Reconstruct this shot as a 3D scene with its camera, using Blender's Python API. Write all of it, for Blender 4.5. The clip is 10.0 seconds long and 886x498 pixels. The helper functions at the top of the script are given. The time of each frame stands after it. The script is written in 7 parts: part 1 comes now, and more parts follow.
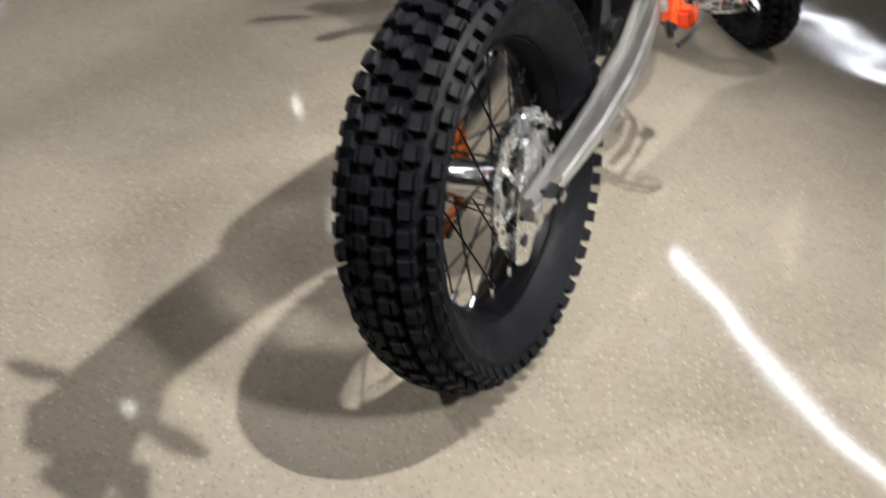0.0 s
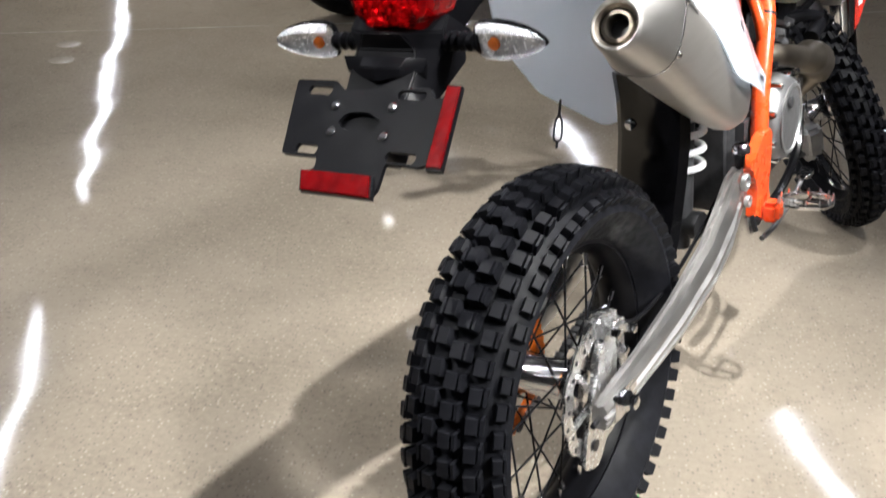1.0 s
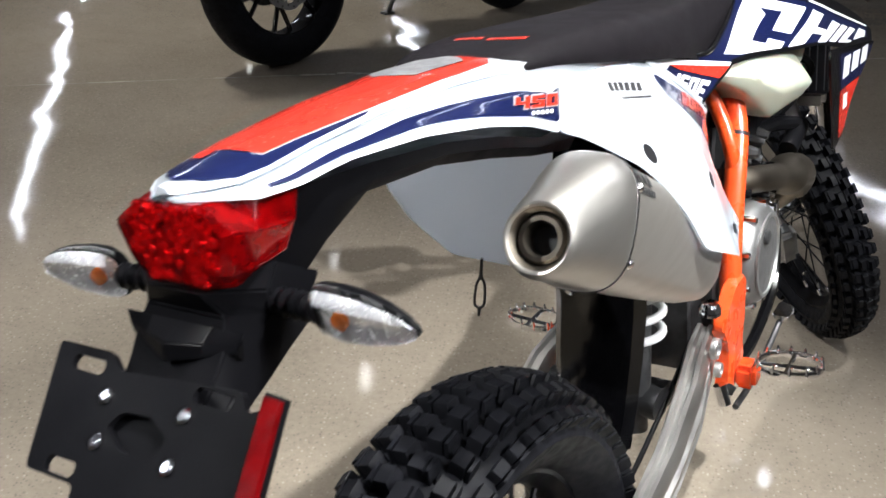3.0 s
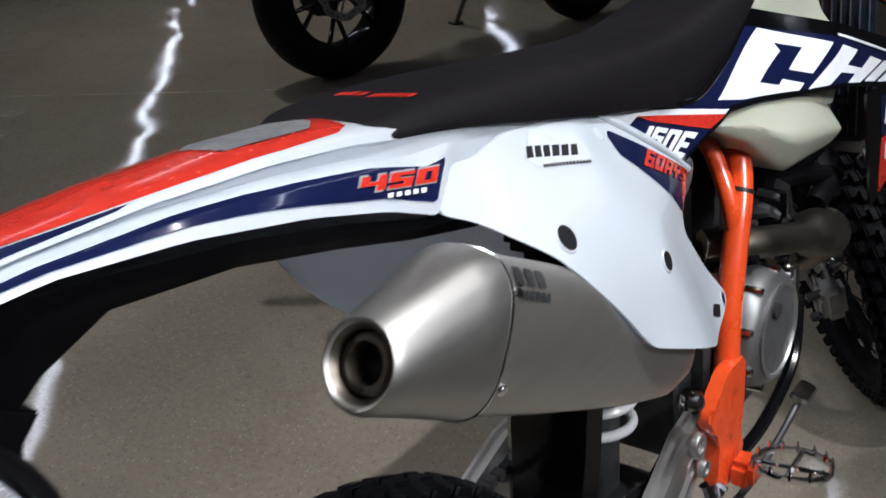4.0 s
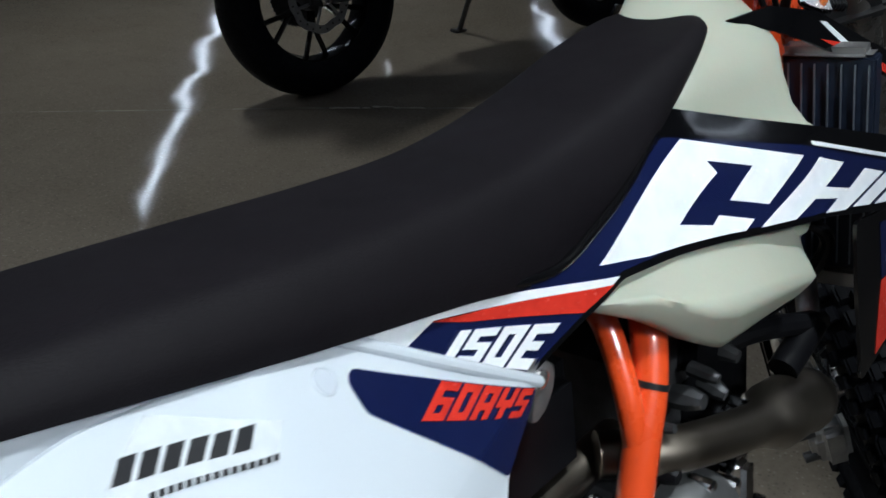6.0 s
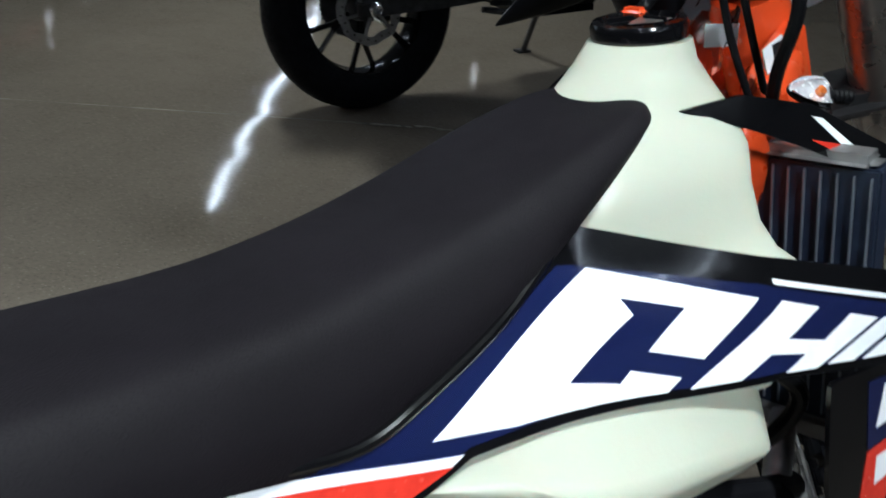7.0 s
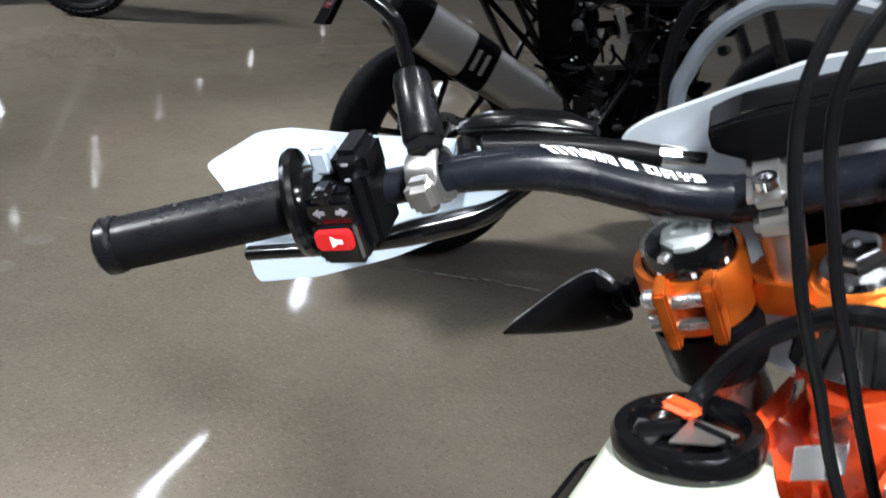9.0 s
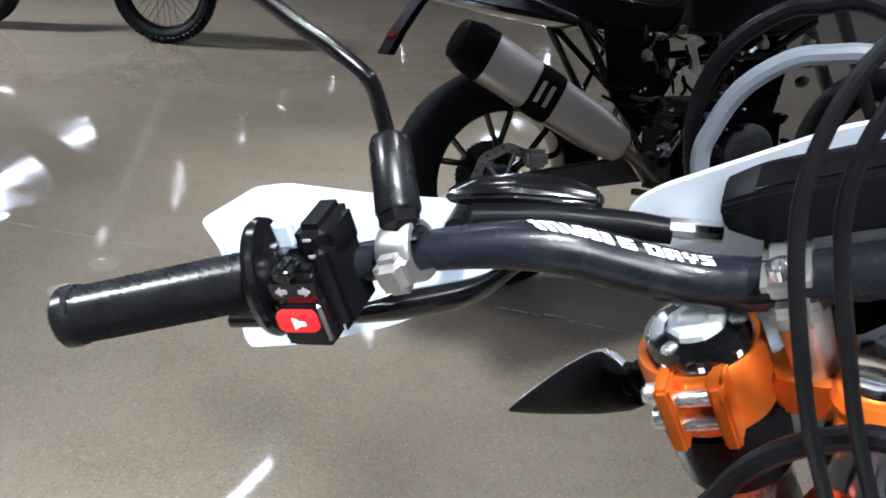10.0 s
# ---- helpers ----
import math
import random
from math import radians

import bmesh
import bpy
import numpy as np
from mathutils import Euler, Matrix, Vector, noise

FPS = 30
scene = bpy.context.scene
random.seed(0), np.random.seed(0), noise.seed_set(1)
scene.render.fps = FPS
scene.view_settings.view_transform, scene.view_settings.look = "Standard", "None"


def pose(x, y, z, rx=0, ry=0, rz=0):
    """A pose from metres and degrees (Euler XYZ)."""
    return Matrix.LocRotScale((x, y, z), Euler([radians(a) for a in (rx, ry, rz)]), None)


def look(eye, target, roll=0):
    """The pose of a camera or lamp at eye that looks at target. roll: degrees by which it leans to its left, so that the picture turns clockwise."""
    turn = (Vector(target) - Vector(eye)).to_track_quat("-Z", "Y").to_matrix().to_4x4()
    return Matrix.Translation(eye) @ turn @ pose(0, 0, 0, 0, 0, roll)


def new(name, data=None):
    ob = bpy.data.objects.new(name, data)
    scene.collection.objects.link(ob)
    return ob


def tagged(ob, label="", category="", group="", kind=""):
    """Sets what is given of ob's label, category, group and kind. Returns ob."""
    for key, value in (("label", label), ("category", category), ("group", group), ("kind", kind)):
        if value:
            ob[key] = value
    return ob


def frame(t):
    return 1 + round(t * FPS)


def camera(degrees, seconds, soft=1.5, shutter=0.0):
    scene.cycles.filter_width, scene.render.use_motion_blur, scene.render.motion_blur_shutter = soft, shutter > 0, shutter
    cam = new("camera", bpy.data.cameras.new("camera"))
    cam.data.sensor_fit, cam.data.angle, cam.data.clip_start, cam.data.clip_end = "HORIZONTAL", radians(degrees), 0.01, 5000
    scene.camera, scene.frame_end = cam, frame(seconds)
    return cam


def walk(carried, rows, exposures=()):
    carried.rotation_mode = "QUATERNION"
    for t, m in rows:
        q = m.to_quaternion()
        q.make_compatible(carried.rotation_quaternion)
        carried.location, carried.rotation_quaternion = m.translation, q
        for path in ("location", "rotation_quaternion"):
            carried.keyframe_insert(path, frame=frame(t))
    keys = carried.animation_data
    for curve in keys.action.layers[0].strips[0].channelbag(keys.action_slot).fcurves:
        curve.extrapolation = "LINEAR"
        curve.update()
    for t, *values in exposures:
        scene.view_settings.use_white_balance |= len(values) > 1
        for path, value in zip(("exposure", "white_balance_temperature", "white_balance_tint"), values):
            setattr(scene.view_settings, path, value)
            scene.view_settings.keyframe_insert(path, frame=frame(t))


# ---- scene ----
cam = camera(49.5, 10.0, soft=1.6, shutter=0.4)
PATH = [
    (0, (0.416, 0.047, 1.138), (0.3, 1.677, -0.015), 1.4),
    (0.5, (0.41, 0.061, 1.203), (0.135, 1.752, 0.172), 0.5),
    (1, (0.42, 0.113, 1.246), (0.113, 1.846, 0.295), 1.2),
    (1.5, (0.424, 0.236, 1.277), (0.146, 1.999, 0.374), 2.0),
    (2, (0.406, 0.371, 1.297), (0.165, 2.149, 0.412), 2.8),
    (2.5, (0.389, 0.469, 1.298), (0.172, 2.231, 0.378), 2.5),
    (3, (0.432, 0.574, 1.301), (0.206, 2.332, 0.375), 1.9),
    (4.5, (0.664, 0.947, 1.3), (0.149, 2.645, 0.378), -0.1),
    (5, (0.678, 1.098, 1.307), (0.15, 2.795, 0.391), -0.6),
    (6.5, (0.788, 1.461, 1.285), (0.222, 3.115, 0.313), 1.8),
    (7, (0.834, 1.6, 1.285), (0.144, 3.221, 0.338), 3.0),
    (7.5, (0.854, 1.679, 1.294), (0.014, 3.237, 0.362), 1.5),
    (8, (0.82, 1.765, 1.326), (-0.003, 3.369, 0.461), 2.0),
    (8.5, (0.779, 1.858, 1.344), (-0.034, 3.497, 0.537), 2.4),
    (9, (0.757, 1.948, 1.359), (-0.149, 3.553, 0.582), 4.7),
    (9.5, (0.757, 2.001, 1.366), (-0.277, 3.533, 0.602), 3.7),
    (10, (0.768, 2.031, 1.371), (-0.285, 3.561, 0.627), 3.9),
]
EXPOSURES = [(0.0, 0.34, 6100, 8), (0.5, 0.62, 6100, 9), (1.0, 0.66, 6050, 10), (2.0, 0.67, 6000, 10), (3.0, 0.43, 6000, 9), (3.6, -0.4, 5850, 10), (4.3, -1.3, 5700, 10), (5.2, -1.70, 5600, 9), (5.8, -1.3, 5500, 5), (6.4, -0.92, 5450, 3), (7.0, -0.5, 5450, 2), (7.5, -0.32, 5600, 3), (8.0, -0.02, 5650, 3), (8.5, 0.25, 5700, 4), (9.5, 1.05, 5600, 8), (10.0, 1.1, 5550, 8)]
walk(cam, [(t, look(eye, target, roll)) for t, eye, target, roll in PATH], EXPOSURES)

# ---- world and lamps ----
world = bpy.data.worlds.new("world")
scene.world = world
world.use_nodes = True
world.node_tree.nodes["Background"].inputs["Color"].default_value = (0.9, 0.95, 1.0, 1)
world.node_tree.nodes["Background"].inputs["Strength"].default_value = 0.02

CEILING = 4.5
ROW = Vector((0.395, -0.918, 0.0))          # direction of the lamp rows


def spot(name, eye, target, watts, degrees, size, colour=(1.0, 0.95, 0.86)):
    data = bpy.data.lights.new(name, "SPOT")
    data.energy, data.spot_size, data.spot_blend, data.shadow_soft_size, data.color = watts, radians(degrees), 0.9, size, colour
    ob = new(name, data)
    ob.matrix_world = look(eye, target)
    return ob


# The first two fit cast shadows; the others are unseen fill, added for brightness.
SPOTS = [((1.62, 1.27, 4.3), (0.25, 1.55, 0.3), 1150, 46, 0.04), ((-2.6, 0.25, 4.3), (0.55, 1.75, 0.7), 850, 29, 0.03), ((1.1, 3.4, 4.3), (0.6, 2.0, 0.5), 130, 40, 0.03), ((-2.4, 5.4, 4.3), (-0.9, 5.0, 0.3), 520, 64, 0.30), ((-1.2, 3.2, 4.3), (-0.1, 3.0, 0.0), 80, 44, 0.05), ((3.9, -0.7, 4.3), (0.50, 1.60, 0.85), 1800, 29, 0.35), ((-8.6, 3.0, 4.4), (-4.8, 6.8, 0.0), 1900, 70, 0.40)]
for eye, target, watts, degrees, size in SPOTS:
    spot("spot_and_fill_light", eye, target, watts, degrees, size, (1.0, 0.95, 0.86) if eye[1] < 2 else (1.0, 0.92, 0.79))

from mathutils.geometry import tessellate_polygon

# ---- mesh helpers ----
def smooth_path(points, per=6, closed=False):
    p = [Vector(q) for q in points]
    n, out = len(p), []
    for i in range(n if closed else n - 1):
        a, b = p[i], p[(i + 1) % n]
        z = p[i - 1] if i or closed else a * 2 - b
        c = p[(i + 2) % n] if i + 2 < n or closed else b * 2 - a
        for k in range(per):
            t = k / per
            out.append(0.5 * (2 * a + (b - z) * t + (2 * z - 5 * a + 4 * b - c) * t * t + (3 * a - 3 * b + c - z) * t ** 3))
    return out if closed else out + [p[-1]]


def loft(bm, rings, caps=True, loop=True):
    made = [[bm.verts.new(q) for q in ring] for ring in rings]
    for a, b in zip(made, made[1:]):
        n = len(a)
        for i in range(n if loop else n - 1):
            bm.faces.new((a[i], a[(i + 1) % n], b[(i + 1) % n], b[i]))
    if caps and loop:
        bm.faces.new(made[0][::-1])
        bm.faces.new(made[-1])
    return made


def tube(bm, points, r, n=10, caps=True, squash=None):
    """A swept tube; r: a radius or one for each point; squash: (a, b) scales of the section."""
    p = [Vector(q) for q in points]
    rad = r if isinstance(r, (list, tuple)) else [r] * len(p)
    up, rings = None, []
    for i, q in enumerate(p):
        d = (p[min(i + 1, len(p) - 1)] - p[max(i - 1, 0)]).normalized()
        if up is None:
            up = d.orthogonal().normalized() if abs(d.z) > 0.95 else (Vector((0, 0, 1)) - d * d.z).normalized()
        up = (up - d * up.dot(d)).normalized()
        side = d.cross(up)
        sa, sb = squash or (1, 1)
        rings.append([q + (side * math.cos(2 * math.pi * k / n) * sa + up * math.sin(2 * math.pi * k / n) * sb) * rad[i] for k in range(n)])
    loft(bm, rings, caps)


def lathe(bm, profile, m=Matrix(), n=32, closed=False):
    """Turns (radius, height) pairs about local z."""
    rings = [[m @ Vector((r * math.cos(2 * math.pi * k / n), r * math.sin(2 * math.pi * k / n), h)) for k in range(n)] for r, h in profile]
    if closed:
        rings.append(rings[0])
        loft(bm, rings, caps=False)
        bmesh.ops.remove_doubles(bm, verts=bm.verts, dist=1e-6)
    else:
        loft(bm, rings)


def box(bm, size, m=Matrix(), bevel=0.0, seg=2):
    made = bmesh.ops.create_cube(bm, size=1.0, matrix=m @ Matrix.Diagonal((*size, 1)))
    if bevel:
        edges = list({e for v in made["verts"] for e in v.link_edges})
        bmesh.ops.bevel(bm, geom=edges, offset=bevel, segments=seg, affect="EDGES", clamp_overlap=True)


def slab(bm, outline, place, low, high, bevel=0.0):
    """A plate with the outline (a, b); place(a, b, h) gives the point."""
    bottom = [bm.verts.new(place(a, b, low)) for a, b in outline]
    top = [bm.verts.new(place(a, b, high)) for a, b in outline]
    n = len(outline)
    faces = [bm.faces.new(bottom[::-1]), bm.faces.new(top)]
    for i in range(n):
        faces.append(bm.faces.new((bottom[i], bottom[(i + 1) % n], top[(i + 1) % n], top[i])))
    if bevel:
        bmesh.ops.bevel(bm, geom=[e for f in faces[:2] for e in f.edges], offset=bevel, segments=2, affect="EDGES", clamp_overlap=True)


def rounded(outline, r, seg=4):
    """The outline with its corners rounded."""
    out, n = [], len(outline)
    for i in range(n):
        p, q, s = (Vector(outline[j % n]) for j in (i - 1, i, i + 1))
        a, b = p - q, s - q
        k = min(r, a.length * 0.45, b.length * 0.45)
        a, b = q + a.normalized() * k, q + b.normalized() * k
        for j in range(seg + 1):
            t = j / seg
            out.append(tuple(a * (1 - t) ** 2 + q * 2 * t * (1 - t) + b * t * t))
    return out


class Sheet:
    """A smooth surface h(a, b) through a few given heights."""

    def __init__(self, heights, stiff=0.002):
        p = np.array(heights, float)
        self.c, n = p[:, :2], len(p)
        d = np.linalg.norm(self.c[:, None] - self.c[None], axis=-1) + 1e-9
        one = np.c_[np.ones(n), self.c]
        m = np.block([[d * d * np.log(d) + np.eye(n) * stiff, one], [one.T, np.zeros((3, 3))]])
        self.k = np.linalg.solve(m, np.r_[p[:, 2], 0, 0, 0])

    def __call__(self, a, b):
        d = np.hypot(self.c[:, 0] - a, self.c[:, 1] - b) + 1e-9
        return float((d * d * np.log(d)) @ self.k[:-3] + self.k[-3] + self.k[-2] * a + self.k[-1] * b)


def flat_fill(loops, place):
    """A bmesh of flat triangles inside the first loop and outside the others."""
    work = bmesh.new()
    made = [work.verts.new(place(a, b)) for q in loops for a, b in q]
    for tri in tessellate_polygon([[Vector((a, b, 0)) for a, b in q] for q in loops]):
        try:
            work.faces.new([made[i] for i in tri])
        except ValueError:
            pass
    return work


BLOCK_FONT = {
    "I": [[(0, 0), (0.42, 0), (0.42, 1), (0, 1)]],
    "S": [[(0, 0), (1, 0), (1, 0.6), (0.38, 0.6), (0.38, 0.77), (1, 0.77), (1, 1), (0, 1), (0, 0.4), (0.62, 0.4), (0.62, 0.23), (0, 0.23)]],
    "5": [[(0, 0), (1, 0), (1, 0.6), (0.38, 0.6), (0.38, 0.77), (1, 0.77), (1, 1), (0, 1), (0, 0.4), (0.62, 0.4), (0.62, 0.23), (0, 0.23)]],
    "4": [[(0, 1), (0.32, 1), (0.32, 0.6), (0.66, 0.6), (0.66, 1), (1, 1), (1, 0), (0.66, 0), (0.66, 0.36), (0, 0.36)]],
    "D": [[(0, 0), (1, 0), (1, 1), (0, 1)], [(0.36, 0.22), (0.64, 0.22), (0.64, 0.78), (0.36, 0.78)]],
    "0": [[(0, 0), (1, 0), (1, 1), (0, 1)], [(0.36, 0.22), (0.64, 0.22), (0.64, 0.78), (0.36, 0.78)]],
    "E": [[(0, 0), (1, 0), (1, 0.23), (0.38, 0.23), (0.38, 0.4), (0.88, 0.4), (0.88, 0.6), (0.38, 0.6), (0.38, 0.77), (1, 0.77), (1, 1), (0, 1)]],
    "6": [[(0, 0), (1, 0), (1, 0.6), (0.38, 0.6), (0.38, 0.77), (1, 0.77), (1, 1), (0, 1)], [(0.36, 0.2), (0.64, 0.2), (0.64, 0.4), (0.36, 0.4)]],
    "A": [[(0, 0), (0.36, 0), (0.36, 0.28), (0.64, 0.28), (0.64, 0), (1, 0), (1, 1), (0, 1)], [(0.36, 0.5), (0.64, 0.5), (0.64, 0.78), (0.36, 0.78)]],
    "Y": [[(0.32, 0), (0.68, 0), (0.68, 0.36), (1, 0.36), (1, 1), (0.66, 1), (0.66, 0.6), (0.34, 0.6), (0.34, 1), (0, 1), (0, 0.36), (0.32, 0.36)]],
}


def drape(bm, outline, f, thick, out=0.0, step=0.02, holes=(), side=-1):
    """A moulded sheet with the outline (u, w) that follows v = f(u, w), lying out metres proud of it. side: -1 faces the bike's right."""
    work = flat_fill([outline], lambda a, b: (a, 0, b))
    lo = [min(q[i] for q in outline) for i in (0, 1)]
    hi = [max(q[i] for q in outline) for i in (0, 1)]
    for i, no in ((0, (1, 0, 0)), (1, (0, 0, 1))):
        x = math.floor(lo[i] / step) * step + step
        while x < hi[i]:
            co = (x, 0, 0) if i == 0 else (0, 0, x)
            bmesh.ops.bisect_plane(work, geom=work.verts[:] + work.edges[:] + work.faces[:], plane_co=co, plane_no=no, dist=1e-5)
            x += step
    for a, b, r in holes:
        bmesh.ops.delete(work, geom=[q for q in work.faces if (q.calc_center_median() - Vector((a, 0, b))).length < r], context="FACES")
    outer = {v: bm.verts.new((v.co.x, side * -1 * (f(v.co.x, v.co.z) - out) if side > 0 else f(v.co.x, v.co.z) - out, v.co.z)) for v in work.verts}
    inner = {v: bm.verts.new(outer[v].co + Vector((0, -side * thick, 0))) for v in work.verts}
    for q in work.faces:
        bm.faces.new([outer[v] for v in q.verts])
        bm.faces.new([inner[v] for v in reversed(q.verts)])
    for e in work.edges:
        if len(e.link_faces) == 1:
            a, b = e.verts
            bm.faces.new((outer[a], outer[b], inner[b], inner[a]))
    work.free()
    bmesh.ops.recalc_face_normals(bm, faces=bm.faces[:])


def part(name, bm, material, parent=None, label="", angle=35, kind=""):
    """Links a bmesh as one mesh object under a thing or a part."""
    bmesh.ops.recalc_face_normals(bm, faces=bm.faces[:])
    me = bpy.data.meshes.new(name)
    bm.to_mesh(me)
    bm.free()
    me.materials.append(material)
    me.shade_smooth()
    me.set_sharp_from_angle(angle=radians(angle))
    ob = new(name, me)
    ob.parent = parent
    if label or kind:
        tagged(ob, label, kind=kind)
    return ob


def thing(name, m, label, category, group=""):
    ob = new(name)
    ob.empty_display_size = 0.1
    ob.matrix_world = m
    return tagged(ob, label, category, group)


def material(name, colour, rough=0.5, metal=0.0, second=None, scale=20.0, detail=3.0, mix=(0.4, 0.7), rough_to=None, bump=0.0, bump_scale=200.0, coat=0.0, stretch=None, spec=0.5):
    m = bpy.data.materials.new(name)
    m.use_nodes = True
    t = m.node_tree
    b = t.nodes["Principled BSDF"]
    b.inputs["Roughness"].default_value, b.inputs["Metallic"].default_value = rough, metal
    b.inputs["Coat Weight"].default_value, b.inputs["Coat Roughness"].default_value = coat, 0.06
    b.inputs["Specular IOR Level"].default_value = spec
    b.inputs["Base Color"].default_value = (*colour, 1)
    where = t.nodes.new("ShaderNodeTexCoord").outputs["Object"]
    if stretch:
        mapping = t.nodes.new("ShaderNodeMapping")
        mapping.inputs["Scale"].default_value = stretch
        t.links.new(where, mapping.inputs["Vector"])
        where = mapping.outputs["Vector"]

    def grain(size, fine):
        tex = t.nodes.new("ShaderNodeTexNoise")
        tex.inputs["Scale"].default_value, tex.inputs["Detail"].default_value = size, fine
        t.links.new(where, tex.inputs["Vector"])
        return tex.outputs["Fac"]

    fac = grain(scale, detail)
    ramp = t.nodes.new("ShaderNodeMapRange")
    ramp.inputs["From Min"].default_value, ramp.inputs["From Max"].default_value = mix
    t.links.new(fac, ramp.inputs["Value"])
    if second:
        blend = t.nodes.new("ShaderNodeMix")
        blend.data_type = "RGBA"
        blend.inputs[6].default_value, blend.inputs[7].default_value = (*colour, 1), (*second, 1)
        t.links.new(ramp.outputs["Result"], blend.inputs[0])
        t.links.new(blend.outputs[2], b.inputs["Base Color"])
    if rough_to is not None:
        rr = t.nodes.new("ShaderNodeMapRange")
        rr.inputs["From Min"].default_value, rr.inputs["From Max"].default_value = mix
        rr.inputs["To Min"].default_value, rr.inputs["To Max"].default_value = rough, rough_to
        t.links.new(grain(scale * 2.3, detail), rr.inputs["Value"])
        t.links.new(rr.outputs["Result"], b.inputs["Roughness"])
    if bump:
        bp = t.nodes.new("ShaderNodeBump")
        bp.inputs["Strength"].default_value, bp.inputs["Distance"].default_value = bump, 0.001
        t.links.new(grain(bump_scale, 2.0), bp.inputs["Height"])
        t.links.new(bp.outputs["Normal"], b.inputs["Normal"])
    return m


def concrete():
    """Polished, sealed concrete with fine aggregate, slow waves and cloudy stains."""
    m = bpy.data.materials.new("polished_concrete")
    m.use_nodes = True
    t = m.node_tree
    b = t.nodes["Principled BSDF"]
    where = t.nodes.new("ShaderNodeTexCoord").outputs["Object"]

    def grain(size, fine, rough=0.5):
        tex = t.nodes.new("ShaderNodeTexNoise")
        tex.inputs["Scale"].default_value, tex.inputs["Detail"].default_value, tex.inputs["Roughness"].default_value = size, fine, rough
        t.links.new(where, tex.inputs["Vector"])
        return tex.outputs["Fac"]

    def spread(value, a, b2, c=0.0, d=1.0):
        r = t.nodes.new("ShaderNodeMapRange")
        for key, v in (("From Min", a), ("From Max", b2), ("To Min", c), ("To Max", d)):
            r.inputs[key].default_value = v
        t.links.new(value, r.inputs["Value"])
        return r.outputs["Result"]

    def mixed(fac, one, two):
        x = t.nodes.new("ShaderNodeMix")
        x.data_type = "RGBA"
        for socket, v in ((x.inputs[6], one), (x.inputs[7], two)):
            if isinstance(v, tuple):
                socket.default_value = (*v, 1)
            else:
                t.links.new(v, socket)
        t.links.new(fac, x.inputs[0])
        return x.outputs[2]

    def flecks(size, near, far, amount, pick):
        """Grains of one voronoi grid, only in the cells that a random value picks."""
        cells = t.nodes.new("ShaderNodeTexVoronoi")
        cells.inputs["Scale"].default_value = size
        t.links.new(where, cells.inputs["Vector"])
        both = t.nodes.new("ShaderNodeMath")
        both.operation = "MULTIPLY"
        t.links.new(spread(cells.outputs["Distance"], near, far, amount, 0.0), both.inputs[0])
        split = t.nodes.new("ShaderNodeSeparateColor")
        t.links.new(cells.outputs["Color"], split.inputs["Color"])
        t.links.new(spread(split.outputs["Red"], pick, pick + 0.04), both.inputs[1])
        return both.outputs["Value"]

    clouds = mixed(spread(grain(1.3, 6.0, 0.6), 0.35, 0.68), (0.161, 0.137, 0.108), (0.228, 0.197, 0.160))
    blots = mixed(spread(grain(11.0, 5.0, 0.7), 0.50, 0.76, 0.0, 0.55), clouds, (0.130, 0.110, 0.086))
    sand = mixed(spread(grain(70.0, 5.0, 0.72), 0.36, 0.68, 0.0, 0.75), blots, (0.237, 0.205, 0.167))
    dark = mixed(flecks(110.0, 0.14, 0.36, 0.55, 0.55), sand, (0.085, 0.073, 0.060))
    pale = mixed(flecks(95.0, 0.12, 0.34, 0.5, 0.66), dark, (0.38, 0.35, 0.30))
    light = mixed(flecks(30.0, 0.06, 0.16, 0.5, 0.84), pale, (0.11, 0.095, 0.08))
    t.links.new(light, b.inputs["Base Color"])
    t.links.new(spread(grain(2.2, 5.0, 0.6), 0.3, 0.7, 0.04, 0.08), b.inputs["Roughness"])
    b.inputs["Specular IOR Level"].default_value = 0.6
    waves = t.nodes.new("ShaderNodeBump")
    waves.inputs["Strength"].default_value, waves.inputs["Distance"].default_value = 0.5, 0.008
    t.links.new(grain(2.4, 0.8), waves.inputs["Height"])
    fine = t.nodes.new("ShaderNodeBump")
    fine.inputs["Strength"].default_value, fine.inputs["Distance"].default_value = 0.06, 0.0006
    t.links.new(grain(160.0, 3.0), fine.inputs["Height"])
    t.links.new(waves.outputs["Normal"], fine.inputs["Normal"])
    t.links.new(fine.outputs["Normal"], b.inputs["Normal"])
    return m


def glowing(name, colour, strength):
    m = bpy.data.materials.new(name)
    m.use_nodes = True
    b = m.node_tree.nodes["Principled BSDF"]
    b.inputs["Base Color"].default_value = (0.8, 0.8, 0.8, 1)
    b.inputs["Emission Color"].default_value, b.inputs["Emission Strength"].default_value = (*colour, 1), strength
    return m


def glassy(name, colour, rough=0.02, ior=1.49):
    m = bpy.data.materials.new(name)
    m.use_nodes = True
    b = m.node_tree.nodes["Principled BSDF"]
    b.inputs["Base Color"].default_value = (*colour, 1)
    b.inputs["Transmission Weight"].default_value, b.inputs["Roughness"].default_value, b.inputs["IOR"].default_value = 1.0, rough, ior
    return m


CONCRETE = concrete()
WHITE = material("white_plastic", (0.76, 0.80, 0.86), 0.2, second=(0.752, 0.792, 0.853), scale=2.5, rough_to=0.26, coat=0.9)


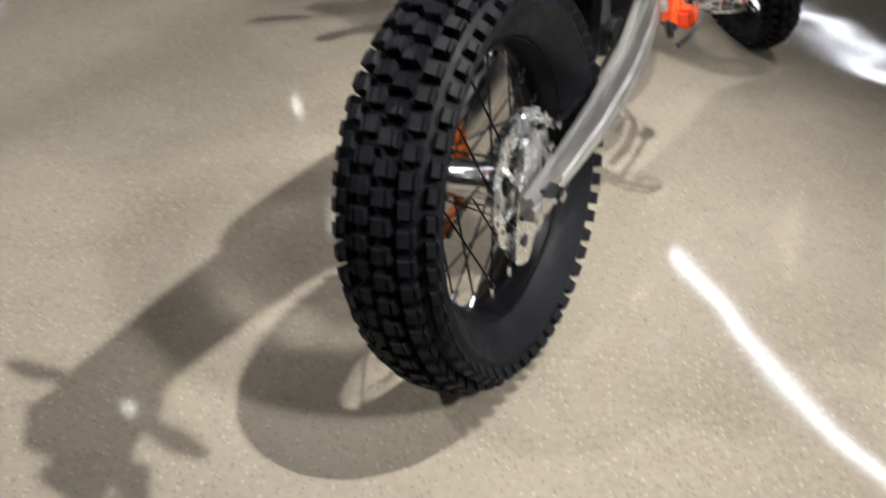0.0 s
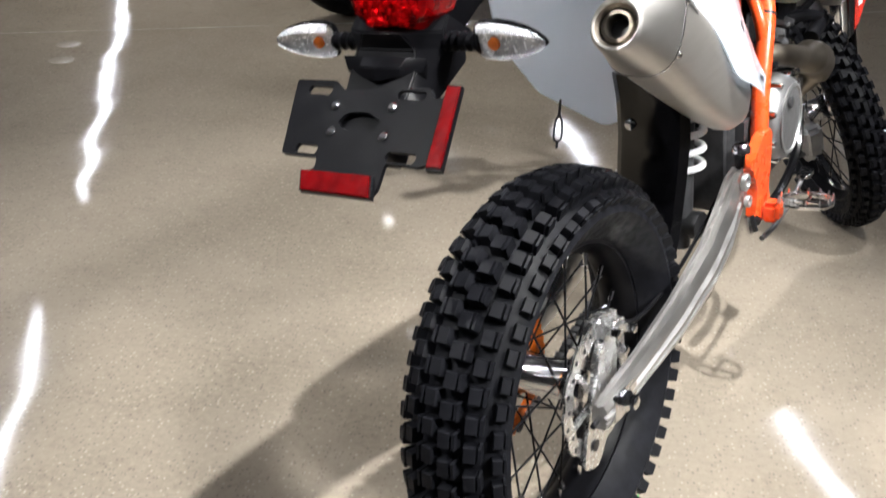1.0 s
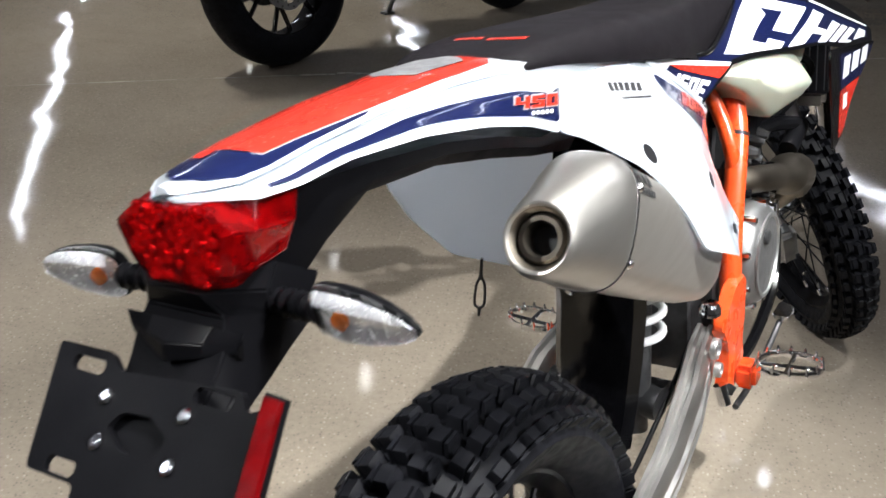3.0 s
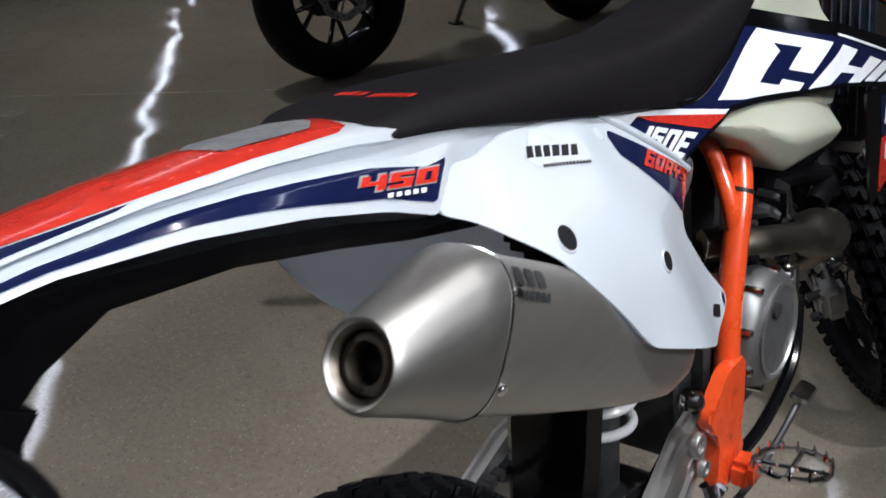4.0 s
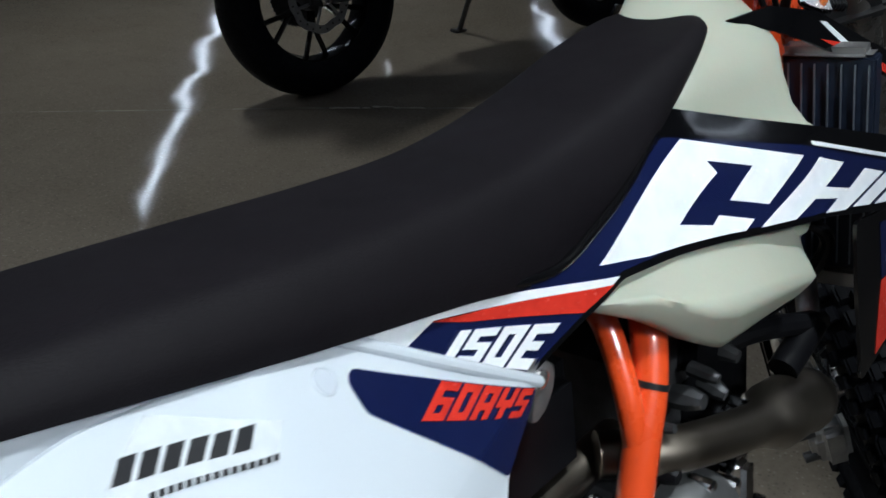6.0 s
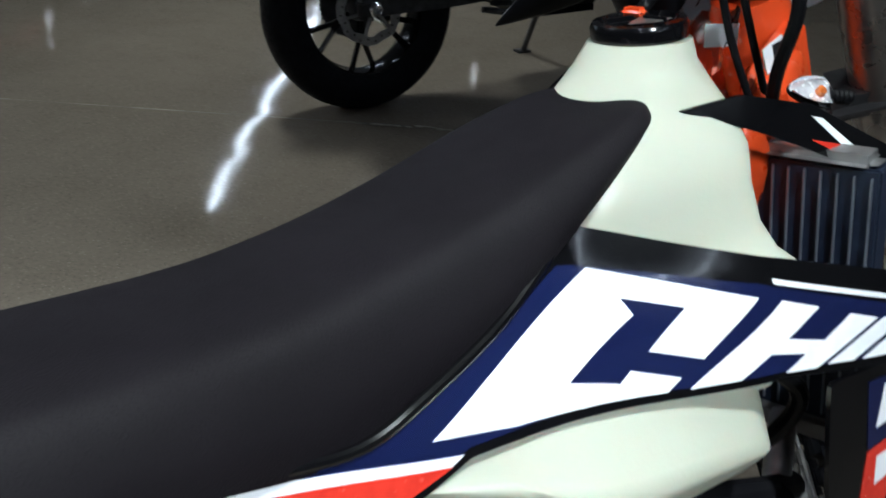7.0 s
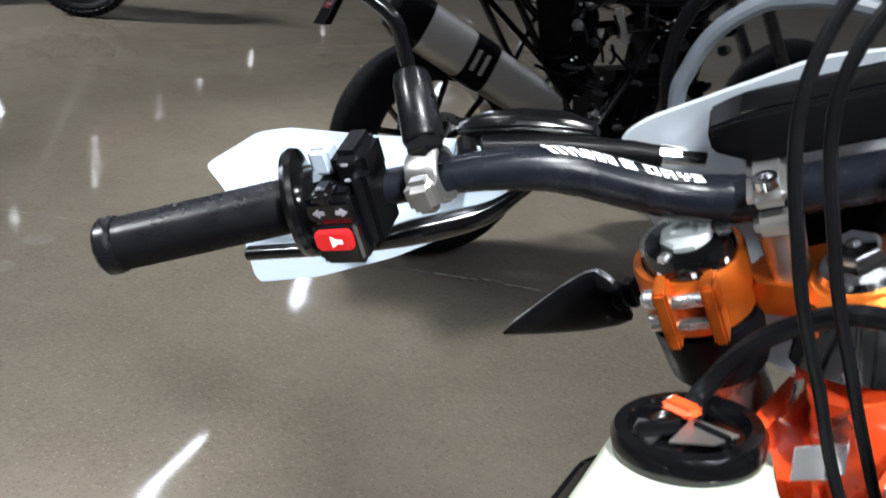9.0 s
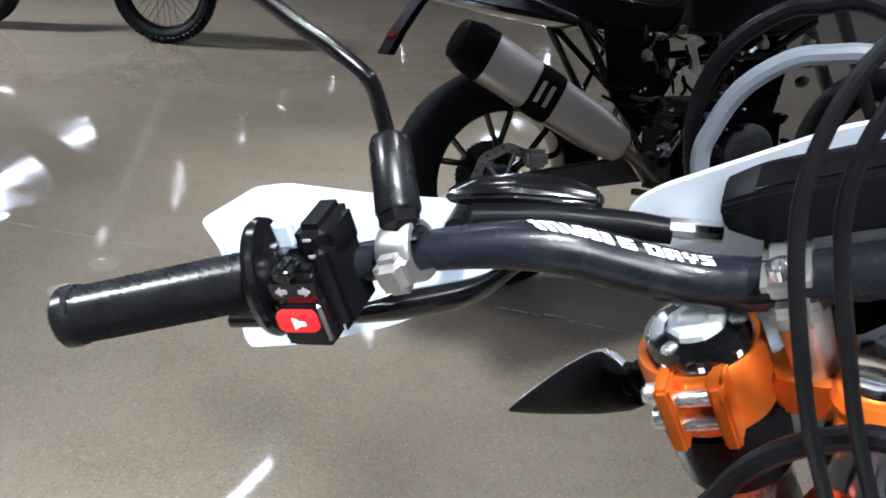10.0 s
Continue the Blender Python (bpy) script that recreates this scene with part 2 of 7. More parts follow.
def let_through(m, colour, share):
    """Makes a thin plastic pass part of the light that falls on its far side."""
    surface = m.node_tree
    glow_through = surface.nodes.new("ShaderNodeBsdfTranslucent")
    glow_through.inputs["Color"].default_value = (*colour, 1)
    thin = surface.nodes.new("ShaderNodeMixShader")
    thin.inputs["Fac"].default_value = share
    surface.links.new(surface.nodes["Principled BSDF"].outputs[0], thin.inputs[1])
    surface.links.new(glow_through.outputs[0], thin.inputs[2])
    surface.links.new(thin.outputs[0], surface.nodes["Material Output"].inputs["Surface"])


let_through(WHITE, (0.72, 0.78, 0.84), 0.36)
WHITE_IN = material("white_plastic_back", (0.80, 0.83, 0.88), 0.35, second=(0.76, 0.79, 0.85), scale=9, rough_to=0.45)
let_through(WHITE_IN, (0.84, 0.87, 0.92), 0.58)
BLACK = material("black_plastic", (0.0030, 0.0030, 0.0038), 0.28, second=(0.0048, 0.0048, 0.0058), scale=14, rough_to=0.40, bump=0.12, bump_scale=500, spec=0.05)
GLOSS_BLACK = material("glossy_black_plastic", (0.0022, 0.0022, 0.0028), 0.12, second=(0.0036, 0.0036, 0.0042), scale=14, rough_to=0.2, coat=0.25)
RUBBER = material("tyre_rubber", (0.0036, 0.0038, 0.0052), 0.50, second=(0.0062, 0.0065, 0.009), scale=30, rough_to=0.74, bump=0.35, bump_scale=350, spec=0.11)
GUARD = material("pale_handguard_plastic", (0.35, 0.40, 0.47), 0.3, second=(0.33, 0.38, 0.45), scale=8, rough_to=0.36, coat=0.4)
GRIP_RUBBER = material("grip_rubber", (0.0030, 0.0030, 0.0040), 0.26, second=(0.0045, 0.0045, 0.0056), scale=30, rough_to=0.36, spec=0.28)
SEAT = material("seat_cover", (0.0038, 0.0029, 0.0043), 0.60, second=(0.0049, 0.0038, 0.0055), scale=12, rough_to=0.68, bump=0.7, bump_scale=700, spec=0.15)
ORANGE = material("orange_frame_paint", (0.70, 0.072, 0.012), 0.26, second=(0.62, 0.060, 0.010), scale=18, rough_to=0.36, coat=0.8)
ANODISED = material("orange_anodised_aluminium", (0.66, 0.16, 0.016), 0.34, 0.75, second=(0.58, 0.13, 0.012), scale=25, rough_to=0.44)
ALU = material("brushed_aluminium", (0.52, 0.51, 0.50), 0.30, 0.95, second=(0.44, 0.43, 0.42), scale=8, rough_to=0.42, stretch=(1, 5, 5))
CAST = material("cast_aluminium", (0.40, 0.40, 0.40), 0.38, 0.9, second=(0.31, 0.31, 0.32), scale=40, rough_to=0.55, bump=0.3, bump_scale=600)
DULL_CAST = material("dull_cast_cover", (0.25, 0.25, 0.255), 0.42, 0.85, second=(0.20, 0.20, 0.205), scale=30, rough_to=0.55, bump=0.2, bump_scale=500)
BRIGHT = material("bright_cast_metal", (0.80, 0.80, 0.80), 0.2, 0.95, second=(0.66, 0.66, 0.67), scale=40, rough_to=0.32, bump=0.2, bump_scale=500)
CHROME = material("polished_metal", (0.83, 0.83, 0.85), 0.09, 1.0, second=(0.74, 0.74, 0.77), scale=30, rough_to=0.17)
STEEL = material("silencer_steel", (0.50, 0.478, 0.45), 0.48, 1.0, second=(0.475, 0.452, 0.424), scale=7, rough_to=0.52, bump=0.04, bump_scale=500, stretch=(1, 9, 9))
SATIN = material("satin_steel_cone", (0.47, 0.455, 0.435), 0.42, 1.0, second=(0.45, 0.435, 0.415), scale=9, rough_to=0.46, stretch=(2, 7, 7))
PIPE = material("heated_header_steel", (0.20, 0.178, 0.150), 0.34, 1.0, second=(0.155, 0.134, 0.110), scale=5, rough_to=0.5)
TANK = material("translucent_tank_plastic", (0.39, 0.405, 0.335), 0.36, second=(0.37, 0.382, 0.315), scale=8, rough_to=0.46, bump=0.1, bump_scale=250)
TANK.node_tree.nodes["Principled BSDF"].inputs["Subsurface Weight"].default_value = 0.12
TANK.node_tree.nodes["Principled BSDF"].inputs["Subsurface Scale"].default_value = 0.02
NAVY = material("navy_decal", (0.0055, 0.0085, 0.043), 0.16, second=(0.007, 0.011, 0.052), scale=10, rough_to=0.24, coat=0.9)
RED = material("red_decal", (0.55, 0.032, 0.018), 0.2, second=(0.46, 0.025, 0.015), scale=90, rough_to=0.28, coat=0.8)
DECAL_WHITE = material("white_decal", (0.78, 0.80, 0.84), 0.2, second=(0.70, 0.725, 0.77), scale=40, rough_to=0.28, coat=0.4)
GREY_DECAL = material("grey_decal", (0.24, 0.24, 0.26), 0.3, second=(0.30, 0.30, 0.32), scale=60)
INK = material("black_ink", (0.012, 0.012, 0.014), 0.35)
LENS_RED = material("red_lens", (0.07, 0.0006, 0.0015), 0.08, second=(0.16, 0.0015, 0.003), scale=60, detail=2, coat=0.9)
LENS_FACET = material("red_lens_facet", (0.85, 0.02, 0.025), 0.10, 0.8, second=(0.5, 0.006, 0.010), scale=150, detail=1)
LENS_COVER = glassy("red_lens_cover", (0.80, 0.05, 0.06), 0.02, 1.25)
REFLEX = material("red_reflector", (0.085, 0.0008, 0.0015), 0.12, second=(0.055, 0.0005, 0.001), scale=60, detail=1, rough_to=0.2, coat=0.3, spec=0.2)
LENS_CLEAR = glassy("clear_lens", (0.99, 0.99, 1.0), 0.02, 1.2)
MIRRORED = material("lamp_reflector", (0.90, 0.91, 0.94), 0.16, 0.62, second=(0.55, 0.56, 0.60), scale=120, detail=1, rough_to=0.3, bump=1.2, bump_scale=110)
AMBER = material("amber_bulb", (0.42, 0.10, 0.015), 0.15, coat=0.5)
SPRING = material("white_spring_paint", (0.70, 0.71, 0.73), 0.28, second=(0.62, 0.63, 0.66), scale=20, coat=0.3)
DARK_METAL = material("dark_engine_metal", (0.055, 0.056, 0.06), 0.42, 0.7, second=(0.09, 0.09, 0.095), scale=30, rough_to=0.6, bump=0.3, bump_scale=300)
HOSE = material("black_hose", (0.004, 0.004, 0.005), 0.32, second=(0.006, 0.006, 0.007), scale=30, rough_to=0.42, spec=0.10)
GREY_HOSE = material("grey_hose", (0.13, 0.145, 0.17), 0.33, second=(0.16, 0.175, 0.20), scale=30)
FORK_TUBE = material("fork_outer_tube", (0.34, 0.32, 0.30), 0.26, 0.9, second=(0.29, 0.27, 0.255), scale=20, rough_to=0.34)
PAPER = material("paper_tag", (0.74, 0.76, 0.80), 0.6, second=(0.68, 0.70, 0.74), scale=40)
GREEN = material("green_paint_dot", (0.06, 0.62, 0.08), 0.4)
CORE = material("radiator_core", (0.012, 0.018, 0.038), 0.4, 0.3, second=(0.018, 0.026, 0.050), scale=60)
FINS = material("radiator_fin", (0.26, 0.29, 0.36), 0.38, 0.8, second=(0.27, 0.30, 0.37), scale=60)
PLASTER = material("painted_wall", (0.40, 0.39, 0.37), 0.7, second=(0.36, 0.35, 0.33), scale=2.2, bump=0.2)
DECK = material("painted_ceiling", (0.16, 0.16, 0.17), 0.8, second=(0.13, 0.13, 0.14), scale=2.0)
TUBE_GLOW = glowing("fluorescent_glow", (0.98, 0.97, 1.0), 20.0)
SPOT_GLOW = glowing("spot_lamp_glow", (1.0, 0.95, 0.85), 20.0)
# ---- the showroom ----
def slab_between(name, low, high, mat, label, category="", kind="structure"):
    bm = bmesh.new()
    c = [(a + b) / 2 for a, b in zip(low, high)]
    box(bm, [b - a for a, b in zip(low, high)], Matrix.Translation(c))
    return tagged(part(name, bm, mat), label, category, kind=kind)


X0, X1, Y0, Y1 = -26.0, 16.0, -12.0, 34.0
slab_between("floor", (X0, Y0, -0.2), (X1, Y1, 0.0), CONCRETE, "polished tan concrete showroom floor with fine aggregate", "floor")
slab_between("ceiling", (X0, Y0, CEILING + 0.9), (X1, Y1, CEILING + 1.1), DECK, "grey painted showroom ceiling deck", "ceiling")
slab_between("wall_north", (X0, Y1, 0), (X1, Y1 + 0.2, CEILING + 0.9), PLASTER, "plain light showroom wall", "wall")
slab_between("wall_south", (X0, Y0 - 0.2, 0), (X1, Y0, CEILING + 0.9), PLASTER, "plain light showroom wall", "wall")
slab_between("wall_west", (X0 - 0.2, Y0, 0), (X0, Y1, CEILING + 0.9), PLASTER, "plain light showroom wall", "wall")
slab_between("wall_east", (X1, Y0, 0), (X1 + 0.2, Y1, CEILING + 0.9), PLASTER, "plain light showroom wall", "wall")

# a sawn joint and two round repairs in the floor
JOINT = material("joint_filler", (0.10, 0.088, 0.072), 0.6, second=(0.26, 0.235, 0.19), scale=9, detail=6)
bm = bmesh.new()
joint = smooth_path([(-9.0, 1.45, 0), (-1.39, 4.31, 0), (-0.70, 4.575, 0), (-0.18, 4.74, 0), (8.0, 7.60, 0)], 24)
for i, (a, b) in enumerate(zip(joint, joint[1:])):
    side = (b - a).cross(Vector((0, 0, 1))).normalized() * (0.0035 + 0.002 * math.sin(i * 1.7))
    bm.faces.new([bm.verts.new(q + Vector((0, 0, 0.0012))) for q in (a - side, b - side, b + side, a + side)])
bmesh.ops.remove_doubles(bm, verts=bm.verts, dist=1e-5)
tagged(part("floor_joint", bm, JOINT), "thin dark sawn joint in the concrete floor", "floor joint", kind="structure")
# pale chips broken out along the joint
rng = random.Random(5)
CHIP = material("chipped_concrete", (0.36, 0.33, 0.27), 0.5, second=(0.26, 0.235, 0.19), scale=40)
for k in range(9):
    c = Vector((-0.74, 4.558, 0.0024)).lerp(Vector((-0.40, 4.672, 0.0024)), (k + 0.5) / 9)
    along, wide, off = 0.016 + rng.uniform(0, 0.018), 0.003 + rng.uniform(0, 0.006), rng.choice((-0.007, 0.007))
    bm = bmesh.new()
    lathe(bm, [(1.0, -0.002), (0.9, 0.0006), (0.2, 0.0012)], Matrix.Translation(c + Vector((-0.32, 0.95, 0)) * off) @ Matrix.Rotation(0.32 + rng.uniform(-0.2, 0.2), 4, "Z") @ Matrix.Diagonal((along, wide, 1, 1)), 7)
    tagged(part("floor_chip", bm, CHIP), "pale chip along the concrete floor joint", "floor chip", "chips along the joint", kind="structure")
PATCH = material("floor_patch", (0.215, 0.19, 0.16), 0.17, second=(0.25, 0.225, 0.19), scale=30)
for x, y in ((-1.94, 3.89), (-1.85, 3.67)):
    bm = bmesh.new()
    lathe(bm, [(0.052, -0.002), (0.052, 0.0006), (0.048, 0.0012)], Matrix.Translation((x, y, 0)), 28)
    tagged(part("floor_plug", bm, PATCH), "round grey repair plug flush in the concrete floor", "floor plug", kind="structure")


def strip_light(centre, length, way):
    """A hanging fluorescent strip: white channel, two end caps, one glowing tube."""
    m = Matrix.Translation(centre) @ Matrix.Rotation(math.atan2(way.y, way.x), 4, "Z")
    lamp = thing("strip_light", m, "long white hanging fluorescent strip light, of seen and added rows, switched on", "strip light", "rows of strip lights")
    bm = bmesh.new()
    box(bm, (length, 0.10, 0.05), Matrix.Translation((0, 0, 0.06)), 0.006)
    part("channel", bm, CAST, lamp)
    bm = bmesh.new()
    tube(bm, [(-length / 2 + 0.03, 0, 0), (length / 2 - 0.03, 0, 0)], 0.03, 10)
    part("glowing_tube", bm, TUBE_GLOW, lamp)
    for s in (-1, 1):
        bm = bmesh.new()
        box(bm, (0.03, 0.08, 0.10), Matrix.Translation((s * (length / 2 - 0.015), 0, 0.02)), 0.004)
        part("end_cap", bm, PLASTER, lamp)
        bm = bmesh.new()
        tube(bm, [(s * length * 0.35, 0, 0.085), (s * length * 0.35, 0, 0.92)], 0.004, 6)
        part("hanger", bm, DARK_METAL, lamp)


# rows run along ROW; each lamp is given by its near end and its length
# strips right of the bike are added, out of view, to brighten its side
for (x, y), length in (((-6.62, 11.0), 10.8), ((-2.5, 1.15), 7.6), ((-11.8, 23.2), 7.0), ((4.1, 3.9), 4.85), ((0.45, 13.4), 2.2), ((-2.45, 19.8), 4.2), ((7.5, 9.0), 8.0), ((-12.2, 6.4), 4.2), ((3.2, -6.0), 7.0), ((9.0, -4.0), 7.0), ((-6.5, -3.0), 6.0)):
    a = Vector((x, y, CEILING))
    strip_light(a - ROW * (length / 2), length, ROW)
strip_light(Vector((-16.0, 12.4, CEILING)), 4.6, Vector((0.54, -0.84, 0)))


def track_lamp(eye, target):
    """A spot lamp: a can on a yoke with a glowing front."""
    lamp = thing("track_lamp", look(eye, target), "black can-shaped spot lamp, of the track and added fill set, switched on", "spot lamp", "track spot lamps")
    bm = bmesh.new()
    lathe(bm, [(0.03, 0.16), (0.05, 0.15), (0.055, 0.03), (0.055, 0.022), (0.048, 0.022), (0.048, 0.05)], n=20)
    part("can", bm, BLACK, lamp)
    bm = bmesh.new()
    lathe(bm, [(0.047, 0.036), (0.047, 0.042)], n=20)
    part("glowing_front", bm, SPOT_GLOW, lamp)
    bm = bmesh.new()
    up = lamp.matrix_world.inverted()
    back = Vector((0, 0, 0.15))
    tube(bm, [back, up @ (lamp.matrix_world @ back + Vector((0, 0, CEILING + 0.92 - (lamp.matrix_world @ back).z)))], 0.012, 8)
    part("stem", bm, BLACK, lamp)


# cans at every spot, the added fill included
for eye, target, *rest in SPOTS:
    track_lamp(Vector(eye) + (Vector(eye) - Vector(target)).normalized() * 0.06, target)
for x, y in ((-2.29, 11.1), (-1.35, 8.55), (-12.6, 12.8), (-16.0, 18.9), (-17.4, 22.3), (-14.8, 16.5), (-5.85, 18.4), (-18.8, 27.3), (-11.75, 10.6), (-13.4, 13.6)):
    track_lamp(Vector((x, y, CEILING)), Vector((x + 0.5, y - 1.5, 0)))

# ---- the dirt bike: u forward, v to its left, w up from the rear tyre's contact ----
BIKE = pose(0.416, 1.356, 0.0, -9.0, 0.0, 66.7)
bike = thing("dirt_bike", BIKE, "white and navy dirt bike with orange frame on its side stand", "motorcycle")


def flat_uv(v):
    return lambda a, b, h: (a, v + h, b)


def wheel(root, m, tyre_r, half, rim_r, hub_half, single=False, knobs=54, rim_half=0.6, dish=0.0):
    """Knobbly tyre, black rim, laced spokes with nipples and a hub, turning about local y. m places it in the root."""
    spin = m @ Matrix.Rotation(radians(90), 4, "X")
    bm = bmesh.new()
    base = tyre_r - 0.016
    prof = [(base - 0.030 * abs(s) ** 2.2, half * s * 0.93) for s in (-1, -0.8, -0.55, -0.3, 0, 0.3, 0.55, 0.8, 1)]
    wall = [(rim_r + 0.002, half * (rim_half + 0.02)), (rim_r + 0.012, half * (rim_half + 0.20)), (rim_r + 0.030, half * (0.38 + rim_half)), (base - 0.048, half)]
    prof = [(r, -y) for r, y in wall] + prof + wall[::-1]
    lathe(bm, prof, spin, 96, closed=True)

    tyre = part("tyre", bm, RUBBER, root, "black knobbly off-road tyre")
    pitch = 2 * math.pi / knobs * tyre_r

    def block_mesh(length, width, tall):
        """One tread block with a narrow groove beside its edge."""
        b = bmesh.new()
        for y0, y1 in ((-0.5, 0.22), (0.32, 0.5)):
            x, c, y = length / 2, width * (y0 + y1) / 2, width * (y1 - y0) / 2
            corners = ((-1, -1), (1, -1), (1, 1), (-1, 1))
            loft(b, [[(i * x * 1.1, c + j * y * 1.02, -0.008) for i, j in corners], [(i * x, c + j * y, tall * 0.86) for i, j in corners], [(i * x * 0.92, c + j * y * 0.9, tall) for i, j in corners]])
        return b

    def block_place(angle, s):
        drop = 0.030 * abs(s) ** 2.2
        tilt = -math.copysign(min(abs(s), 1.0) ** 1.3 * 0.72, s) if s else 0.0
        return m @ Matrix.Rotation(angle, 4, "Y") @ Matrix.Translation((0, half * s * 0.92, base - drop)) @ Matrix.Rotation(tilt, 4, "X") @ (Matrix.Rotation(math.pi, 4, "Z") if s < 0 else Matrix())

    rng = random.Random(4)
    joined = bmesh.new()
    for s, phase, width, length in ((-0.21, 0.0, 0.33, 0.58), (0.21, 0.35, 0.33, 0.58), (-0.62, 0.60, 0.31, 0.56), (0.62, 0.80, 0.31, 0.56), (-0.98, 0.15, 0.24, 0.52), (0.98, 0.30, 0.24, 0.52)):
        b = block_mesh(pitch * length, half * width, 0.0175 if abs(s) < 0.9 else 0.014)
        if single:
            first = part("tread_block", b, RUBBER, tyre)
            first.matrix_local = block_place(phase * 2 * math.pi / knobs, s)
        for k in range(1 if single else 0, knobs):
            place = block_place((k + phase + rng.uniform(-0.03, 0.03)) * 2 * math.pi / knobs, s)
            if single:
                ob = new("tread_block", first.data)
                ob.parent, ob.matrix_local = tyre, place
            else:
                bmesh.ops.transform(b, matrix=place, verts=b.verts[:])
                copy = bpy.data.meshes.new("tread")
                b.to_mesh(copy)
                joined.from_mesh(copy)
                bpy.data.meshes.remove(copy)
                bmesh.ops.transform(b, matrix=place.inverted(), verts=b.verts[:])
    if not single:
        part("tread", joined, RUBBER, tyre, "small black tread blocks", kind="stuff")
    bm = bmesh.new()
    h = half * rim_half
    lathe(bm, [(rim_r - 0.004, -h), (rim_r + 0.010, -h), (rim_r + 0.010, -h + 0.005), (rim_r - 0.006, -h + 0.010), (rim_r - 0.016, -0.008), (rim_r - 0.016, 0.008), (rim_r - 0.006, h - 0.010), (rim_r + 0.010, h - 0.005), (rim_r + 0.010, h), (rim_r - 0.004, h), (rim_r - 0.014, h - 0.010), (rim_r - 0.023, 0.010), (rim_r - 0.023, -0.010), (rim_r - 0.014, -h + 0.010)], spin, 72, closed=True)
    part("rim", bm, BLACK, root, "black anodised spoke rim")
    bm = bmesh.new()
    lathe(bm, [(0.012, -hub_half - 0.012), (0.024, -hub_half - 0.012), (0.026, -hub_half), (0.050, -hub_half), (0.050, -hub_half + 0.008), (0.036, -hub_half + 0.016), (0.032, -hub_half * 0.45), (0.032, hub_half * 0.45), (0.036, hub_half - 0.016), (0.050, hub_half - 0.008), (0.050, hub_half), (0.026, hub_half), (0.024, hub_half + 0.012), (0.012, hub_half + 0.012)], spin @ Matrix.Translation((0, 0, -dish)), 40)
    part("hub", bm, CHROME, root, "polished aluminium wheel hub")
    n = 36
    for i in range(n):
        side = -1 if i % 2 else 1
        lead = (1 if (i // 2) % 2 else -1) * radians(62)
        a = 2 * math.pi * i / n
        p = Vector((math.sin(a + lead) * 0.040, dish + side * (hub_half - 0.004), math.cos(a + lead) * 0.040))
        q = Vector((math.sin(a) * (rim_r - 0.022), side * 0.006, math.cos(a) * (rim_r - 0.022)))
        bm = bmesh.new()
        tube(bm, [m @ p, m @ q], 0.0019, 6)
        spoke = part("spoke", bm, HOSE, root)
        bm = bmesh.new()
        tube(bm, [m @ q, m @ (q + (p - q).normalized() * 0.020)], [0.0042, 0.0034], 6)
        part("nipple", bm, CHROME, spoke)
    return tyre


def disc_rotor(root, m, r, thick=0.004, waves=12, mat=CAST):
    """A wavy brake disc with a drilled band and carrier arms, about local y."""
    bm = bmesh.new()
    n, outer, inner = 144, [], []
    for k in range(n):
        a = 2 * math.pi * k / n
        ro = r - 0.006 * (0.5 - 0.5 * math.cos(waves * a)) ** 2
        ri = r * 0.74 + 0.004 * math.cos(waves * a)
        outer.append((ro * math.sin(a), ro * math.cos(a)))
        inner.append((ri * math.sin(a), ri * math.cos(a)))
    vs = [[bm.verts.new(m @ Vector((x, y, z))) for x, z in ring] for y in (-thick / 2, thick / 2) for ring in (outer, inner)]
    for k in range(n):
        j = (k + 1) % n
        bm.faces.new((vs[0][k], vs[0][j], vs[1][j], vs[1][k]))
        bm.faces.new((vs[2][j], vs[2][k], vs[3][k], vs[3][j]))
        bm.faces.new((vs[0][j], vs[0][k], vs[2][k], vs[2][j]))
        bm.faces.new((vs[1][k], vs[1][j], vs[3][j], vs[3][k]))
    rotor = part("brake_disc", bm, mat, root, "steel wave-shaped brake disc")
    for k in range(6):
        a = 2 * math.pi * k / 6
        bm = bmesh.new()
        tube(bm, [m @ Vector((math.sin(a) * 0.035, 0, math.cos(a) * 0.035)), m @ Vector((math.sin(a + 0.25) * r * 0.76, 0, math.cos(a + 0.25) * r * 0.76))], 0.006, 6)
        part("carrier_arm", bm, mat, rotor)
    for k in range(24):
        a = 2 * math.pi * (k + 0.5) / 24
        bm = bmesh.new()
        rr = r * (0.90 if k % 2 else 0.83)
        lathe(bm, [(0.0042, -thick * 0.5 - 0.0006), (0.0042, thick * 0.5 + 0.0006)], m @ Matrix.Translation((math.sin(a) * rr, 0, math.cos(a) * rr)) @ Matrix.Rotation(radians(90), 4, "X"), 8)
        part("drilled_hole", bm, INK, rotor)
    return rotor


# rear wheel
RW = Matrix.Translation((0.004, -0.021, 0.341))
wheel(bike, RW, 0.343, 0.078, 0.229, 0.060, single=True, rim_half=0.44, dish=0.025)
disc_rotor(bike, RW @ Matrix.Translation((0, -0.066, 0)), 0.112, mat=BRIGHT)
# green paint dot on the rear tyre's wall
bm = bmesh.new()
lathe(bm, [(0.0055, 0), (0.0055, 0.001)], Matrix.Translation((0.118, -0.0950, 0.056)) @ Matrix.Rotation(radians(90), 4, "X"), 12)
part("paint_dot", bm, GREEN, bike, "small green paint dot on the tyre wall")

